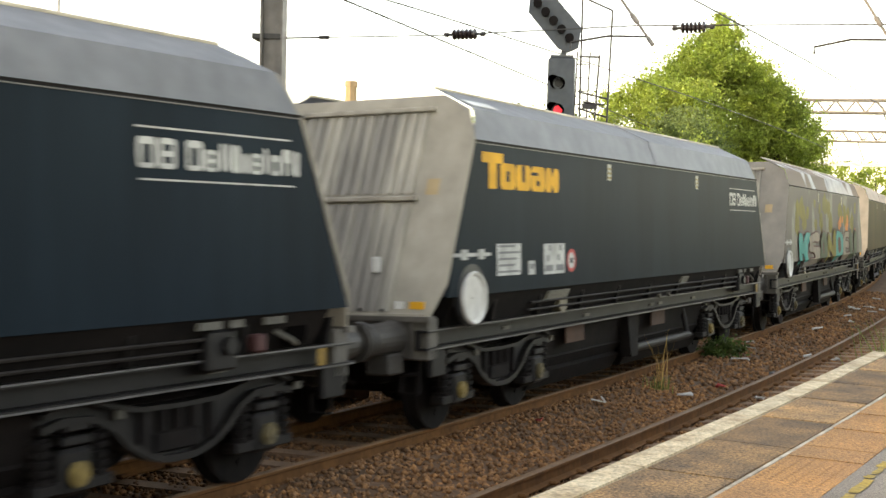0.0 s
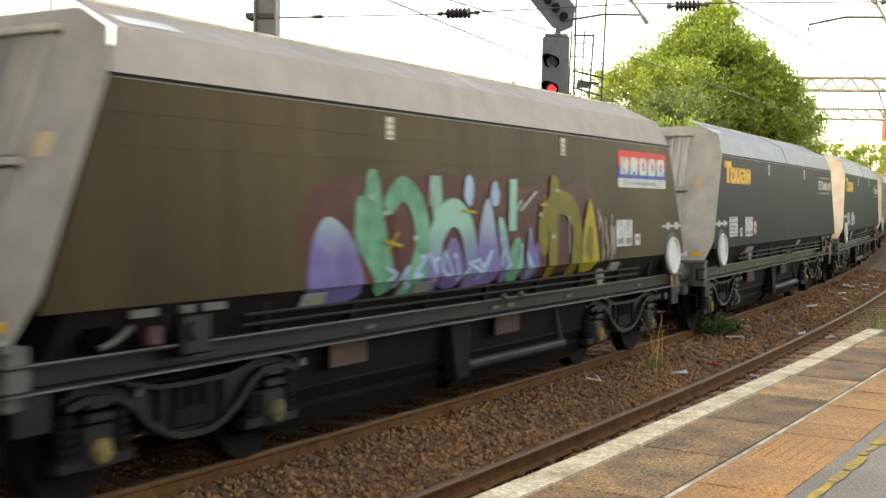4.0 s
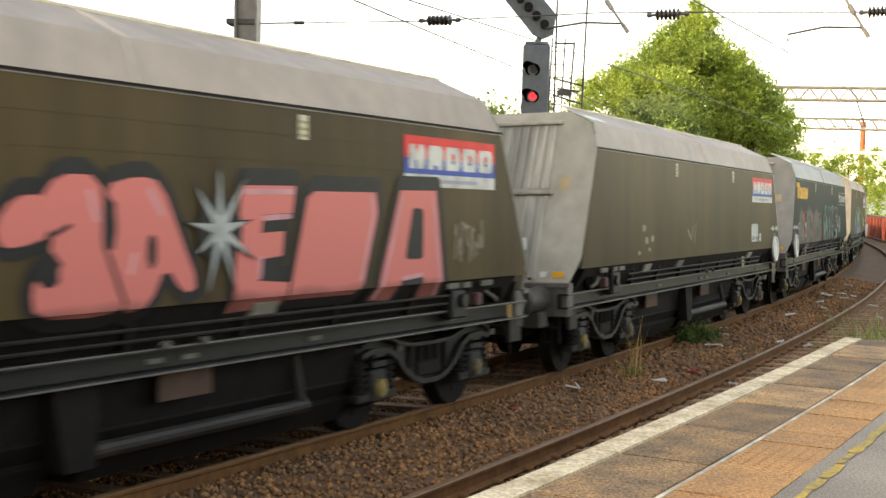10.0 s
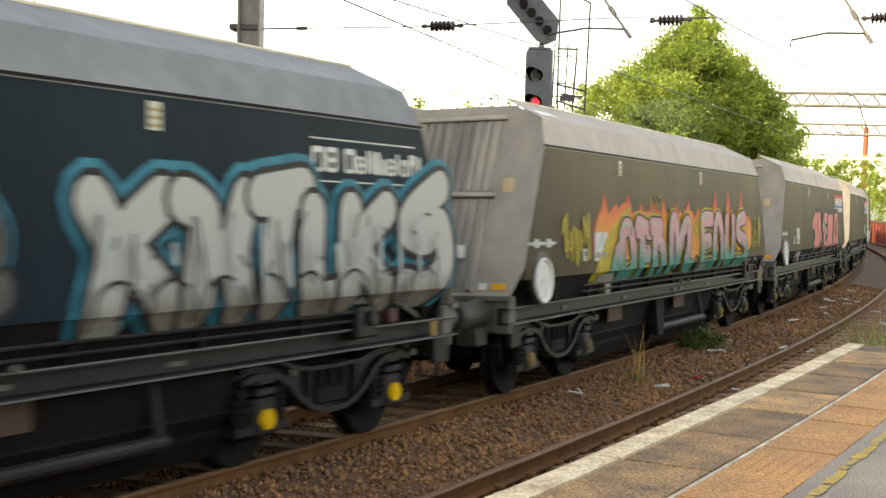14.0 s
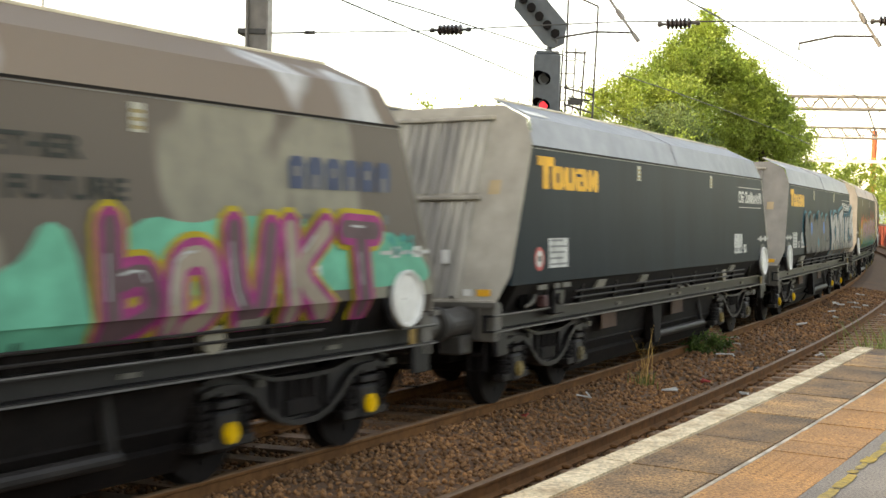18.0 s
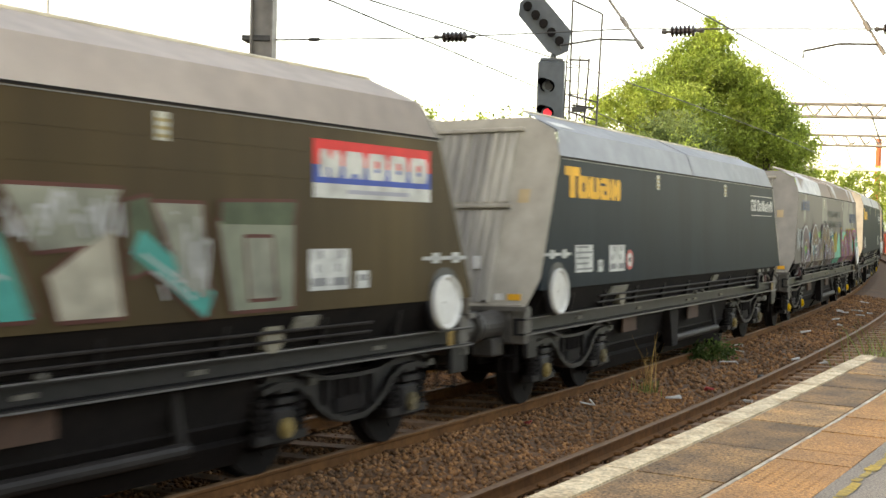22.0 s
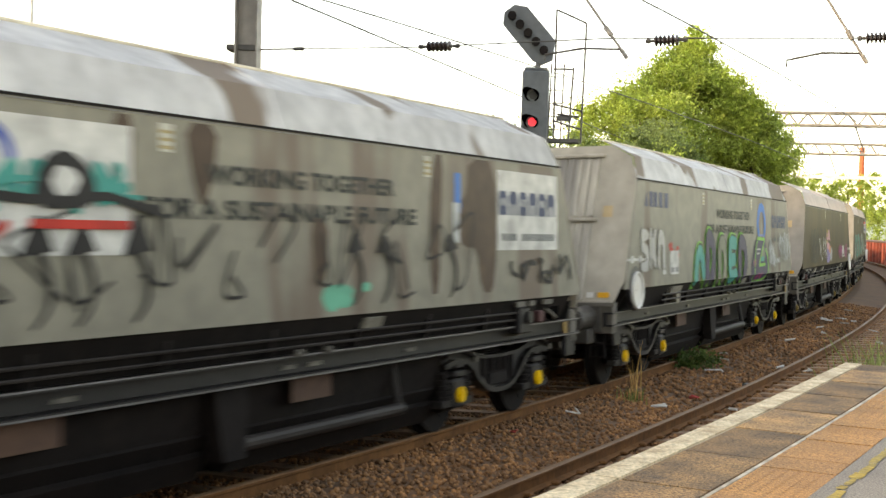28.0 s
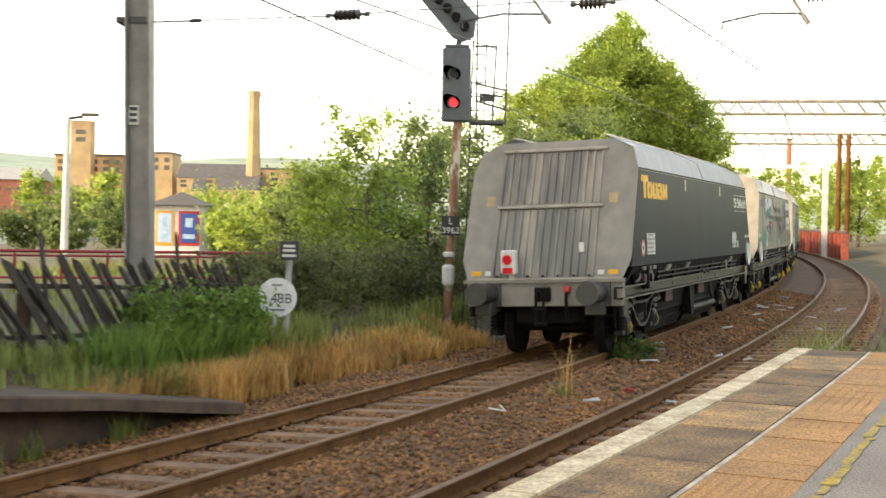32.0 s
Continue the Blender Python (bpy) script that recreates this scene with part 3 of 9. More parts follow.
BUFFER = mat("greasy_grey_steel", (0.050, 0.043, 0.036), 0.55, var=0.35, scale=8, second=(0.04, 0.036, 0.03), bump=0.1)
HEAD = mat("oily_grey_headstock", (0.110, 0.096, 0.078), 0.6, var=0.35, scale=6, second=(0.045, 0.041, 0.036), bump=0.1)
LAMP_RED = paint("red_lamp_lens", (0.75, 0.02, 0.03), 0.3)
NAME_ORANGE = paint("orange_yellow_lettering", (0.66, 0.33, 0.012))
LOGO_WHITE = paint("white_lettering", (0.50, 0.495, 0.46), var=0.35)
DULL = paint("dulled_white_paint", (0.135, 0.125, 0.105), var=0.4)
CAP_BRIGHT = paint("bright_yellow_cap", (0.85, 0.50, 0.01))
DULL_YELLOW = mat("grimy_yellow_plate", (0.26, 0.145, 0.012), 0.6, var=0.4, scale=12, bump=0.05)
END_BAR = mat("pale_worn_bar", (0.40, 0.36, 0.29), 0.6, var=0.3, scale=6, second=(0.27, 0.24, 0.20), bump=0.05)
# cream colour that holds the sunlight on the roof lip
SUNLIT_LIP = mat("sun_bleached_edge", (0.62, 0.55, 0.42), 0.6, var=0.3, scale=6, second=(0.42, 0.36, 0.27), bump=0.05)
CAP_DULL = mat("grimy_yellow_cap", (0.30, 0.19, 0.03), 0.7, var=0.5, scale=14, second=(0.10, 0.08, 0.04), bump=0.1)
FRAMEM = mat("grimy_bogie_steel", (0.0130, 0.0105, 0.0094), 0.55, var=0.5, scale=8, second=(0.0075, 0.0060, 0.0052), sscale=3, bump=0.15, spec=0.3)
PIPEM = mat("scuffed_dark_pipe", (0.030, 0.025, 0.022), 0.6, var=0.4, scale=6, second=(0.014, 0.0115, 0.010), bump=0.05, spec=0.2)
FADED_RED = mat("faded_red", (0.085, 0.024, 0.020), 0.7, var=0.4, bump=0.05)
RESERVOIR = mat("cream_reservoir", (0.20, 0.175, 0.12), 0.6, bump=0.05)
DATAPLATE = mat("grey_data_plate", (0.23, 0.215, 0.17), 0.6, var=0.4, scale=25, bump=0.05)
BOARD = mat("weathered_board", (0.078, 0.038, 0.021), 0.85, var=0.3, scale=9, bump=0.15)


def wheelset_mesh():
    bm = bmesh.new()
    rod(bm, (0, -1.05, 0), (0, 1.05, 0), 0.075, 10)
    for s in (-1, 1):
        rod(bm, (0, s * 0.70, 0), (0, s * 0.815, 0), WHEEL_R, 28)
        rod(bm, (0, s * 0.66, 0), (0, s * 0.70, 0), WHEEL_R + 0.028, 28)
        rod(bm, (0, s * 0.815, 0), (0, s * 0.87, 0), 0.14, 12)
        for k in range(4):
            a = k * math.pi / 2
            rod(bm, (0.26 * math.cos(a), s * 0.81, 0.26 * math.sin(a)), (0.26 * math.cos(a), s * 0.822, 0.26 * math.sin(a)), 0.03, 6)
    return bm


def spring_mesh():
    bm = bmesh.new()
    for i in range(5):
        z = 0.06 * i
        rod(bm, (0, 0, z), (0, 0, z + 0.035), 0.085, 10)
        rod(bm, (0, 0, z + 0.035), (0, 0, z + 0.06), 0.06, 8)
    return bm


HALF_TOP = [(0.0, 0.75), (0.42, 0.76), (0.66, 0.81), (0.86, 0.865), (1.12, 0.87), (1.30, 0.81)]
HALF_LOW = [(0.0, 0.375), (0.16, 0.38), (0.34, 0.43), (0.52, 0.53), (0.66, 0.66), (0.84, 0.745), (1.12, 0.76), (1.30, 0.72)]
TOP_RIM = [(-x, z) for x, z in HALF_TOP[:0:-1]] + HALF_TOP
BELLY = [(-x, z) for x, z in HALF_LOW[:0:-1]] + HALF_LOW
WEB = TOP_RIM + BELLY[::-1]


def band(bm, pts, t, y0, y1):
    """A bent plate of thickness t that follows a line of (x, z)."""
    up, low = [], []
    for i, (x, z) in enumerate(pts):
        (xa, za), (xb, zb) = pts[max(i - 1, 0)], pts[min(i + 1, len(pts) - 1)]
        n = Vector((za - zb, xb - xa)).normalized() * t / 2
        up.append((x + n.x, z + n.y))
        low.append((x - n.x, z - n.y))
    prism(bm, up + low[::-1], "y", y0, y1)


def make_bogie(w, x, wheelsets, cap):
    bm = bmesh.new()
    # boxes kept broad and solid to block light through the bogie
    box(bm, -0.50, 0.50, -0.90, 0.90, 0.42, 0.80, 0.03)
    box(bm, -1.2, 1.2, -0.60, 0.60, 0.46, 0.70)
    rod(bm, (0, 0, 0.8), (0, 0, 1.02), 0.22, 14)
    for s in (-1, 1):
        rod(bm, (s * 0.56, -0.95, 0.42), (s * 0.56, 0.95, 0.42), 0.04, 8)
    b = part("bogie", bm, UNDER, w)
    b.location = (x, 0, 0)
    for s in (-1, 1):
        bm = bmesh.new()
        prism(bm, WEB, "y", s * 0.99, s * 1.05)
        bmesh.ops.recalc_face_normals(bm, faces=bm.faces)
        part("frame_web", bm, FRAMEM, b)
        bm = bmesh.new()
        for dx in (-0.36, 0.36):
            box(bm, dx - 0.03, dx + 0.03, s * 1.05, s * 1.09, 0.47, 0.74)
        box(bm, -0.24, 0.24, s * 1.05, s * 1.085, 0.42, 0.58, 0.02)
        for dx in (-0.16, 0.0, 0.16):
            rod(bm, (dx, s * 1.06, 0.58), (dx, s * 1.06, 0.73), 0.05, 8)
        bmesh.ops.recalc_face_normals(bm, faces=bm.faces)
        part("bolster_spring_nest", bm, UNDER, b)
        bm = bmesh.new()
        band(bm, BELLY, 0.05, s * 0.97, s * 1.12)
        band(bm, TOP_RIM, 0.035, s * 0.97, s * 1.12)
        bmesh.ops.recalc_face_normals(bm, faces=bm.faces)
        part("side_frame", bm, FRAMEM, b)
        for k in (-1, 1):
            bm = bmesh.new()
            box(bm, k - 0.15, k + 0.15, s * 0.93, s * 1.11, WHEEL_R - 0.15, WHEEL_R + 0.16, 0.03)
            box(bm, k - 0.35, k + 0.35, s * 0.95, s * 1.09, WHEEL_R - 0.13, WHEEL_R - 0.05, 0.01)
            box(bm, k - 0.13, k + 0.13, s * 0.98, s * 1.12, WHEEL_R + 0.18, WHEEL_R + 0.24, 0.01)
            box(bm, k - 0.11, k + 0.11, s * 0.98, s * 1.12, WHEEL_R + 0.27, WHEEL_R + 0.33, 0.01)
            part("axlebox", bm, FRAMEM, b)
            bm = bmesh.new()
            rod(bm, (k, s * 1.11, WHEEL_R - 0.01), (k, s * 1.145, WHEEL_R - 0.01), 0.085, 14)
            rod(bm, (k, s * 1.145, WHEEL_R - 0.01), (k, s * 1.16, WHEEL_R - 0.01), 0.05, 12)
            part("axle_cap", bm, cap, b, "yellow axle cap")
            bm = bmesh.new()
            box(bm, k + 0.36, k + 0.44, s * 1.08, s * 1.11, WHEEL_R + 0.30, WHEEL_R + 0.36)
            part("small_plate", bm, DULL, b)
            for j in (-1, 1):
                bm = spring_mesh()
                q = part("spring", bm, UNDER, b)
                q.location = (k + j * 0.25, s * 1.02, WHEEL_R - 0.05)
    for k in (-1, 1):
        o = new("wheelset", wheelsets)
        o.parent = b
        o.location = (k, 0, WHEEL_R)
    return b


WHEELS = bpy.data.meshes.new("wheelset")
_bm = wheelset_mesh()
_bm.to_mesh(WHEELS)
_bm.free()
WHEELS.materials.append(UNDER)


def make_wagon(g, side, roof, cap, tickets):
    """g: the end (-1 rear, 1 front) at which the hand brake wheel sits."""
    w = new("hopper_wagon")
    # body
    for s in (-1, 1):
        bm = bmesh.new()
        prism(bm, [(-end_x(Z_SIDE) + 0.05, Z_SIDE), (end_x(Z_SIDE) - 0.05, Z_SIDE), (end_x(Z_CANT) - 0.01, Z_CANT - 0.01), (-end_x(Z_CANT) + 0.01, Z_CANT - 0.01)], "y", s * (HALF_W - 0.03), s * HALF_W)
        bmesh.ops.recalc_face_normals(bm, faces=bm.faces)
        sp = part("side_panel", bm, side, w)
        for zs in (2.44, 2.66) if side is OLIVE else ():
            bm = bmesh.new()
            box(bm, -end_x(zs) + 0.03, end_x(zs) - 0.03, s * HALF_W, s * (HALF_W + 0.0035), zs - 0.006, zs + 0.006)
            part("weld_seam", bm, side, sp)
        # cantrail coloured near-black to draw the shadow line below the roof
        bm = bmesh.new()
        box(bm, -end_x(Z_CANT) - 0.01, end_x(Z_CANT) + 0.01, s * (HALF_W - 0.02), s * (HALF_W + 0.014), Z_CANT - 0.014, Z_CANT + 0.005)
        part("cantrail", bm, UNDER, w)
        # thin pale strip that draws the light line under it
        bm = bmesh.new()
        box(bm, -end_x(Z_CANT) + 0.02, end_x(Z_CANT) - 0.02, s * HALF_W, s * (HALF_W + 0.008), Z_CANT - 0.028, Z_CANT - 0.020)
        part("drip_strip", bm, EDGE_LIGHT, w)
        bm = bmesh.new()
        outer = ROOF_PROFILE
        rings = []
        for y, z in outer:
            e = end_x(z) - 0.015
            xs = [-e, -e * 0.5, 0.0, e * 0.5, e]
            rings.append([bm.verts.new((x, s * (y + 0.004 * math.sin(x * 7 + z * 5)), z)) for x in xs])
        for p, q in zip(rings[:-1], rings[1:]):
            for i in range(4):
                bm.faces.new((p[i], p[i + 1], q[i + 1], q[i]))
        bmesh.ops.solidify(bm, geom=bm.faces[:], thickness=0.02)
        for x in (0.0,):
            for (y0, z0), (y1, z1) in zip(outer[:-1], outer[1:]):
                rod(bm, (x, s * (y0 + 0.004), z0), (x, s * (y1 + 0.004), z1 + 0.004), 0.012, 6)
        bmesh.ops.recalc_face_normals(bm, faces=bm.faces)
        rs = part("roof_slope", bm, roof, w)
        # lip along the roof top, its sunlit look put into the colour
        bm = bmesh.new()
        e = end_x(3.47) - 0.02
        tube(bm, [(-e, s * 0.762, 3.474), (e, s * 0.762, 3.474)], 0.016, 6)
        part("ridge_lip", bm, SUNLIT_LIP, rs, "pale worn roof lip")
        bm = bmesh.new()
        (y0, z0), (y1, z1) = outer[1], outer[2]
        quad = [(x, s * (y0 + (y1 - y0) * k), z0 + (z1 - z0) * k + 0.006) for x, k in ((-5.34, 0.18), (-4.72, 0.18), (-4.72, 0.45), (-5.34, 0.45))]
        lo = [bm.verts.new(v) for v in quad]
        hi = [bm.verts.new((x, y, z + 0.006)) for x, y, z in quad]
        bm.faces.new(hi)
        for k in range(4):
            bm.faces.new((lo[k], lo[(k + 1) % 4], hi[(k + 1) % 4], hi[k]))
        bmesh.ops.recalc_face_normals(bm, faces=bm.faces)
        part("roof_plate", bm, WHITE, rs, "small white plate on the roof slope")
    for s in (-1, 1):
        bm = bmesh.new()
        prof = [(-1.355, 1.5), (-1.24, 1.19), (1.24, 1.19), (1.355, 1.5)] + END_PROFILE + [(-y, z) for y, z in END_PROFILE[::-1]]
        prism(bm, prof, "x", 0, 0.03)
        for v in bm.verts:
            v.co.x = s * (end_x(v.co.z) + v.co.x)
        bmesh.ops.recalc_face_normals(bm, faces=bm.faces)
        ew = part("end_wall", bm, ENDM, w, "dirty grey sloping end wall")
        # corrugated middle: two folded sheets
        for z0, z1 in ((1.24, 2.28), (2.38, 3.2)):
            bm = bmesh.new()
            fold = []
            for y in np.arange(-0.80, 0.801, 0.123):
                fold += [(y, 0.003), (y + 0.010, 0.05), (y + 0.040, 0.05), (y + 0.050, 0.003)]
            lo = [bm.verts.new((s * (end_x(z0) + 0.03 + d), y, z0)) for y, d in fold]
            hi = [bm.verts.new((s * (end_x(z1) + 0.03 + d), y, z1)) for y, d in fold]
            for i in range(len(fold) - 1):
                bm.faces.new((lo[i], lo[i + 1], hi[i + 1], hi[i]))
            bmesh.ops.recalc_face_normals(bm, faces=bm.faces)
            part("corrugated_sheet", bm, CORRUGATED, ew)
        for z in (2.33, 3.24):
            bm = bmesh.new()
            box(bm, s * (end_x(z) + 0.025), s * (end_x(z) + 0.10), -0.86, 0.86, z - 0.025, z + 0.025, 0.008)
            part("end_bar", bm, END_BAR, ew)
        if s < 0:
            for y in (-1.0, 1.0):
                bm = bmesh.new()
                x = -(end_x(2.45) + 0.034)
                box(bm, x - 0.002, x, y - 0.07, y + 0.07, 2.36, 2.52)
                for v in bm.verts:
                    v.co.x = -(end_x(v.co.z) + 0.033 - 0.002 * (v.co.x > x - 0.001))
                part("notice_plate", bm, paint("cream_plate", (0.40, 0.29, 0.16)), ew)
        bm = bmesh.new()
        zt = 1.68
        xt = s * (end_x(zt) + 0.085)
        box(bm, xt - 0.02, xt + 0.02, -0.62, -0.54, zt - 0.075, zt + 0.075, 0.006)
        part("route_clip", bm, WHITE, ew, "small white clip board")
        # row of small dark marks along the foot of the folds
        for y in np.arange(-0.739, 0.8, 0.246):
            bm = bmesh.new()
            xt = s * (end_x(1.24) + 0.036)
            box(bm, xt - 0.004, xt + 0.004, y - 0.036, y + 0.036, 1.235, 1.262)
            part("drain_slot", bm, HOLE, ew)
        bm = bmesh.new()
        box(bm, s * (end_x(1.2) + 0.02), s * (end_x(1.2) + 0.07), -1.22, 1.22, 1.198, 1.222)
        part("sill_strip", bm, END_BAR, ew)
        for y in (-1, 1):
            for m2, y0, y1 in ((ORANGE, 1.02, 1.17), (WHITE, 0.86, 0.95)):
                bm = bmesh.new()
                z = 1.30
                x = s * (end_x(z) + 0.045)
                box(bm, x - 0.012, x + 0.012, y * y0, y * y1, z - 0.035, z + 0.035)
                part("reflector", bm, m2, w)
        # headstock, buffers, coupling
        bm = bmesh.new()
        box(bm, s * 6.30, s * 6.50, -1.24, 1.24, 0.78, 1.18, 0.015)
        box(bm, s * 6.44, s * 6.56, -1.28, 1.28, 1.15, 1.20)
        hs = part("headstock", bm, HEAD, w)
        for y in (-1, 1):
            bm = bmesh.new()
            box(bm, s * 6.14, s * 6.44, y * 1.18, y * 1.24, 0.62, 0.88, 0.01)
            part("corner_bracket", bm, SOLE, hs)
        if s > 0:
            bm = bmesh.new()
            box(bm, 6.02, 6.14, -1.2675, -1.262, 0.905, 1.045, 0.002)
            part("yellow_plate", bm, DULL_YELLOW, w, "small yellow plate on the solebar")
        for y in (-0.87, 0.87):
            bm = bmesh.new()
            box(bm, s * 6.50, s * 6.54, y - 0.2, y + 0.2, 0.80, 1.16, 0.01)
            rod(bm, (s * 6.54, y, 1.0), (s * 6.70, y, 1.0), 0.165, 20, 0.15)
            rod(bm, (s * 6.70, y, 1.0), (s * 7.02, y, 1.0), 0.15, 20, 0.145)
            rod(bm, (s * 7.02, y, 1.0), (s * 7.12, y, 1.0), 0.115, 16)
            rod(bm, (s * 7.12, y, 1.0), (s * 7.165, y, 1.0), 0.185, 24, 0.175)
            box(bm, s * 6.54, s * 6.82, y - 0.13, y + 0.13, 0.66, 0.86, 0.02)
            part("buffer", bm, BUFFER, w)
        bm = bmesh.new()
        box(bm, s * 6.5, s * 6.56, -0.13, 0.13, 0.86, 1.08, 0.02)
        tube(bm, [(s * 6.55, 0, 0.96), (s * 6.72, 0, 0.97), (s * 6.78, 0, 1.02), (s * 6.74, 0, 1.06)], 0.035)
        for y in (-0.06, 0.06):
            tube(bm, [(s * 6.70, y, 0.96), (s * 6.72, y, 0.70), (s * 6.70, y, 0.52)], 0.022)
        rod(bm, (s * 6.70, -0.1, 0.52), (s * 6.70, 0.1, 0.52), 0.03)
        rod(bm, (s * 6.72, -0.1, 0.74), (s * 6.72, 0.1, 0.74), 0.03)
        part("coupling", bm, UNDER, w)
        bm = bmesh.new()
        tube(bm, [(s * 6.5, -0.4, 1.0), (s * 6.62, -0.4, 0.98), (s * 6.68, -0.41, 0.75), (s * 6.64, -0.42, 0.58), (s * 6.56, -0.46, 0.54)], 0.028)
        part("brake_hose", bm, UNDER, w)
        bm = bmesh.new()
        box(bm, s * 6.5, s * 6.60, -0.45, -0.35, 1.00, 1.09, 0.015)
        part("hose_cock", bm, RED, w, "red hose cock")
        bm = bmesh.new()
        tube(bm, [(s * 6.42, -1.1, 0.80), (s * 6.44, -1.1, 0.46), (s * 6.44, -0.9, 0.46), (s * 6.42, -0.9, 0.80)], 0.02)
        rod(bm, (s * 6.44, -1.1, 0.64), (s * 6.44, -0.9, 0.64), 0.02)
        part("shunter_step", bm, UNDER, w)
    # under the body: sloping hopper flanks, added light-blocking plate and blocks, chutes
    # flanks in near-black: the shade of their inward slope is in the colour
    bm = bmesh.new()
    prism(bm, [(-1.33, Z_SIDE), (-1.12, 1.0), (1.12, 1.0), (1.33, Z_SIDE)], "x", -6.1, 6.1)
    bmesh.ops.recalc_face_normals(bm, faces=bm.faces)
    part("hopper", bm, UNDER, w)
    # added plate that keeps light from above off the track bed
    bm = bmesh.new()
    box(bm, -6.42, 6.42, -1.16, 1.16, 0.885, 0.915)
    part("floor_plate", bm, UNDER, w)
    # added solid blocks that stop light coming through from the far side
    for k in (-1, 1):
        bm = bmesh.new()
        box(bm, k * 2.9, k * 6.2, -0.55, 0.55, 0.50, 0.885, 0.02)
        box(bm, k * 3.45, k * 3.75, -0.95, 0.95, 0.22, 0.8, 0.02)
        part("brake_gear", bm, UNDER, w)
    # chutes made wide and low to deepen the shade under the wagon
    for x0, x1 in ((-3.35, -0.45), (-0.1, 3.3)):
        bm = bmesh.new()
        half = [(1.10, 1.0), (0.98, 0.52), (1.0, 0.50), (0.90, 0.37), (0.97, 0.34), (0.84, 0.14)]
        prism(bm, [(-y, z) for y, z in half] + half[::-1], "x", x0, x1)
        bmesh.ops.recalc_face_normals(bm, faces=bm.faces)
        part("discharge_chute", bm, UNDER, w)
        bm = bmesh.new()
        box(bm, x0 + 0.55, x0 + 1.15, -1.14, -1.12, 0.66, 0.88)
        part("notice_board", bm, BOARD, w)
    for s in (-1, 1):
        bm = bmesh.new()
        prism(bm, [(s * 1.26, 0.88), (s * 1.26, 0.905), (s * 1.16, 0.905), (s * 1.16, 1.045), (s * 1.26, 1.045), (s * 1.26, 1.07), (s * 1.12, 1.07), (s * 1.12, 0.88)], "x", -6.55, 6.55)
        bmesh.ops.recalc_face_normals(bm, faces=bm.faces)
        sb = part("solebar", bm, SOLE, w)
        # pale strips paint the light caught by the two flange edges
        for z0, z1 in ((0.879, 0.893), (1.058, 1.071)):
            bm = bmesh.new()
            box(bm, -6.55, 6.55, s * 1.2602, s * 1.263, z0, z1)
            part("flange_edge", bm, EDGE_LIGHT, sb)
        for x in (-5.1, -3.9, -2.6, -1.3, 0.0, 1.3, 2.6, 3.9, 5.1, 6.2):
            bm = bmesh.new()
            prism(bm, [(s * 1.24, 1.06), (s * 1.12, 1.06), (s * 1.12, 1.26), (s * 1.29, 1.30)], "x", x - 0.02, x + 0.02)
            bmesh.ops.recalc_face_normals(bm, faces=bm.faces)
            part("bracket", bm, SOLE, w)
        for z, y in ((1.22, 1.29), (1.14, 1.27)):
            bm = bmesh.new()
            tube(bm, [(-4.2, s * y, z), (4.6, s * y, z)], 0.014)
            part("pipe", bm, PIPEM, w)
        # hanging bracket and rod
        bm = bmesh.new()
        prism(bm, [(-0.62, 0.88), (-0.18, 0.88), (-0.22, 0.30), (-0.50, 0.30)], "y", s * 1.02, s * 1.16)
        part("hanger", bm, UNDER, w)
        bm = bmesh.new()
        rod(bm, (-0.3, s * 1.1, 0.40), (2.35, s * 1.1, 0.40), 0.06, 12)
        rod(bm, (2.3, s * 1.1, 0.42), (2.3, s * 1.0, 0.95), 0.04, 8)
        part("operating_rod", bm, PIPEM, w)
        for x in (-3.3, -1.5 * g, 3.6 * g):
            bm = bmesh.new()
            box(bm, x - 0.16, x + 0.16, s * 1.255, s * 1.30, 1.22, 1.33, 0.004)
            for v in bm.verts:
                v.co.y += s * (v.co.z - 1.33) * 0.45 + s * 0.035
            part("data_plate", bm, DATAPLATE, w)
        for x in (-4.6, -2.2, 0.35, 0.75, 2.4, 4.9):
            bm = bmesh.new()
            box(bm, x - 0.09, x + 0.09, s * 1.16, s * 1.18, 0.95, 0.985)
            part("small_plate", bm, DULL, w)
        bm = bmesh.new()
        rod(bm, (0.35, s * 1.26, 1.09), (0.35, s * 1.31, 1.09), 0.03, 8)
        rod(bm, (0.78, s * 1.26, 1.09), (0.78, s * 1.31, 1.09), 0.03, 8)
        part("handle", bm, DULL, w)
    # hand brake wheel over a black disc for its shaded recess, on both sides
    for s in (-1, 1):
        x = g * 5.80
        bm = bmesh.new()
        rod(bm, (x, s * (HALF_W + 0.003), 1.37), (x, s * (HALF_W - 0.05), 1.37), 0.31, 28)
        part("wheel_recess", bm, BLACK, w)
        bm = bmesh.new()
        n = 32
        ring = []
        for k in range(n):
            a = 2 * math.pi * k / n
            ring.append([bm.verts.new((x + r * math.cos(a), s * y, 1.345 + r * math.sin(a))) for r, y in ((0.0001, 1.37), (0.215, 1.375), (0.232, 1.40), (0.252, 1.405), (0.265, 1.385), (0.26, 1.362))])
        for k in range(n):
            for i in range(5):
                bm.faces.new((ring[k][i], ring[(k + 1) % n][i], ring[(k + 1) % n][i + 1], ring[k][i + 1]))
        bmesh.ops.remove_doubles(bm, verts=bm.verts, dist=0.001)
        box(bm, x - 0.06, x + 0.06, s * 1.37, s * 1.385, 1.335, 1.355)
        rod(bm, (x, s * 1.2, 1.345), (x, s * 1.37, 1.345), 0.03, 8)
        bmesh.ops.recalc_face_normals(bm, faces=bm.faces)
        part("handwheel", bm, WHITE, w, "white round hand brake wheel")
        # on/off mark over the wheel
        bm = bmesh.new()
        y = s * (HALF_W + 0.004)
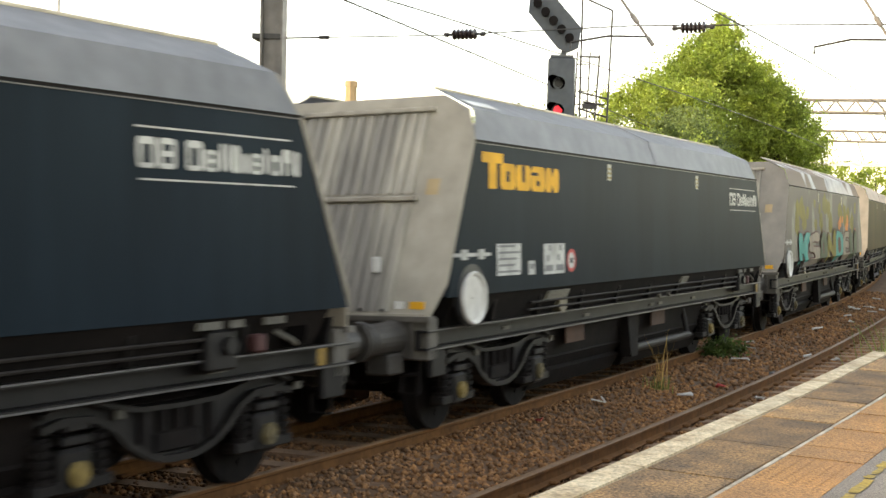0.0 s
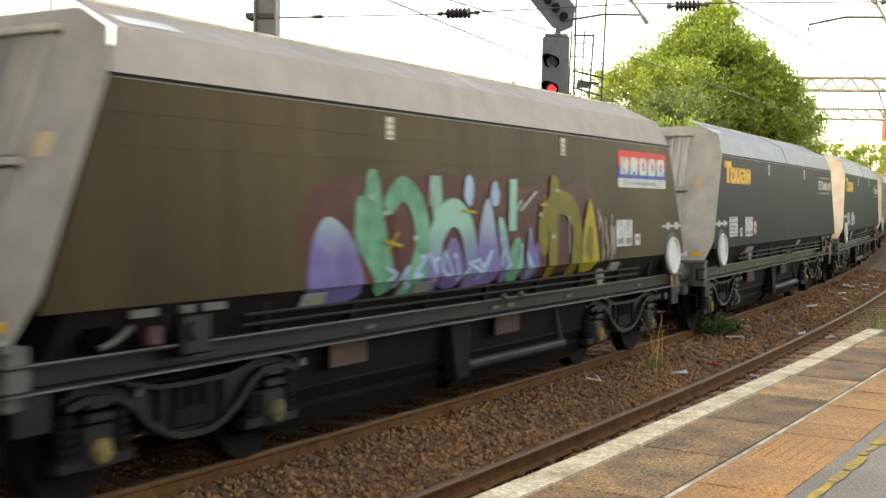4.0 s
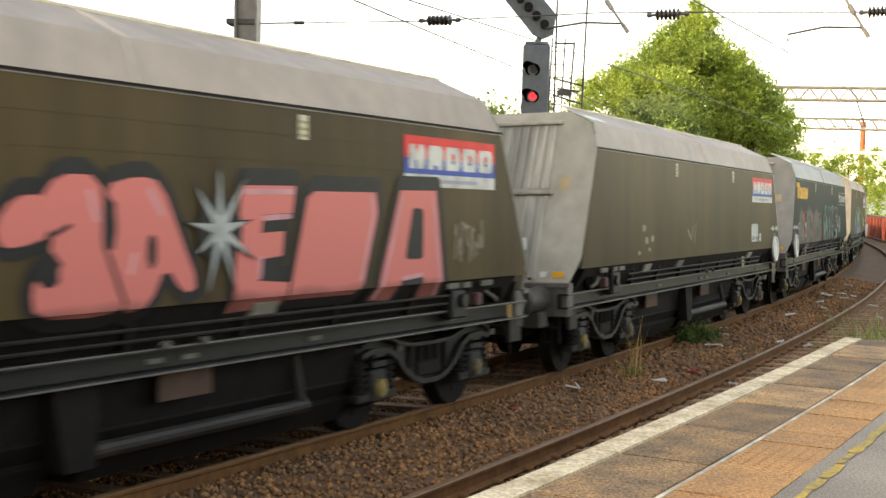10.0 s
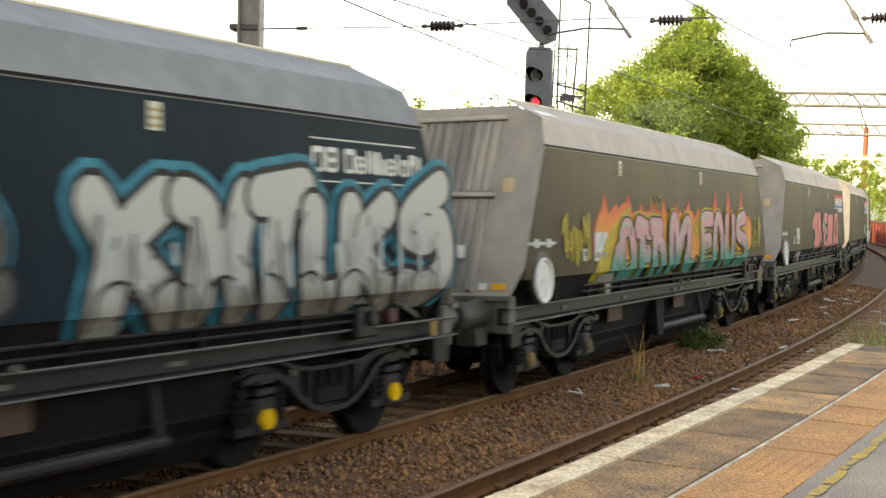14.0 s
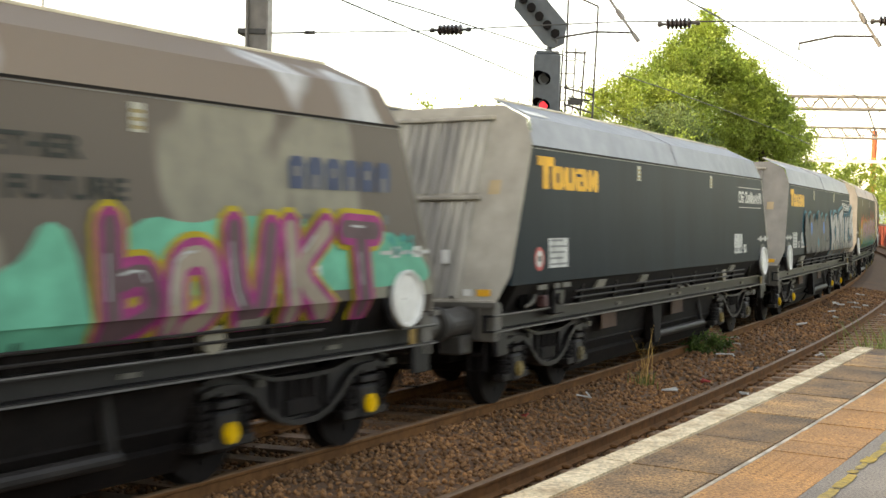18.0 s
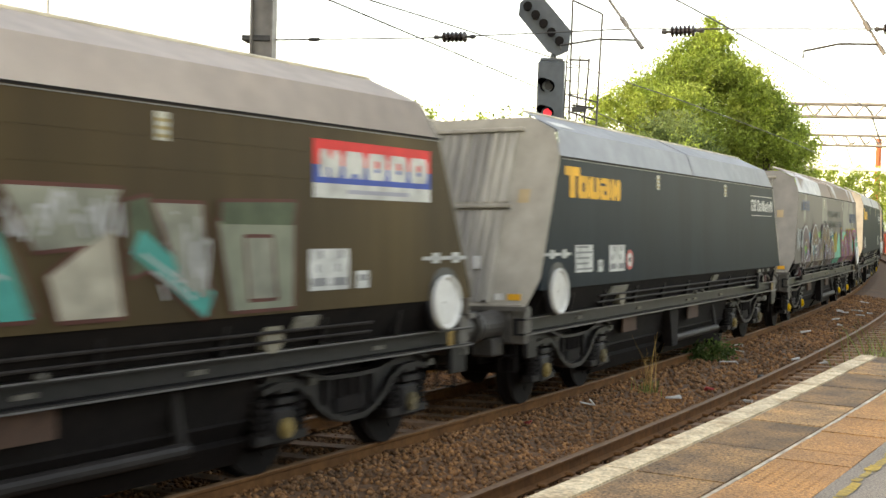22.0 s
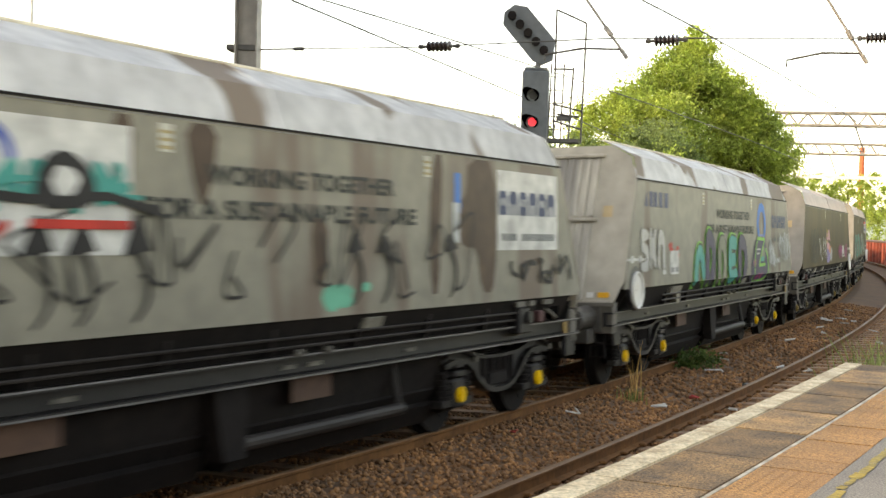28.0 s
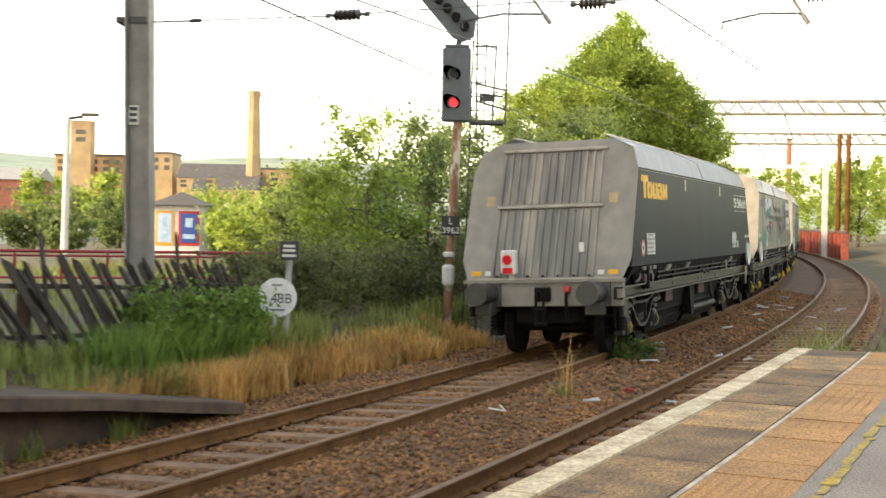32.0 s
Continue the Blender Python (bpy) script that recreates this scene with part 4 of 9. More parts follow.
        for a, b, zz0, zz1 in ((x - 0.42, x + 0.42, 1.75, 1.785), (x - 0.24, x - 0.10, 1.72, 1.82), (x + 0.14, x + 0.28, 1.72, 1.82)):
            box(bm, a, b, y, y + s * 0.002, zz0, zz1)
        part("brake_mark", bm, LOGO_WHITE, w)
        # reservoir end under the body and air gear at the other end
        bm = bmesh.new()
        rod(bm, (g * 3.2, s * 1.15, 1.18), (g * 3.2, s * 1.27, 1.18), 0.13, 16)
        part("reservoir", bm, RESERVOIR, w)
        xo = -g * 5.75
        # disc in near-black paints the shade inside the access hole
        bm = bmesh.new()
        rod(bm, (xo, s * 1.22, 1.215), (xo, s * 1.262, 1.215), 0.135, 18)
        part("access_hole", bm, HOLE, w)
        bm = bmesh.new()
        tube(bm, [(xo + g * 0.02, s * 1.27, 1.11), (xo + g * 0.10, s * 1.30, 1.14), (xo + g * 0.20, s * 1.30, 1.18), (xo + g * 0.30, s * 1.28, 1.23)], 0.022)
        part("valve_lever", bm, DULL, w)
        bm = bmesh.new()
        box(bm, xo + g * 0.45, xo + g * 0.58, s * 1.22, s * 1.33, 1.08, 1.22, 0.02)
        part("valve", bm, FADED_RED, w)
        bm = bmesh.new()
        box(bm, xo + g * 0.8, xo + g * 1.12, s * 1.18, s * 1.32, 0.98, 1.28, 0.02)
        rod(bm, (xo + g * 0.9, s * 1.32, 1.16), (xo + g * 0.9, s * 1.36, 1.16), 0.07, 12)
        part("valve_box", bm, SOLE, w)
        for a, b in ((0.25, 0.5), (0.75, 0.9), (1.0, 1.25)):
            bm = bmesh.new()
            box(bm, xo + g * a, xo + g * b, s * 1.315, s * 1.345, 1.29, 1.345)
            part("small_plate", bm, DULL, w)
        # two small tickets high on the side
        for x2 in tickets:
            bm = bmesh.new()
            box(bm, x2 - 0.065, x2 + 0.065, s * (HALF_W + 0.004), s * (HALF_W + 0.007), 2.63, 2.83)
            t = part("ticket", bm, paint("pale_ticket", (0.42, 0.41, 0.34)), w)
            bm = bmesh.new()
            for k in range(3):
                box(bm, x2 - 0.055, x2 + 0.055, s * (HALF_W + 0.008), s * (HALF_W + 0.009), 2.65 + k * 0.055, 2.675 + k * 0.055)
            part("ticket_print", bm, paint("ticket_ochre", (0.30, 0.23, 0.10)), t)
    for x in (-BOGIES / 2, BOGIES / 2):
        make_bogie(w, x, WHEELS, cap)
    return w


# ---- paint on the near side ----
def cut(o, z, above):
    """The part of an outline above or below a height."""
    out = []
    for (x0, z0), (x1, z1) in zip(o, o[1:] + o[:1]):
        i0, i1 = (z0 >= z) == above, (z1 >= z) == above
        if i0:
            out.append((x0, z0))
        if i0 != i1:
            k = (z - z0) / (z1 - z0)
            out.append((x0 + (x1 - x0) * k, z))
    return out


def flat(name, w, shapes, label="", layer=0.006):
    """shapes: (material, list of outlines (x, z)); each is a coat of paint a little proud of the one before."""
    bm = bmesh.new()
    mats = []
    y = HALF_W + layer
    for m, outlines in shapes:
        if m not in mats:
            mats.append(m)
        for o in outlines:
            y += 0.00006
            for above in (True, False):
                q = cut([tuple(v) for v in o], Z_SIDE, above)
                q = q if above else cut(q, 1.20, True)
                if len(q) < 3:
                    continue
                f = bm.faces.new([bm.verts.new((x, -y if above else -(y - 0.022 - (Z_SIDE - z) * 0.5676), z)) for x, z in q])
                f.material_index = mats.index(m)
        y += 0.0005
    bm.normal_update()
    for f in bm.faces:
        if f.normal.y > 0:
            f.normal_flip()
    ob = part(name, bm, None, w, label)
    for m in mats:
        ob.data.materials.append(m)
    return ob


def rect(x0, x1, z0, z1):
    return [(x0, z0), (x1, z0), (x1, z1), (x0, z1)]


def slant(x0, x1, z0, z1, k=0.1):
    return [(x0 - k, z0), (x1 - k, z0), (x1, z1), (x0, z1)]


def disc(cx, cz, r, n=16):
    return [(cx + r * math.cos(2 * math.pi * i / n), cz + r * math.sin(2 * math.pi * i / n)) for i in range(n)]


def smooth(pts, steps=5):
    p = [Vector(q) for q in pts]
    p = [p[0]] + p + [p[-1]]
    out = []
    for i in range(1, len(p) - 2):
        for k in range(steps):
            t = k / steps
            out.append(0.5 * ((2 * p[i]) + (p[i + 1] - p[i - 1]) * t + (2 * p[i - 1] - 5 * p[i] + 4 * p[i + 1] - p[i + 2]) * t * t + (3 * p[i] - p[i - 1] - 3 * p[i + 1] + p[i + 2]) * t ** 3))
    return out + [p[-2]]


def stroke(pts, r0, r1=None):
    """Quads and round joints along a line of (x, z)."""
    r1 = r0 if r1 is None else r1
    out = []
    pts = [Vector(p) for p in pts]
    for i in range(len(pts) - 1):
        a, b = pts[i], pts[i + 1]
        d = b - a
        if d.length < 1e-5:
            continue
        q = Vector((-d.y, d.x)).normalized()
        ra = r0 + (r1 - r0) * i / (len(pts) - 1)
        rb = r0 + (r1 - r0) * (i + 1) / (len(pts) - 1)
        out.append([tuple(a - q * ra), tuple(b - q * rb), tuple(b + q * rb), tuple(a + q * ra)])
        out.append(disc(b.x, b.y, rb, 10))
    out.append(disc(pts[0].x, pts[0].y, r0, 10))
    return out


FORMS = {
    "comb": ([(0, 0), (0, 1), (1, 1), (0.97, 0.78), (0.42, 0.76), (0.42, 0.62), (0.85, 0.62), (0.85, 0.42), (0.42, 0.40), (0.42, 0.24), (1, 0.22), (1, 0)], []),
    "zig": ([(0, 0), (0, 1), (0.3, 1), (0.68, 0.45), (0.68, 1), (1, 1), (1, 0), (0.72, 0), (0.32, 0.55), (0.32, 0)], []),
    "cup": ([(0, 1), (0.34, 1), (0.34, 0.3), (0.66, 0.3), (0.66, 1), (1, 1), (1, 0.12), (0.86, 0), (0.14, 0), (0, 0.12)], []),
    "bend": ([(0, 0), (0, 0.24), (0.64, 0.24), (0.64, 0.38), (0.1, 0.42), (0, 0.55), (0.02, 0.9), (0.15, 1), (1, 1), (1, 0.78), (0.38, 0.76), (0.38, 0.63), (0.9, 0.6), (1, 0.5), (1, 0.1), (0.9, 0)], []),
    "wedge": ([(0, 0), (0.25, 1), (0.78, 1), (1, 0), (0.7, 0), (0.65, 0.2), (0.36, 0.2), (0.3, 0)], [[(0.42, 0.42), (0.48, 0.8), (0.56, 0.8), (0.6, 0.42)]]),
    "fork": ([(0, 0), (0, 1), (0.34, 1), (0.34, 0.66), (0.65, 1), (1, 0.95), (0.66, 0.52), (1, 0.05), (0.68, 0), (0.34, 0.38), (0.34, 0)], []),
    "bowl": ([(0, 0), (0.05, 1), (0.75, 1), (1, 0.75), (0.95, 0.2), (0.7, 0)], [[(0.38, 0.3), (0.40, 0.72), (0.60, 0.70), (0.60, 0.32)]]),
    "block": ([(0, 0), (0.10, 0.94), (0.18, 1), (0.94, 1), (1, 0.80), (0.90, 0.1), (0.80, 0)], []),
    "peaks": ([(0, 0), (0.05, 1), (0.32, 1), (0.5, 0.62), (0.7, 1), (0.95, 1), (1, 0), (0.74, 0), (0.72, 0.5), (0.52, 0.2), (0.46, 0.2), (0.28, 0.52), (0.27, 0)], []),
    "arch": ([(0, 0), (0, 0.7), (0.25, 1), (0.75, 1), (1, 0.7), (1, 0), (0.68, 0), (0.66, 0.6), (0.34, 0.6), (0.32, 0)], []),
    "ring": ([(0.3, 0), (0, 0.25), (0, 0.75), (0.3, 1), (0.7, 1), (1, 0.75), (1, 0.25), (0.7, 0)], [[(0.42, 0.32), (0.36, 0.6), (0.5, 0.74), (0.62, 0.6), (0.58, 0.32)]]),
    "drop": ([(0.2, 0), (0, 0.3), (0.1, 0.8), (0.4, 1), (0.8, 0.9), (1, 0.5), (0.85, 0.1)], []),
}


def rounded(o, times):
    for _ in range(times):
        q = []
        for (x0, z0), (x1, z1) in zip(o, o[1:] + o[:1]):
            q += [(x0 * 0.76 + x1 * 0.24, z0 * 0.76 + z1 * 0.24), (x0 * 0.24 + x1 * 0.76, z0 * 0.24 + z1 * 0.76)]
        o = q
    return o


def forms(w, kinds, x0, x1, z0, z1, fill, line_m, r=0.03, halo=None, hr=0.08, seed=1, soft=1, wob=0.05, lean=0.0, widths=None, shine=None, drop=0.0, gap=0.06, label="spray-painted graffiti in bold outlined shapes", layer=0.006, hole=None):
    """A row of sprayed shapes: halo, outline, fill, counters and glints."""
    rnd = random.Random(seed)
    widths = widths or [1.0] * len(kinds)
    tot, x = sum(widths), x0
    halos, lines, fills, holes, glints = [], [], {}, [], []
    for i, (kind, wd) in enumerate(zip(kinds, widths)):
        wd *= (x1 - x0) / tot
        dz0, dz1 = rnd.uniform(-0.05, 0.05) * (z1 - z0), rnd.uniform(-0.09, 0.05) * (z1 - z0)
        def at(u, v):
            u, v = u + rnd.uniform(-wob, wob), v + rnd.uniform(-wob, wob)
            return x + wd * (gap / 2 + (1 - gap) * u) + lean * v, z0 + dz0 + (z1 + dz1 - z0 - dz0) * v
        outline, inner = FORMS[kind]
        o = rounded([at(u, v) for u, v in outline], soft)
        loop = o + o[:1]
        if halo:
            halos += stroke(loop, hr)
        if drop:
            lines += [[(a + drop * 0.3, b + drop) for a, b in o]] + stroke([(a + drop * 0.2, b + drop * 0.6) for a, b in loop], r)
        lines += stroke(loop, r)
        fills.setdefault(i % len(fill), []).append(o)
        for h in inner:
            q = rounded([at(u, v) for u, v in h], soft)
            holes += [q] + stroke(q + q[:1], r * 0.6)
        if shine:
            for k in range(3):
                (ax, az), (bx, bz) = rnd.choice(list(zip(o, o[1:])))
                cx, cz = sum(v[0] for v in o) / len(o), sum(v[1] for v in o) / len(o)
                ax, bx, az, bz = ax * 0.88 + cx * 0.12, bx * 0.88 + cx * 0.12, az * 0.9 + cz * 0.1, bz * 0.9 + cz * 0.1
                glints += stroke([(ax, az), (bx, bz)], 0.022)
        x += wd
    shapes = ([(halo, halos)] if halo else []) + [(line_m, lines)] + [(fill[i], q) for i, q in fills.items()] + ([(hole or line_m, holes)] if holes else []) + ([(shine, glints)] if shine else [])
    return flat("graffiti", w, shapes, label, layer)


def tag(w, letters, fill, line_m, r, edge=0.03, halo=None, hr=0.06, layer=0.006, glint=None, label="spray-painted graffiti in fat outlined strokes", steps=3):
    """letters: lists of bent lines (x, z), sprayed fat one after another with outline and halo."""
    shapes = []
    curved = [[[tuple(q) for q in smooth(pts, steps)] for pts in letter] for letter in letters]
    if halo:
        shapes.append((halo, [o for letter in curved for pts in letter for o in stroke(pts, r + edge + hr)]))
    for i, letter in enumerate(curved):
        shapes.append((line_m, [o for pts in letter for o in stroke(pts, r + edge)]))
        shapes.append((fill[i % len(fill)], [o for pts in letter for o in stroke(pts, r)]))
        if glint:
            shapes.append((glint, [o for pts in letter for o in stroke([(x - r * 0.55, z + r * 0.4) for x, z in pts[1:max(3, len(pts) // 2)]], r * 0.13)]))
    return flat("graffiti", w, shapes, label, layer)


def blob(cx, cz, rx, rz, seed=0, n=18):
    rnd = random.Random(seed)
    return [(cx + rx * (1 + 0.16 * rnd.uniform(-1, 1)) * math.cos(2 * math.pi * i / n), cz + rz * (1 + 0.16 * rnd.uniform(-1, 1)) * math.sin(2 * math.pi * i / n)) for i in range(n)]


def fade(name, low, high, z0, z1, spots=None):
    """Spray paint fading from one colour to another up the side."""
    m = paint(name, low)
    n, l = m.node_tree.nodes, m.node_tree.links
    src = n["Principled BSDF"].inputs["Base Color"].links[0].from_socket
    tc, sp, mr, mx, nz, ad = n.new("ShaderNodeTexCoord"), n.new("ShaderNodeSeparateXYZ"), n.new("ShaderNodeMapRange"), n.new("ShaderNodeMix"), n.new("ShaderNodeTexNoise"), n.new("ShaderNodeMath")
    nz.inputs["Scale"].default_value = 2.2
    l.new(tc.outputs["Object"], nz.inputs["Vector"])
    l.new(tc.outputs["Object"], sp.inputs[0])
    ad.operation = "MULTIPLY_ADD"
    ad.inputs[1].default_value = (z1 - z0) * 1.3
    l.new(nz.outputs[0], ad.inputs[0])
    l.new(sp.outputs[2], ad.inputs[2])
    l.new(ad.outputs[0], mr.inputs[0])
    k = (z1 - z0) * 0.65
    mr.inputs["From Min"].default_value, mr.inputs["From Max"].default_value = z0 + k, z1 + k
    mx.data_type = "RGBA"
    mx.inputs["B"].default_value = (*high, 1)
    l.new(src, mx.inputs["A"])
    l.new(mr.outputs[0], mx.inputs["Factor"])
    l.new(mx.outputs["Result"], n["Principled BSDF"].inputs["Base Color"])
    return m


def scrawl(w, x0, x1, z0, z1, m, seed, n=7, r=0.018, label="thin spray-painted scrawl"):
    rnd = random.Random(seed)
    out = []
    for i in range(n):
        cx = x0 + (x1 - x0) * (i + 0.5) / n
        wd = (x1 - x0) / n
        pts = [(cx + rnd.uniform(-0.6, 0.6) * wd, z0 + (z1 - z0) * rnd.random()) for _ in range(4)]
        out += stroke([tuple(p) for p in smooth(pts, 4)], r)
    return flat("graffiti", w, [(m, out)], label, layer=0.012)


def cloud(x0, x1, z0, z1, n, seed, r=0.2):
    rnd = random.Random(seed)
    out = []
    for _ in range(n):
        cx, cz, rr = rnd.uniform(x0, x1), rnd.uniform(z0, z1), r * rnd.uniform(0.5, 1.2)
        out.append([(cx + rr * (1 + 0.25 * rnd.uniform(-1, 1)) * math.cos(2 * math.pi * i / 12) * 1.4, cz + rr * (1 + 0.25 * rnd.uniform(-1, 1)) * math.sin(2 * math.pi * i / 12)) for i in range(12)])
    return out


def writing(text, x, z, size, m, w, width=None):
    cu = bpy.data.curves.new("lettering", "FONT")
    cu.body, cu.size, cu.align_x, cu.offset = text, size, "LEFT", 0.007
    o = bpy.data.objects.new("lettering", cu)
    scene.collection.objects.link(o)
    bpy.context.view_layer.update()
    me = bpy.data.meshes.new_from_object(o)
    bpy.data.objects.remove(o)
    k = width / max(v.co.x for v in me.vertices) if width else 1
    for v in me.vertices:
        v.co = (x + v.co.x * k, -(HALF_W + 0.0075), z + v.co.y)
    me.materials.append(m)
    ob = new("lettering", me)
    ob.parent = w
    return ob


def white_panel(w, x0, x1, z0, z1, rows=5, cols=1):
    flat("label_panel", w, [(LOGO_WHITE, [rect(x0, x1, z0, z1)])], "white data panel with grey print")
    bars = []
    for c in range(cols):
        a, b = x0 + (x1 - x0) * c / cols, x0 + (x1 - x0) * (c + 1) / cols
        for i in range(rows):
            zc = z0 + (z1 - z0) * (i + 0.6) / rows
            hgt = (z1 - z0) / rows * (0.18 if cols == 1 else 0.3)
            bars.append(rect(a + 0.04 + 0.05 * ((i * 7) % 3) * (cols > 1), b - 0.04 - 0.06 * ((i * 5) % 3), zc - hgt, zc + hgt))
    ink = bpy.data.materials.get("grey_print") or paint("grey_print", (0.2, 0.2, 0.2))
    for bar in bars:
        flat("print_line", w, [(ink, [bar])], layer=0.009)


def round_sign(w, x, z):
    flat("round_sign", w, [(RED, [disc(x, z, 0.135, 20)]), (LOGO_WHITE, [disc(x, z, 0.095, 20)]), (BLACK, [rect(x - 0.05, x + 0.05, z - 0.03, z + 0.03)])], "red-ringed round prohibition sign")


def orange_name(w):
    out = [rect(-5.56, -5.06, 2.69, 2.795), rect(-5.41, -5.22, 2.43, 2.70)]
    for i in range(4):
        a = -5.13 + i * 0.40
        out.append([(a + 0.04, 2.43), (a + 0.34, 2.43), (a + 0.385, 2.475), (a + 0.385, 2.655), (a + 0.34, 2.70), (a + 0.04, 2.70), (a, 2.655), (a, 2.475)])
    cuts = [(-4.98, -4.90, 2.51, 2.62), (-4.58, -4.50, 2.52, 2.71), (-4.19, -4.10, 2.49, 2.545)]
    holes = [rect(*c) for c in cuts] + [[(-3.80, 2.71), (-3.68, 2.71), (-3.74, 2.60)], [(-3.80, 2.42), (-3.68, 2.42), (-3.74, 2.52)], rect(-4.33, -4.14, 2.60, 2.635)]
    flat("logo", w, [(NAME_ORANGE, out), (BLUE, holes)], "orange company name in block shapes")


def white_name(w):
    out = [rect(3.86, 5.56, 2.690, 2.703), rect(3.90, 5.60, 2.337, 2.350)]
    marks, gaps = [], []
    xs = 3.88
    for wd, hi, hole in ((0.18, 0.21, 1), (0.17, 0.21, 2), (0.06, 0, 0), (0.17, 0.21, 1), (0.14, 0.155, 2), (0.045, 0.215, 0), (0.045, 0.215, 0), (0.085, 0.205, 0), (0.075, 0.15, 0), (0.135, 0.155, 2), (0.045, 0.205, 0), (0.135, 0.155, 1), (0.12, 0.205, 3), (0.07, 0.195, 0)):
        if hi:
            r = 0.022
            marks.append([(xs + r, 2.42), (xs + wd - r, 2.42), (xs + wd, 2.42 + r), (xs + wd, 2.42 + hi - r), (xs + wd - r, 2.42 + hi), (xs + r, 2.42 + hi), (xs, 2.42 + hi - r), (xs, 2.42 + r)])
        if hole == 1:
            gaps.append(rect(xs + 0.045, xs + wd - 0.045, 2.455, 2.42 + hi - 0.05))
        elif hole == 2:
            gaps += [rect(xs + 0.045, xs + wd - 0.04, 2.42 + hi * 0.58, 2.42 + hi * 0.80), rect(xs + 0.045, xs + wd - 0.04, 2.42 + hi * 0.18, 2.42 + hi * 0.40)]
        elif hole == 3:
            gaps.append(rect(xs + 0.04, xs + wd - 0.035, 2.42, 2.42 + hi * 0.5))
        xs += wd + 0.024
    flat("logo", w, [(LOGO_WHITE, out + marks), (BLUE, gaps)], "white company name as block shapes between two lines")


PANEL_RED = paint("red_logo_panel", (0.62, 0.03, 0.03))
PANEL_BLUE = paint("blue_logo_panel", (0.03, 0.07, 0.30))


def tricolour_name(w):
    x0, x1 = 3.62, 5.52
    blocks = [[(x0 + 0.10 + i * 0.36, 2.46), (x0 + 0.37 + i * 0.36, 2.46), (x0 + 0.40 + i * 0.36, 2.52), (x0 + 0.40 + i * 0.36, 2.64), (x0 + 0.36 + i * 0.36, 2.69), (x0 + 0.12 + i * 0.36, 2.69), (x0 + 0.09 + i * 0.36, 2.64), (x0 + 0.09 + i * 0.36, 2.52)] for i in range(5)]
    holes = [rect(x0 + 0.20 + i * 0.36, x0 + 0.29 + i * 0.36, 2.53, 2.62) for i in range(5)]
    flat("logo", w, [(PANEL_RED, [rect(x0, x1, 2.56, 2.77)]), (PANEL_BLUE, [rect(x0, x1, 2.41, 2.56)]), (LOGO_WHITE, [rect(x0, x1, 2.29, 2.41)] + blocks), (PANEL_RED, [rect(x0 + 0.215 + i * 0.36, x0 + 0.275 + i * 0.36, 2.565, 2.625) for i in (2, 3, 4)] + [[(x0 + 0.2, 2.69), (x0 + 0.29, 2.69), (x0 + 0.245, 2.60)]]), (PANEL_BLUE, [rect(x0 + 0.215 + i * 0.36, x0 + 0.275 + i * 0.36, 2.525, 2.56) for i in (2, 3, 4)] + [rect(x0 + 0.56, x0 + 0.65, 2.46, 2.50), rect(x0 + 0.2, x0 + 0.235, 2.46, 2.54)]), (paint("grey_print", (0.3, 0.3, 0.35)), [rect(x0 + 0.5, x1 - 0.4, 2.33, 2.365)])], "red, blue and white company panel")


def blue_name(w, panel):
    if panel:
        flat("logo_panel", w, [(LOGO_WHITE, [rect(3.98, 5.62, 1.92, 2.78)])], "white company panel")
    blocks = []
    for i in range(6):
        a = 4.02 + i * 0.26
        blocks.append([(a, 2.30), (a + 0.20, 2.30), (a + 0.21, 2.50), (a + 0.17, 2.56), (a + 0.03, 2.56), (a - 0.01, 2.50)])
    holes = [rect(4.02 + i * 0.26 + 0.07, 4.02 + i * 0.26 + 0.13, 2.30 if i % 2 else 2.40, 2.42 if i % 2 else 2.48) for i in range(6)]
    small = [rect(4.1 + i * 0.13, 4.19 + i * 0.13, 2.02, 2.10) for i in range(11) if i != 3]
    flat("logo", w, [(paint("navy_lettering", (0.035, 0.05, 0.10)), blocks), (LOGO_WHITE if panel else DUN, holes), (paint("grey_lettering", (0.10, 0.11, 0.11)), small)], "navy company name in block shapes", layer=0.009)


def slogan(w):
    m = bpy.data.materials.get("slogan_paint") or paint("slogan_paint", (0.022, 0.025, 0.022))
    writing("WORKING TOGETHER", -0.95, 2.43, 0.20, m, w, 2.75)
    writing("FOR A SUSTAINABLE FUTURE", -1.65, 2.17, 0.20, m, w, 3.85)


def letters_blue(w):
    blocks = [[(-5.35, 2.52), (-5.2, 2.52), (-5.25, 2.74)], rect(-5.1, -4.93, 2.52, 2.74), rect(-4.87, -4.70, 2.52, 2.74), rect(-4.6, -4.42, 2.52, 2.74), rect(-4.3, -4.1, 2.52, 2.74)]
    flat("logo", w, [(paint("faded_blue_lettering", (0.045, 0.058, 0.115)), blocks)], "faded blue block letters")

# ---- masts, wires and signal ----
def thing(name, label, category, group="", at=(0, 0, 0)):
    o = new(name)
    o.location = at
    return tagged(o, label, category, group)


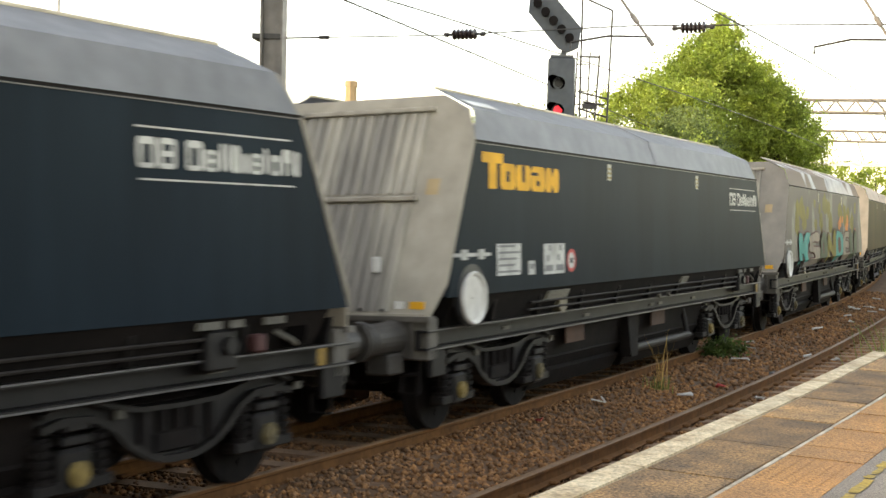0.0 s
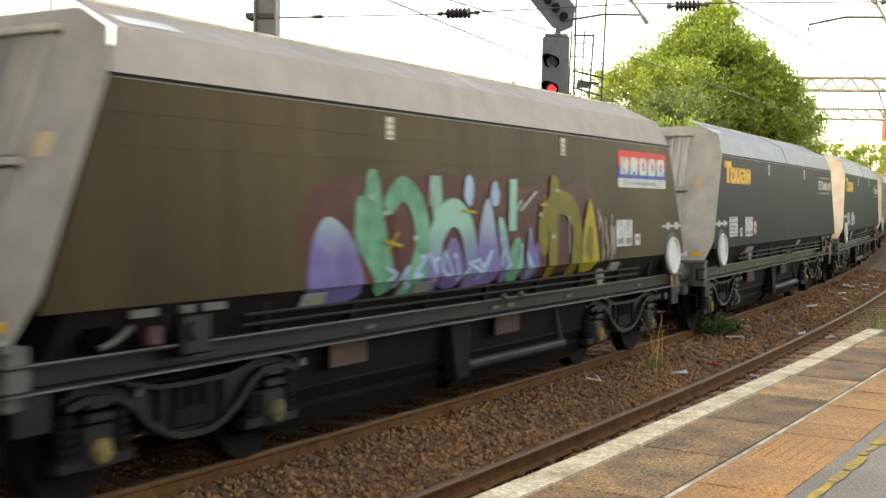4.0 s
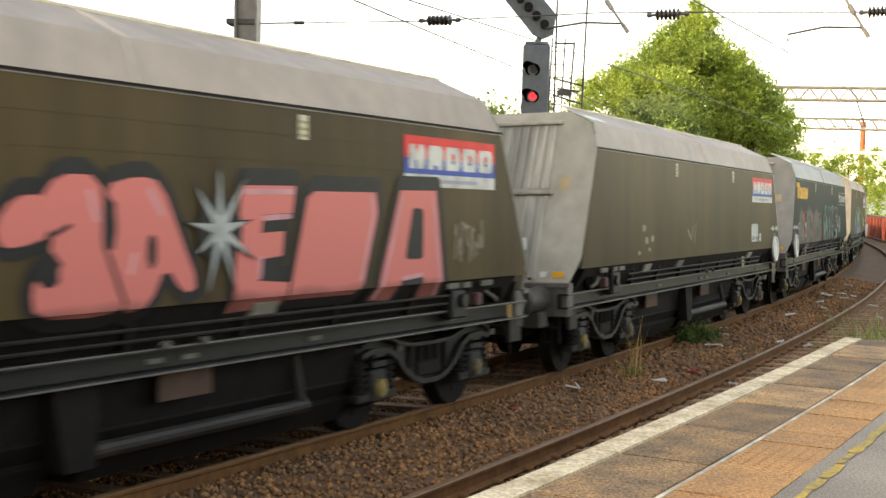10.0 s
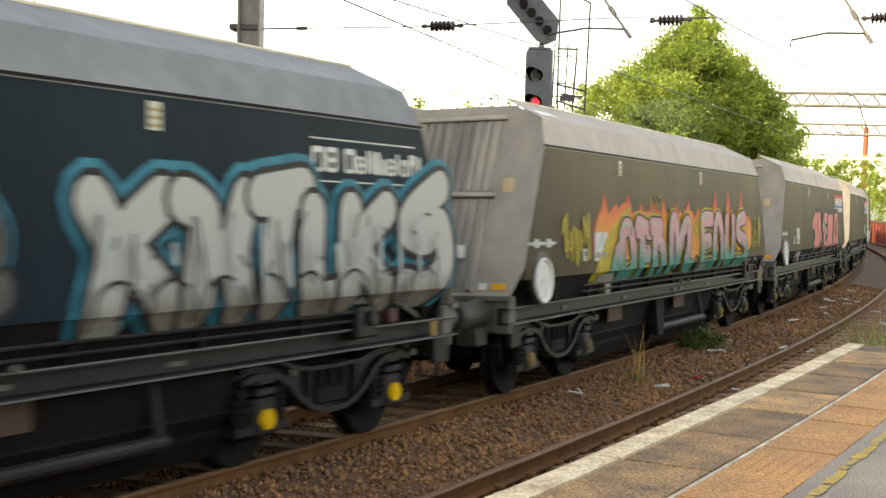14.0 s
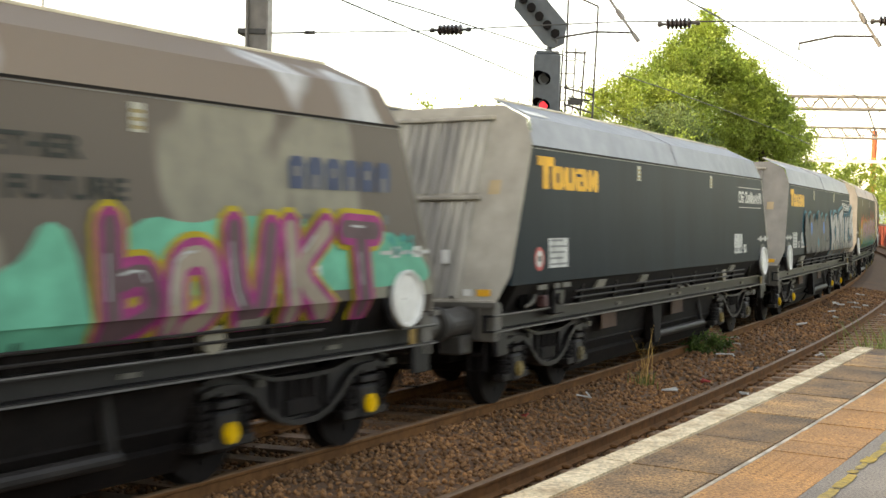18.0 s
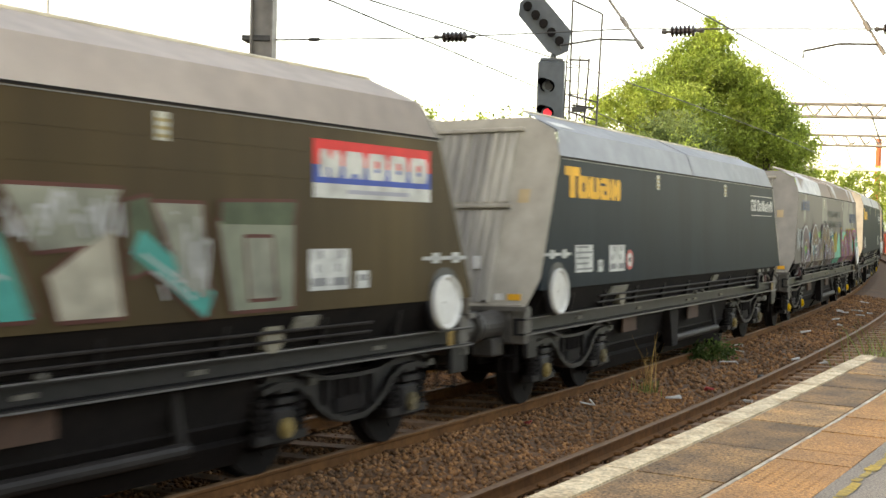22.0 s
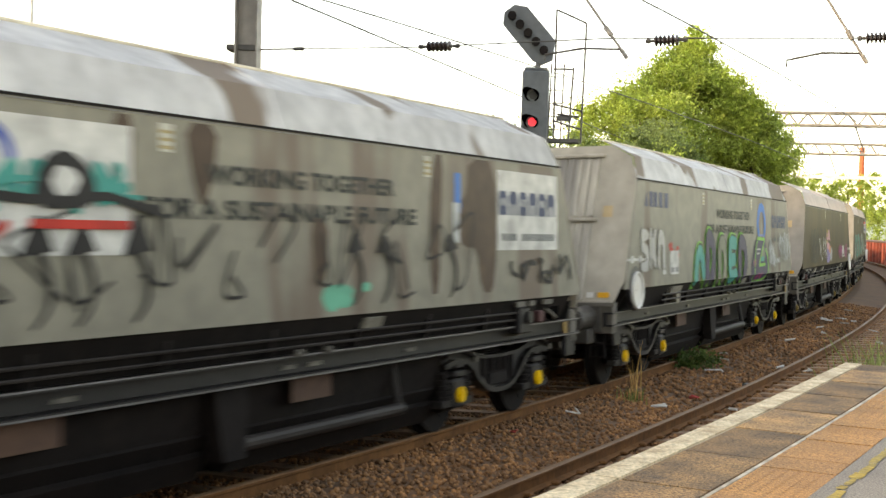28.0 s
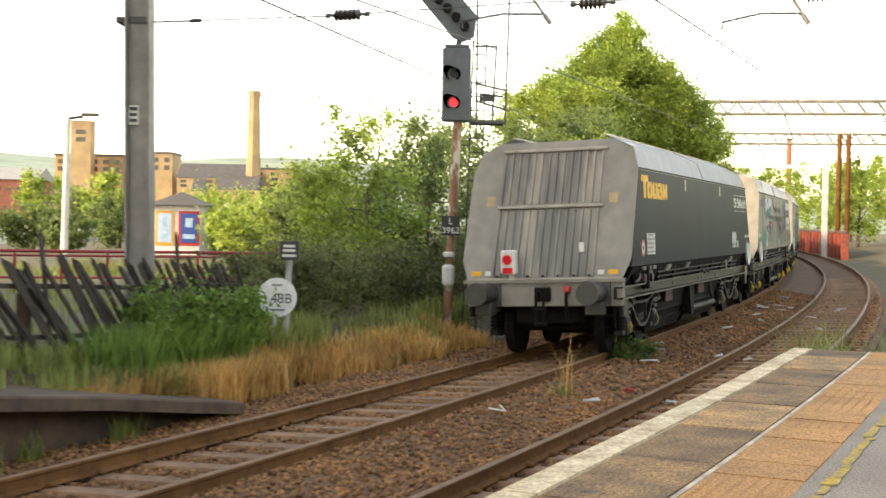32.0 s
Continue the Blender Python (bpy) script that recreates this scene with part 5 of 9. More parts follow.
def h_column(bm, base, top, d=0.3, w=0.3, t=0.025, turn=0.0):
    """An H-section column with its flanges across the turn."""
    c, s = math.cos(turn), math.sin(turn)
    outline = [(-w / 2, -d / 2), (w / 2, -d / 2), (w / 2, -d / 2 + t), (t / 2, -d / 2 + t), (t / 2, d / 2 - t), (w / 2, d / 2 - t), (w / 2, d / 2), (-w / 2, d / 2), (-w / 2, d / 2 - t), (-t / 2, d / 2 - t), (-t / 2, -d / 2 + t), (-w / 2, -d / 2 + t)]
    ra = [bm.verts.new((base[0] + c * u - s * v, base[1] + s * u + c * v, base[2])) for u, v in outline]
    rb = [bm.verts.new((top[0] + c * u - s * v, top[1] + s * u + c * v, top[2])) for u, v in outline]
    n = len(outline)
    bm.faces.new(ra[::-1])
    bm.faces.new(rb)
    for i in range(n):
        bm.faces.new((ra[i], ra[(i + 1) % n], rb[(i + 1) % n], rb[i]))
    bmesh.ops.recalc_face_normals(bm, faces=bm.faces)


MAST_TOP, MAST_BASE = Vector((-4.502, 20.374, 6.149)), Vector((-4.407, 20.255, 1.198))
mast = thing("overhead_line_mast", "tall grey steel H-section overhead line mast", "mast")
bm = bmesh.new()
d = (MAST_TOP - MAST_BASE) / (MAST_TOP.z - MAST_BASE.z)
b0, t0 = MAST_BASE + d * (0.3 - MAST_BASE.z), MAST_BASE + d * (8.6 - MAST_BASE.z)
h_column(bm, b0, t0, 0.36, 0.34, 0.03, math.pi / 2)
part("column", bm, MASTM, mast)
bm = bmesh.new()
box(bm, b0.x - 0.35, b0.x + 0.35, b0.y - 0.35, b0.y + 0.35, 0.30, 0.52, 0.03)
part("footing", bm, CONCRETE, mast)
bm = bmesh.new()
p = MAST_BASE + d * (3.55 - MAST_BASE.z)
box(bm, p.x - 0.15, p.x + 0.0, p.y - 0.06, p.y - 0.03, p.z - 0.14, p.z + 0.14, 0.01)
part("number_plate", bm, WHITE, mast)
bm = bmesh.new()
for k in range(3):
    box(bm, p.x - 0.13, p.x - 0.02, p.y - 0.068, p.y - 0.062, p.z - 0.10 + k * 0.085, p.z - 0.05 + k * 0.085)
part("plate_print", bm, BLACK, mast)
SPAN = [Vector((-4.394, 20.517, 4.929)), Vector((-1.696, 19.402, 4.887)), Vector((1.123, 18.238, 4.930)), Vector((4.024, 17.039, 4.837))]
SPAN.append(SPAN[3] + (SPAN[3] - SPAN[2]) * 2.2)
bm = bmesh.new()
q = SPAN[0]
box(bm, q.x - 0.42, q.x + 0.04, q.y - 0.22, q.y + 0.18, q.z - 0.045, q.z + 0.045, 0.01)
rod(bm, (q.x, q.y, q.z), tuple(q.lerp(SPAN[1], 0.28)), 0.014)
rod(bm, tuple(q.lerp(SPAN[1], 0.25)), tuple(q.lerp(SPAN[1], 0.31)), 0.03)
part("span_clamp", bm, DARKSTEEL, mast)


def insulator(a, b, name="insulator"):
    """A ribbed dark insulator from a to b."""
    o = thing(name, "dark brown ribbed porcelain insulator in the span wire", "insulator", "span wire insulators")
    a, b = Vector(a), Vector(b)
    bm = bmesh.new()
    n = 6
    pts, rad = [], []
    for i in range(n):
        for f, r in ((0.1, 0.035), (0.42, 0.08), (0.58, 0.08), (0.9, 0.035)):
            pts.append(a.lerp(b, (i + f) / n))
            rad.append(r)
    lathe(bm, pts, rad, 12)
    part("ribbed_body", bm, mat("brown_porcelain", (0.045, 0.032, 0.028), 0.25, var=0.2, bump=0), o)
    bm = bmesh.new()
    e = (b - a) * 0.35
    rod(bm, a - e, b + e, 0.022, 8)
    rod(bm, a - e * 0.9, a - e * 0.5, 0.035, 8)
    rod(bm, b + e * 0.5, b + e * 0.9, 0.035, 8)
    part("core", bm, DARKSTEEL, o)


insulator((-1.556, 19.345, 4.891), (-1.185, 19.191, 4.888))
insulator((1.673, 18.010, 4.874), (1.995, 17.877, 4.879))
insulator((4.250, 16.946, 4.829), (4.530, 16.830, 4.834))

wires = thing("overhead_wires", "thin dark overhead wires above the tracks", "wires")


def wire(pts, r=0.008):
    bm = bmesh.new()
    tube(bm, [tuple(p) for p in pts], r, 5)
    part("wire", bm, DARKSTEEL, wires)


wire(SPAN, 0.010)
for off, z in ((-2.41, 4.47), (0.62, 4.47)):
    wire([line(s, off, z) for s in range(-30, 200, 5)], 0.009)
f0, f1 = Vector((-3.698, 19.723, 5.600)), Vector((-0.192, 33.993, 5.600))
wire([f0 + (f1 - f0) * k for k in (-2.5, 0, 1, 2.2, 4)], 0.016)
for a, b, c, e in (((0.676, 18.422, 5.579), (1.307, 18.162, 4.667), (0.194, 18.621, 4.727), (1.243, 18.188, 4.770)), ((3.761, 17.148, 5.400), (4.268, 16.938, 4.526), (3.338, 17.322, 4.570), (4.180, 16.974, 4.637))):
    arm = thing("registration_arm", "grey tubular registration arm holding the contact wire", "bracket", "registration arms")
    bm = bmesh.new()
    a, b, c, e = Vector(a), Vector(b), Vector(c), Vector(e)
    rod(bm, a + (a - b) * 1.2, b, 0.019, 8)
    m = a.lerp(b, 0.62)
    rod(bm, m - (b - a) * 0.08, m + (b - a) * 0.05, 0.036, 8)
    rod(bm, b.lerp(a, 0.1), b.lerp(a, -0.02), 0.03, 8)
    part("tube", bm, MASTM, arm)
    bm = bmesh.new()
    mid = c.lerp(e, 0.5) + Vector((0, 0, 0.05))
    tube(bm, [c + Vector((0, 0, -0.09)), c, mid, e, b], 0.016)
    part("steady_arm", bm, DARKSTEEL, arm)
mast2 = thing("overhead_line_mast", "grey steel H-section mast behind the platform", "mast")
bm = bmesh.new()
q = SPAN[-1]
h_column(bm, (q.x, q.y, 0.3), (q.x, q.y, 8.5), turn=0.42)
part("column", bm, GALV, mast2)

# colour light signal
SIG = Vector((0.10, 26.40, 0))
signal = thing("railway_signal", "grey two-lamp railway signal showing red on a rusty post", "signal")
SIGGREY = mat("grey_signal_paint", (0.078, 0.088, 0.096), 0.55, var=0.2, scale=6, second=(0.062, 0.069, 0.075), bump=0.04)
POSTM = patchy("peeling_signal_post", (0.42, 0.36, 0.29), (0.20, 0.085, 0.035), (1, 1, 0.5), 5.0, 0.42, 0.5)
bm = bmesh.new()
rod(bm, (0.0, 26.0, -0.1), (0.14, 26.46, 4.1), 0.085, 16)
part("post", bm, POSTM, signal, "peeling rusty white post")
bm = bmesh.new()
box(bm, -0.17, 0.38, 26.30, 26.62, 4.00, 5.40, 0.03)
box(bm, -0.13, 0.34, 26.34, 26.60, 5.40, 5.47, 0.02)
body = part("signal_head", bm, SIGGREY, signal)
glow = bpy.data.materials.new("lit_red_lens")
glow.use_nodes = True
gb = glow.node_tree.nodes["Principled BSDF"]
gb.inputs["Base Color"].default_value = (0.6, 0.02, 0.03, 1)
gb.inputs["Emission Color"].default_value = (1.0, 0.04, 0.07, 1)
gb.inputs["Emission Strength"].default_value = 0.35
for x, z, m in ((0.06, 4.36, glow), (0.06, 4.90, BLACK)):
    bm = bmesh.new()
    rod(bm, (x, 26.30, z), (x, 26.285, z), 0.085, 20)
    part("lens", bm, m, body)
    bm = bmesh.new()
    n = 20
    inner, outer = [], []
    for k in range(n + 1):
        a = math.pi * (-0.35 + 1.7 * k / n)
        reach = 0.30 * (0.35 + 0.65 * max(0.0, math.sin(a)) ** 0.5)
        for ring, r, d in ((inner, 0.125, 0.0), (outer, 0.135, reach)):
            ring.append(bm.verts.new((x + r * math.cos(a) - d * 0.42, 26.30 - d, z + r * math.sin(a))))
    for k in range(n):
        bm.faces.new((inner[k], inner[k + 1], outer[k + 1], outer[k]))
    bmesh.ops.solidify(bm, geom=bm.faces[:], thickness=0.012)
    part("hood", bm, HOLE, body)
# route indicator with five lamps in a slanting row
bm = bmesh.new()
pts = [(-0.60, 6.32), (-0.58, 6.56), (-0.38, 6.72), (-0.12, 6.68), (0.47, 6.02), (0.43, 5.62), (0.22, 5.52), (0.02, 5.60)]
prism(bm, pts, "y", 26.34, 26.46)
bmesh.ops.recalc_face_normals(bm, faces=bm.faces)
rod(bm, (0.12, 26.44, 5.42), (0.16, 26.44, 5.62), 0.06, 8)
ind = part("route_indicator", bm, SIGGREY, signal)
for k in range(5):
    u = k / 4
    x, z = -0.42 + 0.66 * u, 6.48 - 0.68 * u
    bm = bmesh.new()
    rod(bm, (x, 26.34, z), (x, 26.20, z), 0.085, 16, 0.09)
    part("indicator_lamp", bm, UNDER, ind)
# ladder, landing and guard rails behind the head
bm = bmesh.new()
for x in (0.30, 0.56):
    rod(bm, (x, 26.75, -0.1), (x + 0.12, 26.80, 5.6), 0.016)
for k in range(20):
    rod(bm, (0.30 + 0.006 * k, 26.75, 0.2 + k * 0.27), (0.56 + 0.006 * k, 26.75, 0.2 + k * 0.27), 0.012)
part("ladder", bm, DARKSTEEL, signal)
bm = bmesh.new()
box(bm, 0.36, 1.02, 26.45, 27.0, 3.98, 4.05)
for a, b in (((0.50, 26.5, 4.0), (0.48, 26.5, 6.66)), ((1.05, 26.5, 3.96), (1.09, 26.5, 6.40)), ((0.48, 26.5, 6.66), (1.09, 26.5, 6.40)), ((0.45, 26.5, 5.46), (0.86, 26.5, 5.46)), ((0.86, 26.5, 5.5), (0.80, 26.5, 4.0)), ((0.46, 26.5, 4.75), (1.06, 26.5, 4.62)), ((0.46, 26.5, 4.42), (1.06, 26.5, 4.25)), ((0.55, 26.5, 4.55), (1.0, 26.5, 4.5))):
    rod(bm, a, b, 0.02)
box(bm, 0.55, 0.85, 26.5, 26.7, 4.42, 4.52)
part("landing", bm, DARKSTEEL, signal)
bm = bmesh.new()
for k in range(9):
    rod(bm, (0.50 + k * 0.065, 26.5, 5.5), (0.49 + k * 0.07, 26.5, 6.62 - k * 0.03), 0.003, 4)
for k in range(14):
    rod(bm, (0.49, 26.5, 5.5 + k * 0.075), (1.07, 26.5, 5.46 + k * 0.07), 0.003, 4)
part("mesh_guard", bm, GALV, signal)
bm = bmesh.new()
box(bm, -0.13, 0.22, 26.0, 26.03, 1.83, 2.20, 0.01)
pl = part("identity_plate", bm, BLACK, signal, "black plate with white characters")


def sign_text(text, x, y, z, size, m, parent):
    cu = bpy.data.curves.new("lettering", "FONT")
    cu.body, cu.size, cu.align_x = text, size, "CENTER"
    o = bpy.data.objects.new("lettering", cu)
    scene.collection.objects.link(o)
    bpy.context.view_layer.update()
    me = bpy.data.meshes.new_from_object(o)
    bpy.data.objects.remove(o)
    for v in me.vertices:
        v.co = (x + v.co.x, y, z + v.co.y)
    me.materials.append(m)
    ob = new("lettering", me)
    ob.parent = parent


sign_text("L", 0.045, 25.995, 2.04, 0.17, WHITE, pl)
sign_text("3962", 0.045, 25.995, 1.87, 0.17, WHITE, pl)
bm = bmesh.new()
box(bm, -0.10, 0.13, 25.88, 26.08, 0.88, 1.28, 0.05)
box(bm, -0.09, 0.12, 25.93, 26.06, 1.42, 1.52, 0.02)
part("telephone_box", bm, WHITE, signal, "small white post-mounted cabinet")

# round board and stop plate beside the line
board = thing("lineside_sign", "round white lineside board on a grey post", "sign", at=(0.05, -1.0, 0.05))
bm = bmesh.new()
rod(bm, (-2.36, 21.40, 0.0), (-2.30, 21.42, 1.72), 0.045, 10)
rod(bm, (-2.52, 21.40, 0.2), (-2.50, 21.40, 0.95), 0.03, 8)
part("post", bm, GALV, board)
bm = bmesh.new()
rod(bm, (-2.47, 21.33, 0.90), (-2.47, 21.35, 0.90), 0.285, 32)
dsc = part("disc", bm, WHITE, board)
sign_text("48B", -2.41, 21.325, 0.82, 0.20, BLACK, dsc)
for x, z, w2 in ((-2.47, 1.08, 0.08), (-2.66, 0.90, 0.05), (-2.47, 0.72, 0.11)):
    bm = bmesh.new()
    box(bm, x - w2, x + w2, 21.322, 21.326, z - 0.015, z + 0.015)
    part("small_print", bm, paint("grey_print", (0.2, 0.2, 0.2)), dsc)
bm = bmesh.new()
box(bm, -2.44, -2.17, 21.33, 21.36, 1.45, 1.72, 0.01)
blk = part("stop_plate", bm, BLACK, board)
bm = bmesh.new()
for z, w2 in ((1.65, 0.08), (1.585, 0.09), (1.51, 0.10)):
    box(bm, -2.305 - w2, -2.305 + w2, 21.322, 21.328, z - 0.018, z + 0.018)
part("plate_print", bm, WHITE, blk)

# ---- fence of leaning palings ----
fence = thing("paling_fence", "dark tarred paling fence leaning and broken", "fence")
bm = bmesh.new()
prism(bm, [(-0.027, 0), (0.027, 0), (0.027, 1.46), (0.0, 1.52), (-0.027, 1.46)], "y", -0.012, 0.012)
bmesh.ops.recalc_face_normals(bm, faces=bm.faces)
pal = part("paling", bm, FENCEWOOD, fence)
rnd = random.Random(8)
for i in range(134):
    s = 5.0 + i * 0.114
    zb = float(np.interp(s, [5, 10, 12.6, 14.7, 17, 20.5], [0.92, 0.88, 0.72, 0.45, 0.40, 0.30]))
    p = line(s, -6.0 + 0.05 * rnd.uniform(-1, 1), zb + rnd.uniform(-0.05, 0.05))
    lean = 41 + rnd.uniform(-4, 4) if i % 23 else rnd.uniform(-8, 15)
    a = heading(s)
    m = Matrix.Translation(p) @ Matrix.Rotation(math.pi / 2 - a, 4, "Z") @ Matrix.Rotation(radians(-lean), 4, "Y") @ Matrix.Rotation(radians(rnd.uniform(-5, 5)), 4, "X")
    if i == 0:
        pal.matrix_local = m
    else:
        share("paling", pal, fence, m)
for h in (0.22, 0.80):
    pts = [line(s, -6.05, float(np.interp(s, [5, 10, 12.6, 14.7, 17, 20.5], [0.92, 0.88, 0.72, 0.45, 0.40, 0.30])) + h) for s in range(5, 21)]
    for a, b in zip(pts[0:-1:3], pts[3::3]):
        bm = bmesh.new()
        rod(bm, a, b, 0.04, 4)
        part("fence_rail", bm, FENCEWOOD, fence)
for s in (6, 8.7, 11.4, 13.2, 15.2, 18, 19.6):
    bm = bmesh.new()
    p = line(s, -6.16, 0)
    box(bm, p.x - 0.07, p.x + 0.07, p.y - 0.07, p.y + 0.07, 0.0, 1.55 if s < 14 else 1.2, 0.01)
    part("fence_post", bm, BOARD, fence)
stub = thing("paling_stack", "short stack of dark broken palings on the platform", "fence")
for i in range(9):
    bm = bmesh.new()
    p = line(11.05 + i * 0.12, -4.35, 0.60)
    prism(bm, [(p.x - 0.05, 0.60), (p.x + 0.05, 0.60), (p.x + 0.05, 0.82), (p.x, 0.88), (p.x - 0.05, 0.82)], "y", p.y - 0.02, p.y + 0.02)
    part("paling", bm, FENCEWOOD, stub)

# ---- red railing of the car park ----
REDRAIL = mat("red_railing_paint", (0.36, 0.03, 0.03), 0.45, var=0.2, scale=8, bump=0.03)
railing = thing("red_railing", "red tubular steel railing round the car park", "railing")
RL, RR = Vector((-14.290, 28.733, 1.269)), Vector((-2.762, 31.199, 1.294))
bm = bmesh.new()
for h in (0.0, -0.10, -0.58):
    rod(bm, RL + Vector((0, 0, h)), RR + Vector((0, 0, h)), 0.035 if h == 0 else 0.025, 8)
part("top_rails", bm, REDRAIL, railing)
for i in range(13):
    p = RL.lerp(RR, i / 12)
    bm = bmesh.new()
    rod(bm, p, (p.x, p.y, 0.35), 0.032, 8)
    part("rail_post", bm, REDRAIL, railing)
bm = bmesh.new()
a, b = RL.lerp(RR, 0.80), RL.lerp(RR, 0.9)
tube(bm, [a + Vector((0, -0.3, -0.6)), b + Vector((0, -0.3, 0.10)), RR + Vector((-0.3, -0.3, 0.10)), RR + Vector((0, -0.3, -0.05))], 0.035)
part("handrail", bm, REDRAIL, railing)

# ---- car park: poles, kiosk, low buildings ----
def pole(name, label, foot, top, r, material, group="car park poles"):
    o = thing(name, label, "pole", group)
    bm = bmesh.new()
    rod(bm, foot, top, r, 10, r * 0.7)
    part("shaft", bm, material, o)
    return o


fp = Vector((-15.347, 39.147, 1.012))
o = pole("flag_pole", "tall white pole with a red band", (fp.x, fp.y, 0.3), Vector((-15.454, 39.355, 9.545)), 0.08, WHITE)
bm = bmesh.new()
a, b = Vector((-15.368, 39.159, 1.534)), Vector((-15.369, 39.171, 2.022))
rod(bm, a, b, 0.10, 12)
part("band", bm, RED, o)
fp = Vector((-23.900, 68.697, 0.695))
pole("lamp_post", "slim grey lamp post in the car park", (fp.x, fp.y, 0.3), Vector((-23.980, 68.823, 5.874)), 0.09, GALV)
fp = Vector((-12.85, 44.335, 1.035))
o = pole("lamp_post", "pale lamp post with a flat lantern", (fp.x, fp.y, 0.3), Vector((-12.80, 44.439, 5.25)), 0.13, WHITE)
bm = bmesh.new()
a, b = Vector((-12.80, 44.439, 5.25)), Vector((-11.8, 44.502, 5.40))
rod(bm, a, a.lerp(b, 0.5), 0.05, 6)
box(bm, a.lerp(b, 0.45).x, b.x, b.y - 0.15, b.y + 0.15, b.z - 0.06, b.z + 0.04, 0.02)
part("lantern", bm, DARKSTEEL, o)
fp = Vector((-10.582, 44.439, 1.101))
o = pole("camera_post", "grey post with a white camera box", (fp.x, fp.y, 0.3), Vector((-10.569, 44.482, 2.767)), 0.10, GALV)
bm = bmesh.new()
a = Vector((-10.495, 44.464, 1.868))
box(bm, a.x - 0.15, a.x + 0.2, a.y - 0.35, a.y - 0.1, a.z - 0.09, a.z + 0.09, 0.02)
part("camera_box", bm, WHITE, o)

KC = Vector((-12.090, 58.884, -0.104))
kiosk = thing("sign_kiosk", "white kiosk with slate roof and blue posters in red frames", "kiosk")
bm = bmesh.new()
box(bm, KC.x - 1.0, KC.x + 1.0, KC.y - 0.9, KC.y + 1.0, 0.2, 2.55, 0.02)
part("body", bm, WHITE, kiosk)
bm = bmesh.new()
v = [bm.verts.new((KC.x + u, KC.y + w2, 2.55)) for u, w2 in ((-1.3, -1.2), (1.3, -1.2), (1.3, 1.3), (-1.3, 1.3))]
t = bm.verts.new((KC.x, KC.y, 3.15))
bm.faces.new(v[::-1])
for i in range(4):
    bm.faces.new((v[i], v[(i + 1) % 4], t))
part("roof", bm, SLATE, kiosk)
for x0, x1, m, fr in ((-0.82, -0.22, paint("pale_blue_poster", (0.45, 0.58, 0.75)), ORANGE), (0.18, 0.90, NAVY, RED)):
    bm = bmesh.new()
    box(bm, KC.x + x0 - 0.1, KC.x + x1 + 0.1, KC.y - 0.94, KC.y - 0.9, 0.8, 2.3, 0.01)
    f = part("frame", bm, fr, kiosk)
    bm = bmesh.new()
    box(bm, KC.x + x0, KC.x + x1, KC.y - 0.96, KC.y - 0.94, 0.92, 2.2)
    q = part("poster", bm, m, f)
    for ins, zl, zh in ((0.1, 1.1, 1.3), (0.2, 1.6, 2.0)):
        bm = bmesh.new()
        box(bm, KC.x + x0 + ins, KC.x + x1 - ins, KC.y - 0.97, KC.y - 0.96, zl, zh)
        part("poster_print", bm, paint("pale_blue_print", (0.35, 0.5, 0.65)), q)
MC = Vector((-10.250, 50.925, 0.212))
ms = thing("dark_sign", "small dark sign with a yellow double arch shape", "sign")
bm = bmesh.new()
box(bm, MC.x - 0.42, MC.x + 0.42, MC.y - 0.05, MC.y + 0.05, 0.2, MC.z + 0.33, 0.02)
part("board", bm, DARKSTEEL, ms)
bm = bmesh.new()
for dx in (-0.11, 0.11):
    tube(bm, [(MC.x + dx + 0.11 * math.cos(a), MC.y - 0.07, MC.z - 0.1 + 0.26 * math.sin(a)) for a in np.linspace(0, math.pi, 9)], 0.03, 6)
part("arches", bm, YELLOW, ms)


def building(name, label, c0, c1, depth, z0, z1, wallm, roofm, rise, windows=None, category="building"):
    """A gabled or flat block between two front corners, with rows of windows."""
    o = thing(name, label, category)
    a, b = Vector((c0[0], c0[1], 0)), Vector((c1[0], c1[1], 0))
    d = (b - a)
    L = d.length
    d.normalize()
    n = Vector((-d.y, d.x, 0))
    if n.y < 0:
        n = -n
    m = Matrix((d, n, Vector((0, 0, 1)))).transposed().to_4x4()
    m.translation = a
    bm = bmesh.new()
    box(bm, 0, L, 0, depth, z0, z1)
    bmesh.ops.transform(bm, matrix=m, verts=bm.verts)
    part("wall", bm, wallm, o)
    bm = bmesh.new()
    e = L * 0.012
    if rise:
        prism(bm, [(-e, z1), (depth + e, z1), (depth / 2, z1 + rise)], "x", -e, L + e)
    else:
        box(bm, -e, L + e, -e, depth + e, z1, z1 + 0.02 * (z1 - z0) + 0.2)
    bmesh.ops.recalc_face_normals(bm, faces=bm.faces)
    bmesh.ops.transform(bm, matrix=m, verts=bm.verts)
    part("roof", bm, roofm, o)
    if windows:
        nx, nz, lo, hi = windows
        gm = bpy.data.materials.get("dark_window") or mat("dark_window", (0.05, 0.045, 0.04), 0.2, var=0.1, bump=0)
        for i in range(nx):
            for k in range(nz):
                x = L * (i + 0.5) / nx
                z = z0 + (z1 - z0) * (lo + (hi - lo) * (k + 0.5) / nz)
                bm = bmesh.new()
                wx, wz = L / nx * 0.24, (z1 - z0) * (hi - lo) / nz * 0.30
                box(bm, x - wx, x + wx, -0.06, 0.05, z - wz, z + wz)
                bmesh.ops.transform(bm, matrix=m, verts=bm.verts)
                part("window", bm, gm, o)
    return o


# mill town, some hundreds of metres off
GREYROOF = mat("grey_sheet_roof", (0.30, 0.29, 0.28), 0.7, var=0.15, scale=0.5, bump=0.02)
a, b = (-110.8, 356.417, 17.9), (-89.2, 357.349, 19.0)
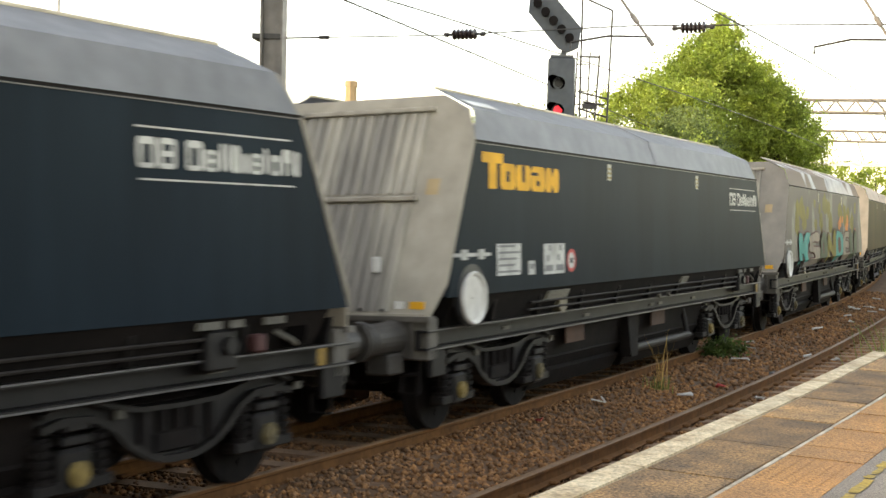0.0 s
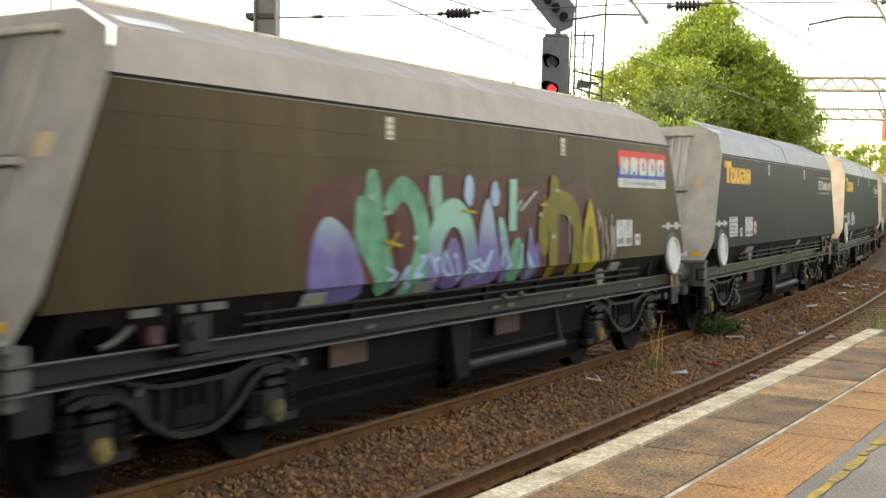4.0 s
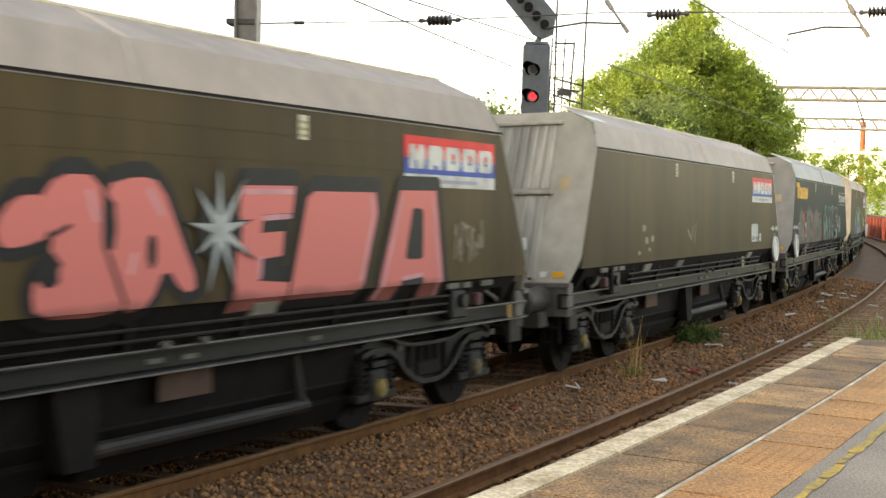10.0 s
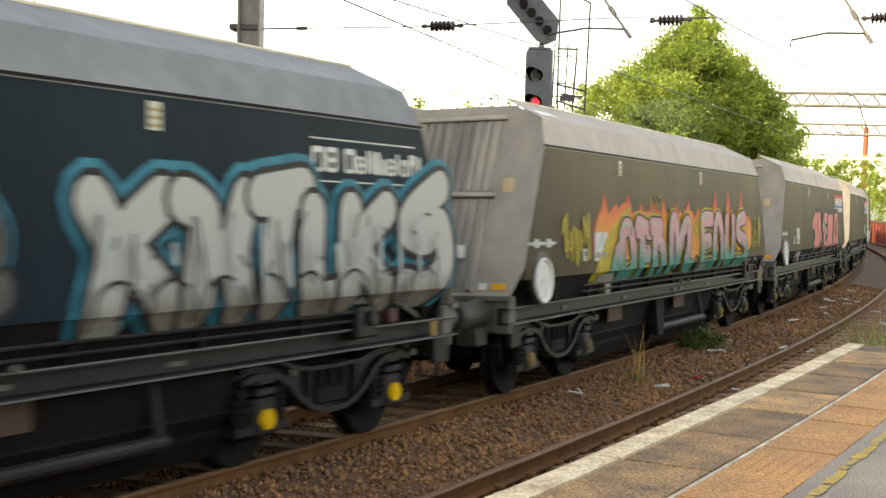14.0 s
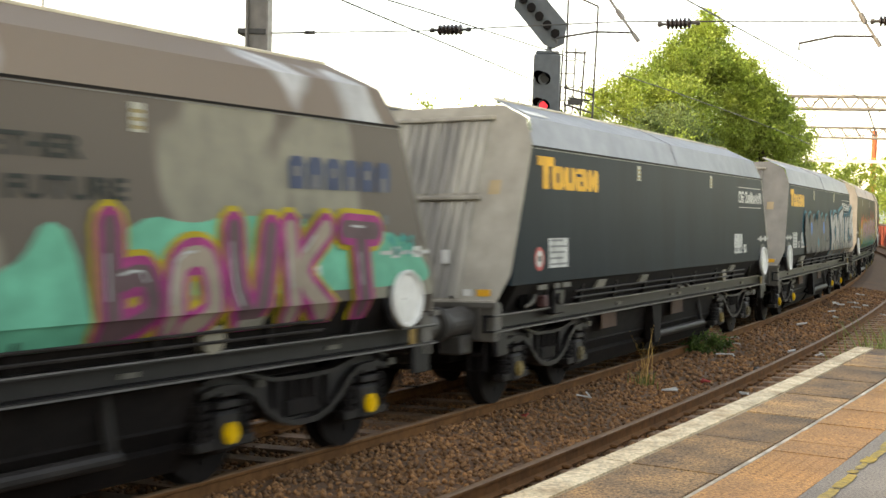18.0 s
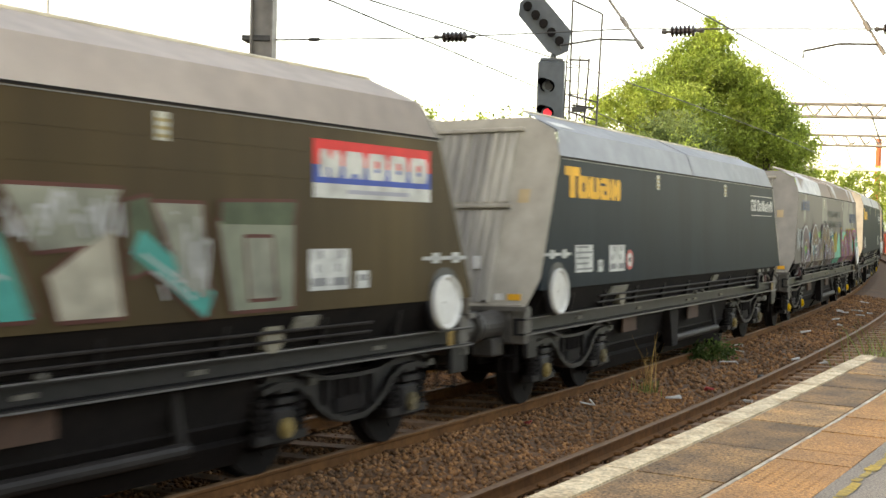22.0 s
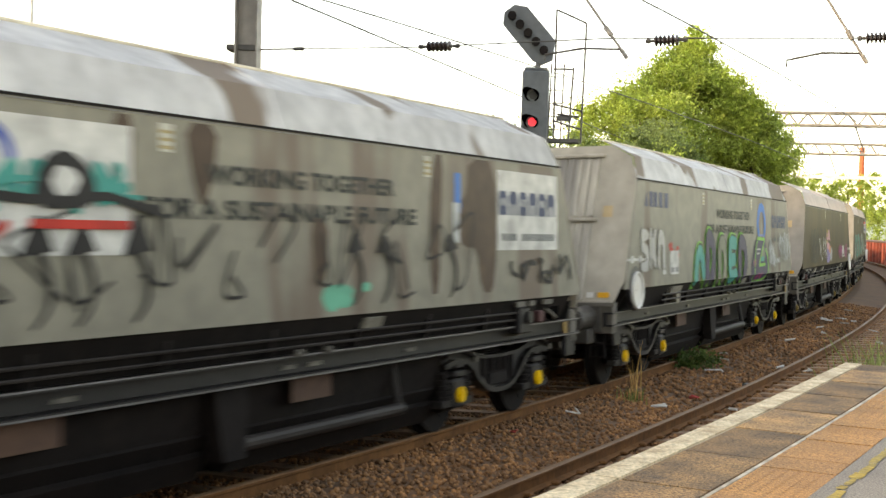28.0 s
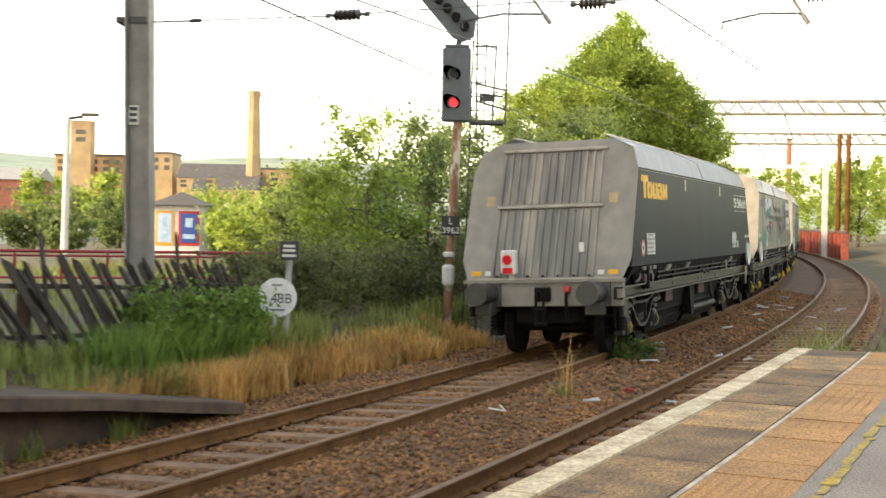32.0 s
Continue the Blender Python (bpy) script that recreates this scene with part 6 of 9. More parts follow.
building("stone_mill", "old sandstone mill block with small windows", a, b, 16, -0.4, a[2], STONE, SLATE, 0, (7, 2, 0.75, 0.97))
a, b = (-104.2, 348.862, 26.3), (-98.9, 349.081, 26.4)
building("mill_tower", "square sandstone mill tower with flat top", a, b, 5, -0.4, a[2], STONE, STONE, 0, (1, 2, 0.8, 0.95))
a, b = (-88.2, 347.361, 18.4), (-76.6, 347.803, 18.0)
building("stone_mill", "sandstone mill wing beside the tower", a, b, 14, -0.4, a[2], STONE, SLATE, 0, (4, 2, 0.75, 0.97))
a, b = (-73.6, 340.005, 12.0), (-53.6, 340.392, 11.9)
building("stone_mill", "sandstone mill with pitched slate roof", a, b, 16, -0.4, a[2], STONE, SLATE, 4, (6, 2, 0.78, 0.97))
a, b = (-62.025, 330.194, 8.801), (-51.255, 330.418, 9.035)
building("stone_mill", "low mill range with slate roof", a, b, 14, -0.4, a[2], STONE, SLATE, 4, (5, 1, 0.85, 0.97))
a, b = (-55.2, 345.421, 14.6), (-42.6, 345.671, 14.8)
building("stone_mill", "tall sandstone mill end block", a, b, 12, -0.4, a[2], STONE, SLATE, 0, (3, 3, 0.7, 0.97))
a, b = (-53.4, 338.437, 14.269), (-53.5, 338.889, 34.6)
ch = thing("mill_chimney", "tall tapering sandstone mill chimney", "chimney")
bm = bmesh.new()
rod(bm, (a[0], a[1], -0.4), (a[0], a[1], b[2]), 2.3, 8, 1.45)
part("shaft", bm, STONE, ch)
bm = bmesh.new()
rod(bm, (a[0], a[1], b[2] - 1.5), (a[0], a[1], b[2]), 1.75, 8, 1.65)
part("cap", bm, STONE, ch)
a, b = (-128.293, 293.253, 9.550), (-96.245, 295.168, 10.755)
building("brick_warehouse", "long red brick warehouse with grey roof", a, b, 18, -0.4, a[2], REDBRICK, GREYROOF, 3, (14, 1, 0.72, 0.86))
a, b = (-46.856, 107.418, 0.232), (-32.053, 108.306, 0.933)
building("retail_shed", "low grey sheet-roofed retail shed", a, b, 22, -0.4, a[2], GREYROOF, GREYROOF, 1.2, None)
a, b = (-32.501, 83.217, 0.475), (-29.184, 83.418, 0.711)
building("white_store", "low white store with pale gable roof", a, b, 8, -0.4, a[2] - 0.3, WHITE, WHITE, 1.1, None)
a, b = (-30.399, 148.512, 2.041), (-26.165, 148.765, 2.201)
building("brick_house", "low red brick house with pale roof", a, b, 10, -0.4, a[2], REDBRICK, paint("white_roofline", (0.6, 0.58, 0.55)), 1.5, (3, 1, 0.6, 0.9))
a, b = (-56.959, 277.349, 7.283), (-54.527, 277.494, 7.374)
building("stone_house", "small dark-roofed stone terrace", a, b, 10, -0.4, a[2], STONE, SLATE, 3, (2, 1, 0.7, 0.9))

# hills
bm = bmesh.new()
prev = None
for i in range(61):
    az = radians(-60 + i * 2.0)
    col = []
    for r, h in ((500, -1), (900, 14), (1400, 46), (1900, 84), (2500, 104), (3300, 70)):
        w2 = math.exp(-((math.degrees(az) + 17) / 26) ** 2) * 0.85 + 0.22
        z = h * w2 * (1 + 0.25 * noise.noise((az * 6, r * 0.002, 2)))
        col.append(bm.verts.new((r * math.sin(az), r * math.cos(az), z - 1)))
    if prev:
        for k in range(5):
            bm.faces.new((prev[k], prev[k + 1], col[k + 1], col[k]))
    prev = col
structure("hills", bm, HILL, "hazy wooded green hills on the skyline", "hill")

# ---- far gantries over the line ----
GANTRYM = mat("pale_galvanised_lattice", (0.29, 0.265, 0.23), 0.6, var=0.25, scale=1.5, second=(0.20, 0.18, 0.155), bump=0.04)


def gantry(s, o0, o1, z0, z1, legs, label, bays=14):
    g = thing("overhead_gantry", label, "gantry", "overhead gantries")
    a, b = line(s, o0), line(s, o1)
    y = Vector((0, 0, 1))
    for d in (-0.35, 0.35):
        f = Vector((math.sin(heading(s)), math.cos(heading(s)), 0)) * d
        bm = bmesh.new()
        for z in (z0, z1):
            rod(bm, a + f + y * z, b + f + y * z, 0.09, 6)
        for i in range(bays):
            p, q = a.lerp(b, i / bays) + f, a.lerp(b, (i + 1) / bays) + f
            rod(bm, p + y * z0, p.lerp(q, 0.5) + y * z1, 0.05, 5)
            rod(bm, p.lerp(q, 0.5) + y * z1, q + y * z0, 0.05, 5)
        part("lattice", bm, GANTRYM, g)
    for o in legs:
        bm = bmesh.new()
        p = line(s, o)
        h_column(bm, (p.x, p.y, -0.3), (p.x, p.y, z1), 0.35, 0.35, 0.04, 0.3)
        part("leg", bm, GANTRYM, g)
    for k in (0.35, 0.7):
        bm = bmesh.new()
        p = a.lerp(b, k)
        rod(bm, p + y * z0, p + y * (z0 - 1.6) + Vector((0.6, 0, 0)), 0.05, 6)
        rod(bm, p + y * (z0 - 1.6) + Vector((0.6, 0, 0)), p + y * (z0 - 1.7) + Vector((-1.4, 0, 0)), 0.03, 6)
        part("drop_arm", bm, DARKSTEEL, g)


gantry(89, -7.6, 9.5, 9.25, 10.05, (-7.2, 9.2), "long pale steel lattice gantry over the tracks")
gantry(116, -8.5, 9.5, 9.0, 9.85, (-8.2, 9.2), "second pale lattice gantry farther along the tracks", 16)
portal = thing("portal_frame", "white steel portal frame beside the line", "gantry")
a, b = line(101, -6.0), line(101, 1.9)
bm = bmesh.new()
rod(bm, (a.x, a.y, 6.45), (b.x, b.y, 6.45), 0.17, 4)
part("beam", bm, WHITE, portal)
bm = bmesh.new()
rod(bm, (b.x, b.y, -0.3), (b.x, b.y, 6.5), 0.24, 4)
part("leg", bm, WHITE, portal)
bm = bmesh.new()
p = a.lerp(b, 0.72)
rod(bm, (p.x, p.y, 6.4), (b.x, b.y, 4.4), 0.10, 4)
part("brace", bm, WHITE, portal)
bm = bmesh.new()
rod(bm, (a.x, a.y, -0.3), (a.x, a.y, 6.5), 0.2, 4)
part("leg", bm, WHITE, portal)
for o, h in ((3.1, 9.0), (3.75, 9.0)):
    c = thing("rusty_column", "tall rust-red steel column beside the track", "column", "rusty columns")
    bm = bmesh.new()
    p = line(104, o)
    rod(bm, (p.x, p.y, -0.3), (p.x, p.y, h), 0.2, 8)
    part("shaft", bm, RUST, c)
stack = thing("red_chimney", "distant red brick chimney stack above the trees", "chimney")
p = Vector((79.713, 316.716, 23.295))
bm = bmesh.new()
rod(bm, (p.x, p.y, -0.3), p, 0.85, 8, 0.65)
part("shaft", bm, mat("bright_red_brick", (0.55, 0.14, 0.06), 0.9, bump=0.05), stack)
# parapet of the bridge on the outside of the curve
par = thing("bridge_parapet", "rust-red riveted bridge parapet panels", "parapet")
RUSTRED = mat("rust_red_paint", (0.42, 0.085, 0.05), 0.7, var=0.35, scale=3, second=(0.24, 0.07, 0.05), bump=0.1)
PANELM = mat("sooty_panel_paint", (0.13, 0.075, 0.055), 0.8, var=0.35, scale=2, second=(0.08, 0.055, 0.045), bump=0.1)
for i in range(18):
    p, q = line(98 + i * 2.9, 3.2, -0.2), line(98 + i * 2.9 + 2.9, 3.2, -0.2)
    d = (q - p).normalized()
    nrm = Vector((d.y, -d.x, 0)) * 0.05
    bm = bmesh.new()
    vs = [bm.verts.new(v) for v in (p - nrm, q - nrm, q + nrm, p + nrm)]
    vt = [bm.verts.new(v.co + Vector((0, 0, 1.85))) for v in vs]
    bm.faces.new(vt)
    for k in range(4):
        bm.faces.new((vs[k], vs[(k + 1) % 4], vt[(k + 1) % 4], vt[k]))
    bmesh.ops.recalc_face_normals(bm, faces=bm.faces)
    part("panel", bm, PANELM, par)
    bm = bmesh.new()
    o = p - nrm * 3
    rod(bm, o, o + Vector((0, 0, 1.85)), 0.30, 4)
    part("stiffener", bm, RUSTRED, par)
bm = bmesh.new()
tube(bm, [line(98 + i * 2.9, 3.2, 1.72) for i in range(19)], 0.16, 6)
part("capping", bm, PANELM, par)

# ---- plants ----
def leaves(name, centres, radii, count, size, seed, material, parent, flat_k=1.0, droop=0.0):
    """Many small bent leaf blades round clump centres."""
    rng = np.random.default_rng(seed)
    centres, radii = np.array(centres, float), np.array(radii, float)
    w = radii ** 2
    pick = rng.choice(len(centres), count, p=w / w.sum())
    d = rng.normal(size=(count, 3))
    d /= np.linalg.norm(d, axis=1)[:, None]
    rr = np.abs(rng.normal(0.0, 0.72, count))
    c = centres[pick] + d * (radii[pick] * rr)[:, None] * np.array([1, 1, flat_k])
    u = rng.normal(size=(count, 3))
    u += d * 0.5
    u[:, 2] -= droop
    u /= np.linalg.norm(u, axis=1)[:, None]
    v = np.cross(u, rng.normal(size=(count, 3)))
    v /= np.linalg.norm(v, axis=1)[:, None] + 1e-9
    L = size * rng.uniform(0.6, 1.3, (count, 1))
    W = L * 0.33
    nrm = np.cross(u, v)
    verts = np.stack([c - u * L * 0.5, c - v * W + nrm * L * 0.08, c + u * L * 0.5, c + v * W + nrm * L * 0.08], 1).reshape(-1, 3)
    f = np.arange(4 * count).reshape(-1, 4)
    return mesh_ob(name, verts, f, material, parent)


def clumps(c, rx, ry, rz, n, r, seed, hollow=0.5):
    rnd = random.Random(seed)
    out, rad = [], []
    while len(out) < n:
        d = Vector((rnd.uniform(-1, 1), rnd.uniform(-1, 1), rnd.uniform(-1, 1)))
        if hollow < d.length < 1:
            out.append((c[0] + d.x * rx, c[1] + d.y * ry, c[2] + d.z * rz))
            rad.append(r * rnd.uniform(0.6, 1.25))
    return out, rad


def tree(label, base, height, crown, n_clumps, clump_r, n_leaves, leaf, seed, material, trunk_r=0.2, name="tree"):
    """crown: rx, ry, rz and the height of its middle."""
    t = thing(name, label, name)
    rx, ry, rz, zc = crown
    cs, rs = clumps((base[0], base[1], zc), rx, ry, rz, n_clumps, clump_r, seed, 0.35)
    bm = bmesh.new()
    top = (base[0] + 0.2, base[1], min(zc + rz * 0.5, height * 0.85))
    rod(bm, (base[0], base[1], base[2] - 0.2), top, trunk_r, 10, trunk_r * 0.3)
    rnd = random.Random(seed)
    for c in rnd.sample(cs, min(len(cs), 12)):
        h = rnd.uniform(0.3, 0.85)
        o = Vector((base[0], base[1], base[2])).lerp(Vector(top), h)
        if c[2] > o.z - 0.5:
            rod(bm, o, o.lerp(Vector(c), 0.8), trunk_r * 0.28, 6, trunk_r * 0.05)
    part("trunk", bm, WOODM, t)
    leaves("crown", cs, rs, n_leaves, leaf, seed, material, t)
    return t


tree("tall broad green tree in full leaf", (6.9, 57.5, 0.3), 10.8, (3.3, 3.0, 3.1, 6.9), 200, 0.62, 96000, 0.125, 21, LEAF_A, 0.28)
tree("broad leafy green tree beside the line", (4.4, 54.5, 0.3), 8, (2.8, 2.6, 2.5, 5.6), 130, 0.60, 58000, 0.125, 22, LEAF_A)
tree("dense leafy tree on the curve", (9.7, 58.0, 0.3), 8.6, (2.3, 2.4, 3.0, 5.0), 130, 0.60, 56000, 0.125, 23, LEAF_A)
tree("narrow top of a tall leafy tree", (6.9, 57, 0.3), 11, (1.1, 1.0, 1.9, 9.2), 50, 0.42, 19000, 0.12, 24, LEAF_A, 0.12)
# lighter bushes at the foot of the trees
for i, (p, top, r) in enumerate((((3.774, 47.472, 4.812), (3.708, 47.540, 6.549), 1.75), ((5.209, 50.578, 5.014), (5.156, 50.634, 6.427), 1.7), ((2.490, 44.367, 4.424), (2.446, 44.412, 5.572), 1.3))):
    tree("pale green leafy bush below the tall tree", (p[0], p[1], 0.3), top[2], (r, r, (top[2] - 0.6) / 2, (top[2] + 0.6) / 2), 44, 0.5, 12000, 0.12, 30 + i, LEAF_B, 0.1)
# scrub between the signal and the trees
for i, (s, o, h, r) in enumerate(((29, -8.6, 3.6, 1.5), (31.5, -9.6, 4.0, 1.6), (34, -9.0, 4.6, 1.9), (36.5, -11.5, 5.4, 2.2), (39, -8.8, 5.2, 2.1), (43, -10.0, 6.0, 2.3), (46, -7.6, 5.2, 2.0), (50, -8.0, 5.6, 2.0))):
    p = line(s, o, 0.4)
    tree("leafy hawthorn scrub bush beside the railway", p, h, (r, r, h * 0.48, h * 0.53), 34, 0.52, 9500, 0.11, 40 + i, LEAF_B if i % 3 else LEAF_A, 0.08, "bush")
# ivy-clad hedge behind the boards
hedge = thing("ivy_hedge", "dense dark ivy hedge over the old fence", "hedge")
cs, rs = [], []
rnd = random.Random(60)
for i in range(150):
    s = rnd.uniform(19.8, 34)
    p = line(s, -6.9 + rnd.uniform(-0.5, 0.6), rnd.uniform(0.4, 1.45 + 0.012 * (s - 20)))
    cs.append(tuple(p))
    rs.append(rnd.uniform(0.25, 0.48))
leaves("foliage", cs, rs, 26000, 0.085, 61, LEAF_C, hedge, 0.9, 0.5)
bm = bmesh.new()
for s in np.arange(20, 34, 1.0):
    rod(bm, line(s, -7.0, 0.2), line(s + 0.3, -6.9, 1.5), 0.03, 5)
part("stem", bm, WOODM, hedge)


def tuft_field(name, label, spots, count, h, seed, material, width=0.012, category="grass"):
    """Grass blades: tapering bent strips on the spots (s, offset, z, spread)."""
    rng = np.random.default_rng(seed)
    spots = np.array(spots, float)
    pick = spots[rng.integers(0, len(spots), count)]
    s = pick[:, 0] + rng.normal(size=count) * pick[:, 3]
    o = pick[:, 1] + rng.normal(size=count) * pick[:, 3] * 0.5
    x, y, a = np.interp(s, SS, _x), np.interp(s, SS, _y), np.interp(s, SS, _a)
    b = np.stack([x + np.cos(a) * o, y - np.sin(a) * o, pick[:, 2] - 0.05], 1)
    ang = rng.uniform(0, 2 * np.pi, count)
    H = h * rng.uniform(0.45, 1.15, count)
    bend = H * rng.uniform(0.1, 0.6, count)
    dx = np.stack([np.cos(ang), np.sin(ang), np.zeros(count)], 1)
    side = np.stack([-np.sin(ang), np.cos(ang), np.zeros(count)], 1) * width
    up = np.array([0, 0, 1.0])
    m = b + dx * (bend * 0.3)[:, None] + up * (H * 0.6)[:, None]
    t = b + dx * bend[:, None] + up * H[:, None]
    verts = np.stack([b - side, b + side, m + side * 0.8, m - side * 0.8, t + side * 0.15, t - side * 0.15], 1).reshape(-1, 3)
    k = 6 * np.arange(count)[:, None]
    f = np.concatenate([k + np.array([[0, 1, 2, 3]]), k + np.array([[3, 2, 4, 5]])], 0)
    return tagged(mesh_ob(name, verts, f, material), label, category, kind="stuff")


rnd = random.Random(70)
spots = [(rnd.uniform(8, 17.5), rnd.uniform(-5.9, -4.7), 0, 0.2) for _ in range(90)]
spots = [(s, o, float(np.interp(s, [8, 9.2, 12.3, 15.3, 17, 20], [0.95, 0.95, 0.55, 0.2, 0.12, 0.1])) + (0.2 if o < -5.4 else 0), w2) for s, o, _, w2 in spots]
tuft_field("grass", "long green grass below the fence", spots, 5200, 0.27, 71, GRASS)
spots = [(rnd.uniform(15.2, 26), rnd.uniform(-5.5, -4.6), 0.0, 0.2) for _ in range(70)]
tuft_field("dry_grass", "dry orange-brown grass along the track edge", [(s, o, -0.22 + 0.5 * max(0, -4.75 - o), w2) for s, o, _, w2 in spots], 6500, 0.36, 72, DRYGRASS)
spots = [(rnd.uniform(17, 40), rnd.uniform(-6.6, -5.2), rnd.uniform(0.05, 0.35), 0.3) for _ in range(90)]
tuft_field("grass", "rough green grass at the foot of the hedge", spots, 9000, 0.4, 73, GRASS)
spots = [(rnd.uniform(-5, 45), rnd.uniform(-24, -7), 0.42, 0.7) for _ in range(160)]
tuft_field("grass", "rough grass behind the fence", spots, 14000, 0.35, 74, GRASS)
tuft_field("tall_grass", "tall seeding grass at the platform end", [(19.3, 1.95, -0.2, 0.35), (18.4, 2.4, -0.2, 0.3), (20.5, 1.9, -0.2, 0.3), (17.6, 3.4, -0.1, 0.4), (18.0, 2.9, -0.1, 0.3)], 420, 1.15, 75, GRASS, 0.011)
tuft_field("tall_grass", "tall dry grass stalks between the tracks", [(19.3, -1.03, -0.08, 0.10)], 18, 0.80, 76, DRYGRASS, 0.005)
tuft_field("grass", "green grass at the foot of the stalks", [(19.3, -1.03, -0.08, 0.14)], 60, 0.24, 77, GRASS, 0.007)
tuft_field("grass", "thin weeds at the track edge", [(rnd.uniform(8, 15), rnd.uniform(-4.6, -3.6), -0.18, 0.12) for _ in range(12)], 500, 0.3, 78, GRASS, 0.009)
nettles = thing("nettle_patch", "tall green nettles beside the round board", "weeds")
cs, rs = [], []
for i in range(70):
    s = rnd.uniform(16.7, 19.2)
    p = line(s, rnd.uniform(-5.9, -5.3), 0.1 + rnd.uniform(0.1, 0.95))
    cs.append(tuple(p))
    rs.append(rnd.uniform(0.12, 0.26))
leaves("foliage", cs, rs, 9000, 0.075, 79, NETTLE, nettles, 1.0, 0.2)
tuft_field("tall_grass", "lush tall green grass beside the fence", [(rnd.uniform(15.6, 19.0), rnd.uniform(-5.7, -5.1), 0.05, 0.2) for _ in range(40)], 3000, 0.75, 171, NETTLE, 0.012)
tuft_field("dry_grass", "golden seeding grass by the ramp", [(rnd.uniform(13.6, 18.6), rnd.uniform(-5.2, -4.55), -0.10, 0.18) for _ in range(44)], 4200, 0.48, 172, DRYGRASS, 0.010)
bm = bmesh.new()
for i in range(60):
    p = line(rnd.uniform(16.7, 19.2), rnd.uniform(-5.9, -5.3), 0.0)
    rod(bm, p, p + Vector((rnd.uniform(-0.1, 0.1), 0, rnd.uniform(0.6, 1.15))), 0.008, 4)
part("stem", bm, GRASS, nettles)
mat_weed = leaf_mat("dark_weed_leaves", (0.10, 0.16, 0.035), (0.06, 0.10, 0.025))
weed = thing("weed_clump", "low bushy green weed beside the rail", "weeds")
p = line(23.8, -1.36, -0.05)
cs, rs = clumps((p.x, p.y, 0.04), 0.44, 0.32, 0.17, 24, 0.11, 80, 0.2)
leaves("foliage", cs, rs, 2600, 0.055, 81, mat_weed, weed)
bm = bmesh.new()
for c in cs[::2]:
    rod(bm, (p.x, p.y, -0.10), c, 0.006, 4)
part("stem", bm, GRASS, weed)
# trees beyond the curve
for i, (s, o, h, r) in enumerate(((88, 9.5, 6.5, 2.8), (96, 12, 8.0, 3.2), (106, 9, 8.0, 3.0), (120, 6.5, 8.5, 3.4), (132, -9.5, 8.8, 3.6), (142, -8.5, 9.0, 3.6), (126, 11, 9.5, 3.6), (112, 14, 9.0, 3.5), (150, 8.5, 9.6, 4.0), (160, 7.5, 10.0, 4.2), (140, 8.5, 9.0, 3.8), (168, -8.5, 10.0, 4.0), (70, 10, 5.0, 2.4), (62, 8.0, 3.6, 1.7), (78, 7.5, 4.6, 1.9), (150, -10, 10, 4), (118, -12, 9, 3.6), (100, -13, 8, 3.2), (85, -12, 7.0, 2.8))):
    p = line(s, o, 0.3)
    tree("sunlit green tree beyond the curve", p, h, (r, r, h * 0.45, h * 0.55), 44, 0.85, 7000, 0.26, 90 + i, LEAF_A, 0.15)
for i, (s, o, h, r) in enumerate(((266, -13, 15, 6.0), (272, -5, 14, 6.0), (270, 4, 14, 6.0), (276, 12, 15, 6.5))):
    p = line(s, o, 0.3)
    tree("tall leafy tree at the far end of the line", p, h, (r, r, h * 0.48, h * 0.52), 70, 1.5, 9000, 0.5, 170 + i, LEAF_A, 0.3)
# unseen bushes added on the verge to darken reflections in the wagon sides
for i, (s, o, h, r) in enumerate(((36, 9, 4.2, 1.8), (42, 9.5, 4.8, 2.0), (48, 9.5, 5.2, 2.2), (54, 9.5, 5.4, 2.2), (60, 10.5, 5.6, 2.2))):
    p = line(s, o, 0.5)
    tree("leafy green bush on the verge", p, h, (r, r, h * 0.45, h * 0.5), 20, 0.5, 2600, 0.15, 120 + i, LEAF_A, 0.05, "bush")
# trees of the town
for i, (p, h, r, m) in enumerate((
        ((-37.814, 93.027, 4.547), 5.8, 2.0, LEAF_B), ((-41.695, 107.786, 2.822), 5.6, 3.4, LEAF_A), ((-37.439, 118.086, 3.955), 7.0, 2.6, LEAF_A), ((-37.681, 128.062, 2.784), 5.5, 2.6, LEAF_B),
        ((-21.692, 83.914, 2.918), 5.4, 2.4, LEAF_A), ((-17.524, 69.103, 1.910), 4.0, 2.0, LEAF_B), ((-19.394, 60.953, 1.001), 2.9, 1.7, LEAF_B), ((-17.069, 59.085, 0.976), 2.6, 1.5, LEAF_B), ((-22.401, 58.760, 0.514), 2.2, 1.2, LEAF_A),
        ((-16.267, 90.712, 2.621), 4.4, 3.0, LEAF_A), ((-7.969, 52.866, 1.788), 3.4, 2.2, LEAF_A), ((-5.675, 48.918, 1.857), 3.6, 2.2, LEAF_A), ((-10.259, 60.815, 1.704), 3.0, 1.9, LEAF_A), ((-4.238, 44.955, 2.098), 3.8, 2.0, LEAF_B), ((-26.582, 140.490, 2.227), 5.5, 4.0, LEAF_A), ((-15.480, 120.764, 3.432), 6.2, 4.0, LEAF_A))):
    tree("leafy green town tree behind the car park", (p[0], p[1], 0.2), h, (r * 0.85, r * 0.85, h * 0.36, h * 0.5), 30, r * 0.26, 3600, 0.22 if h < 4.5 else 0.32, 140 + i, m, 0.12)
# litter and small things on the ballast
LIT = paint("pale_litter", (0.60, 0.58, 0.54))
RED_LIT = paint("red_litter", (0.4, 0.06, 0.05))
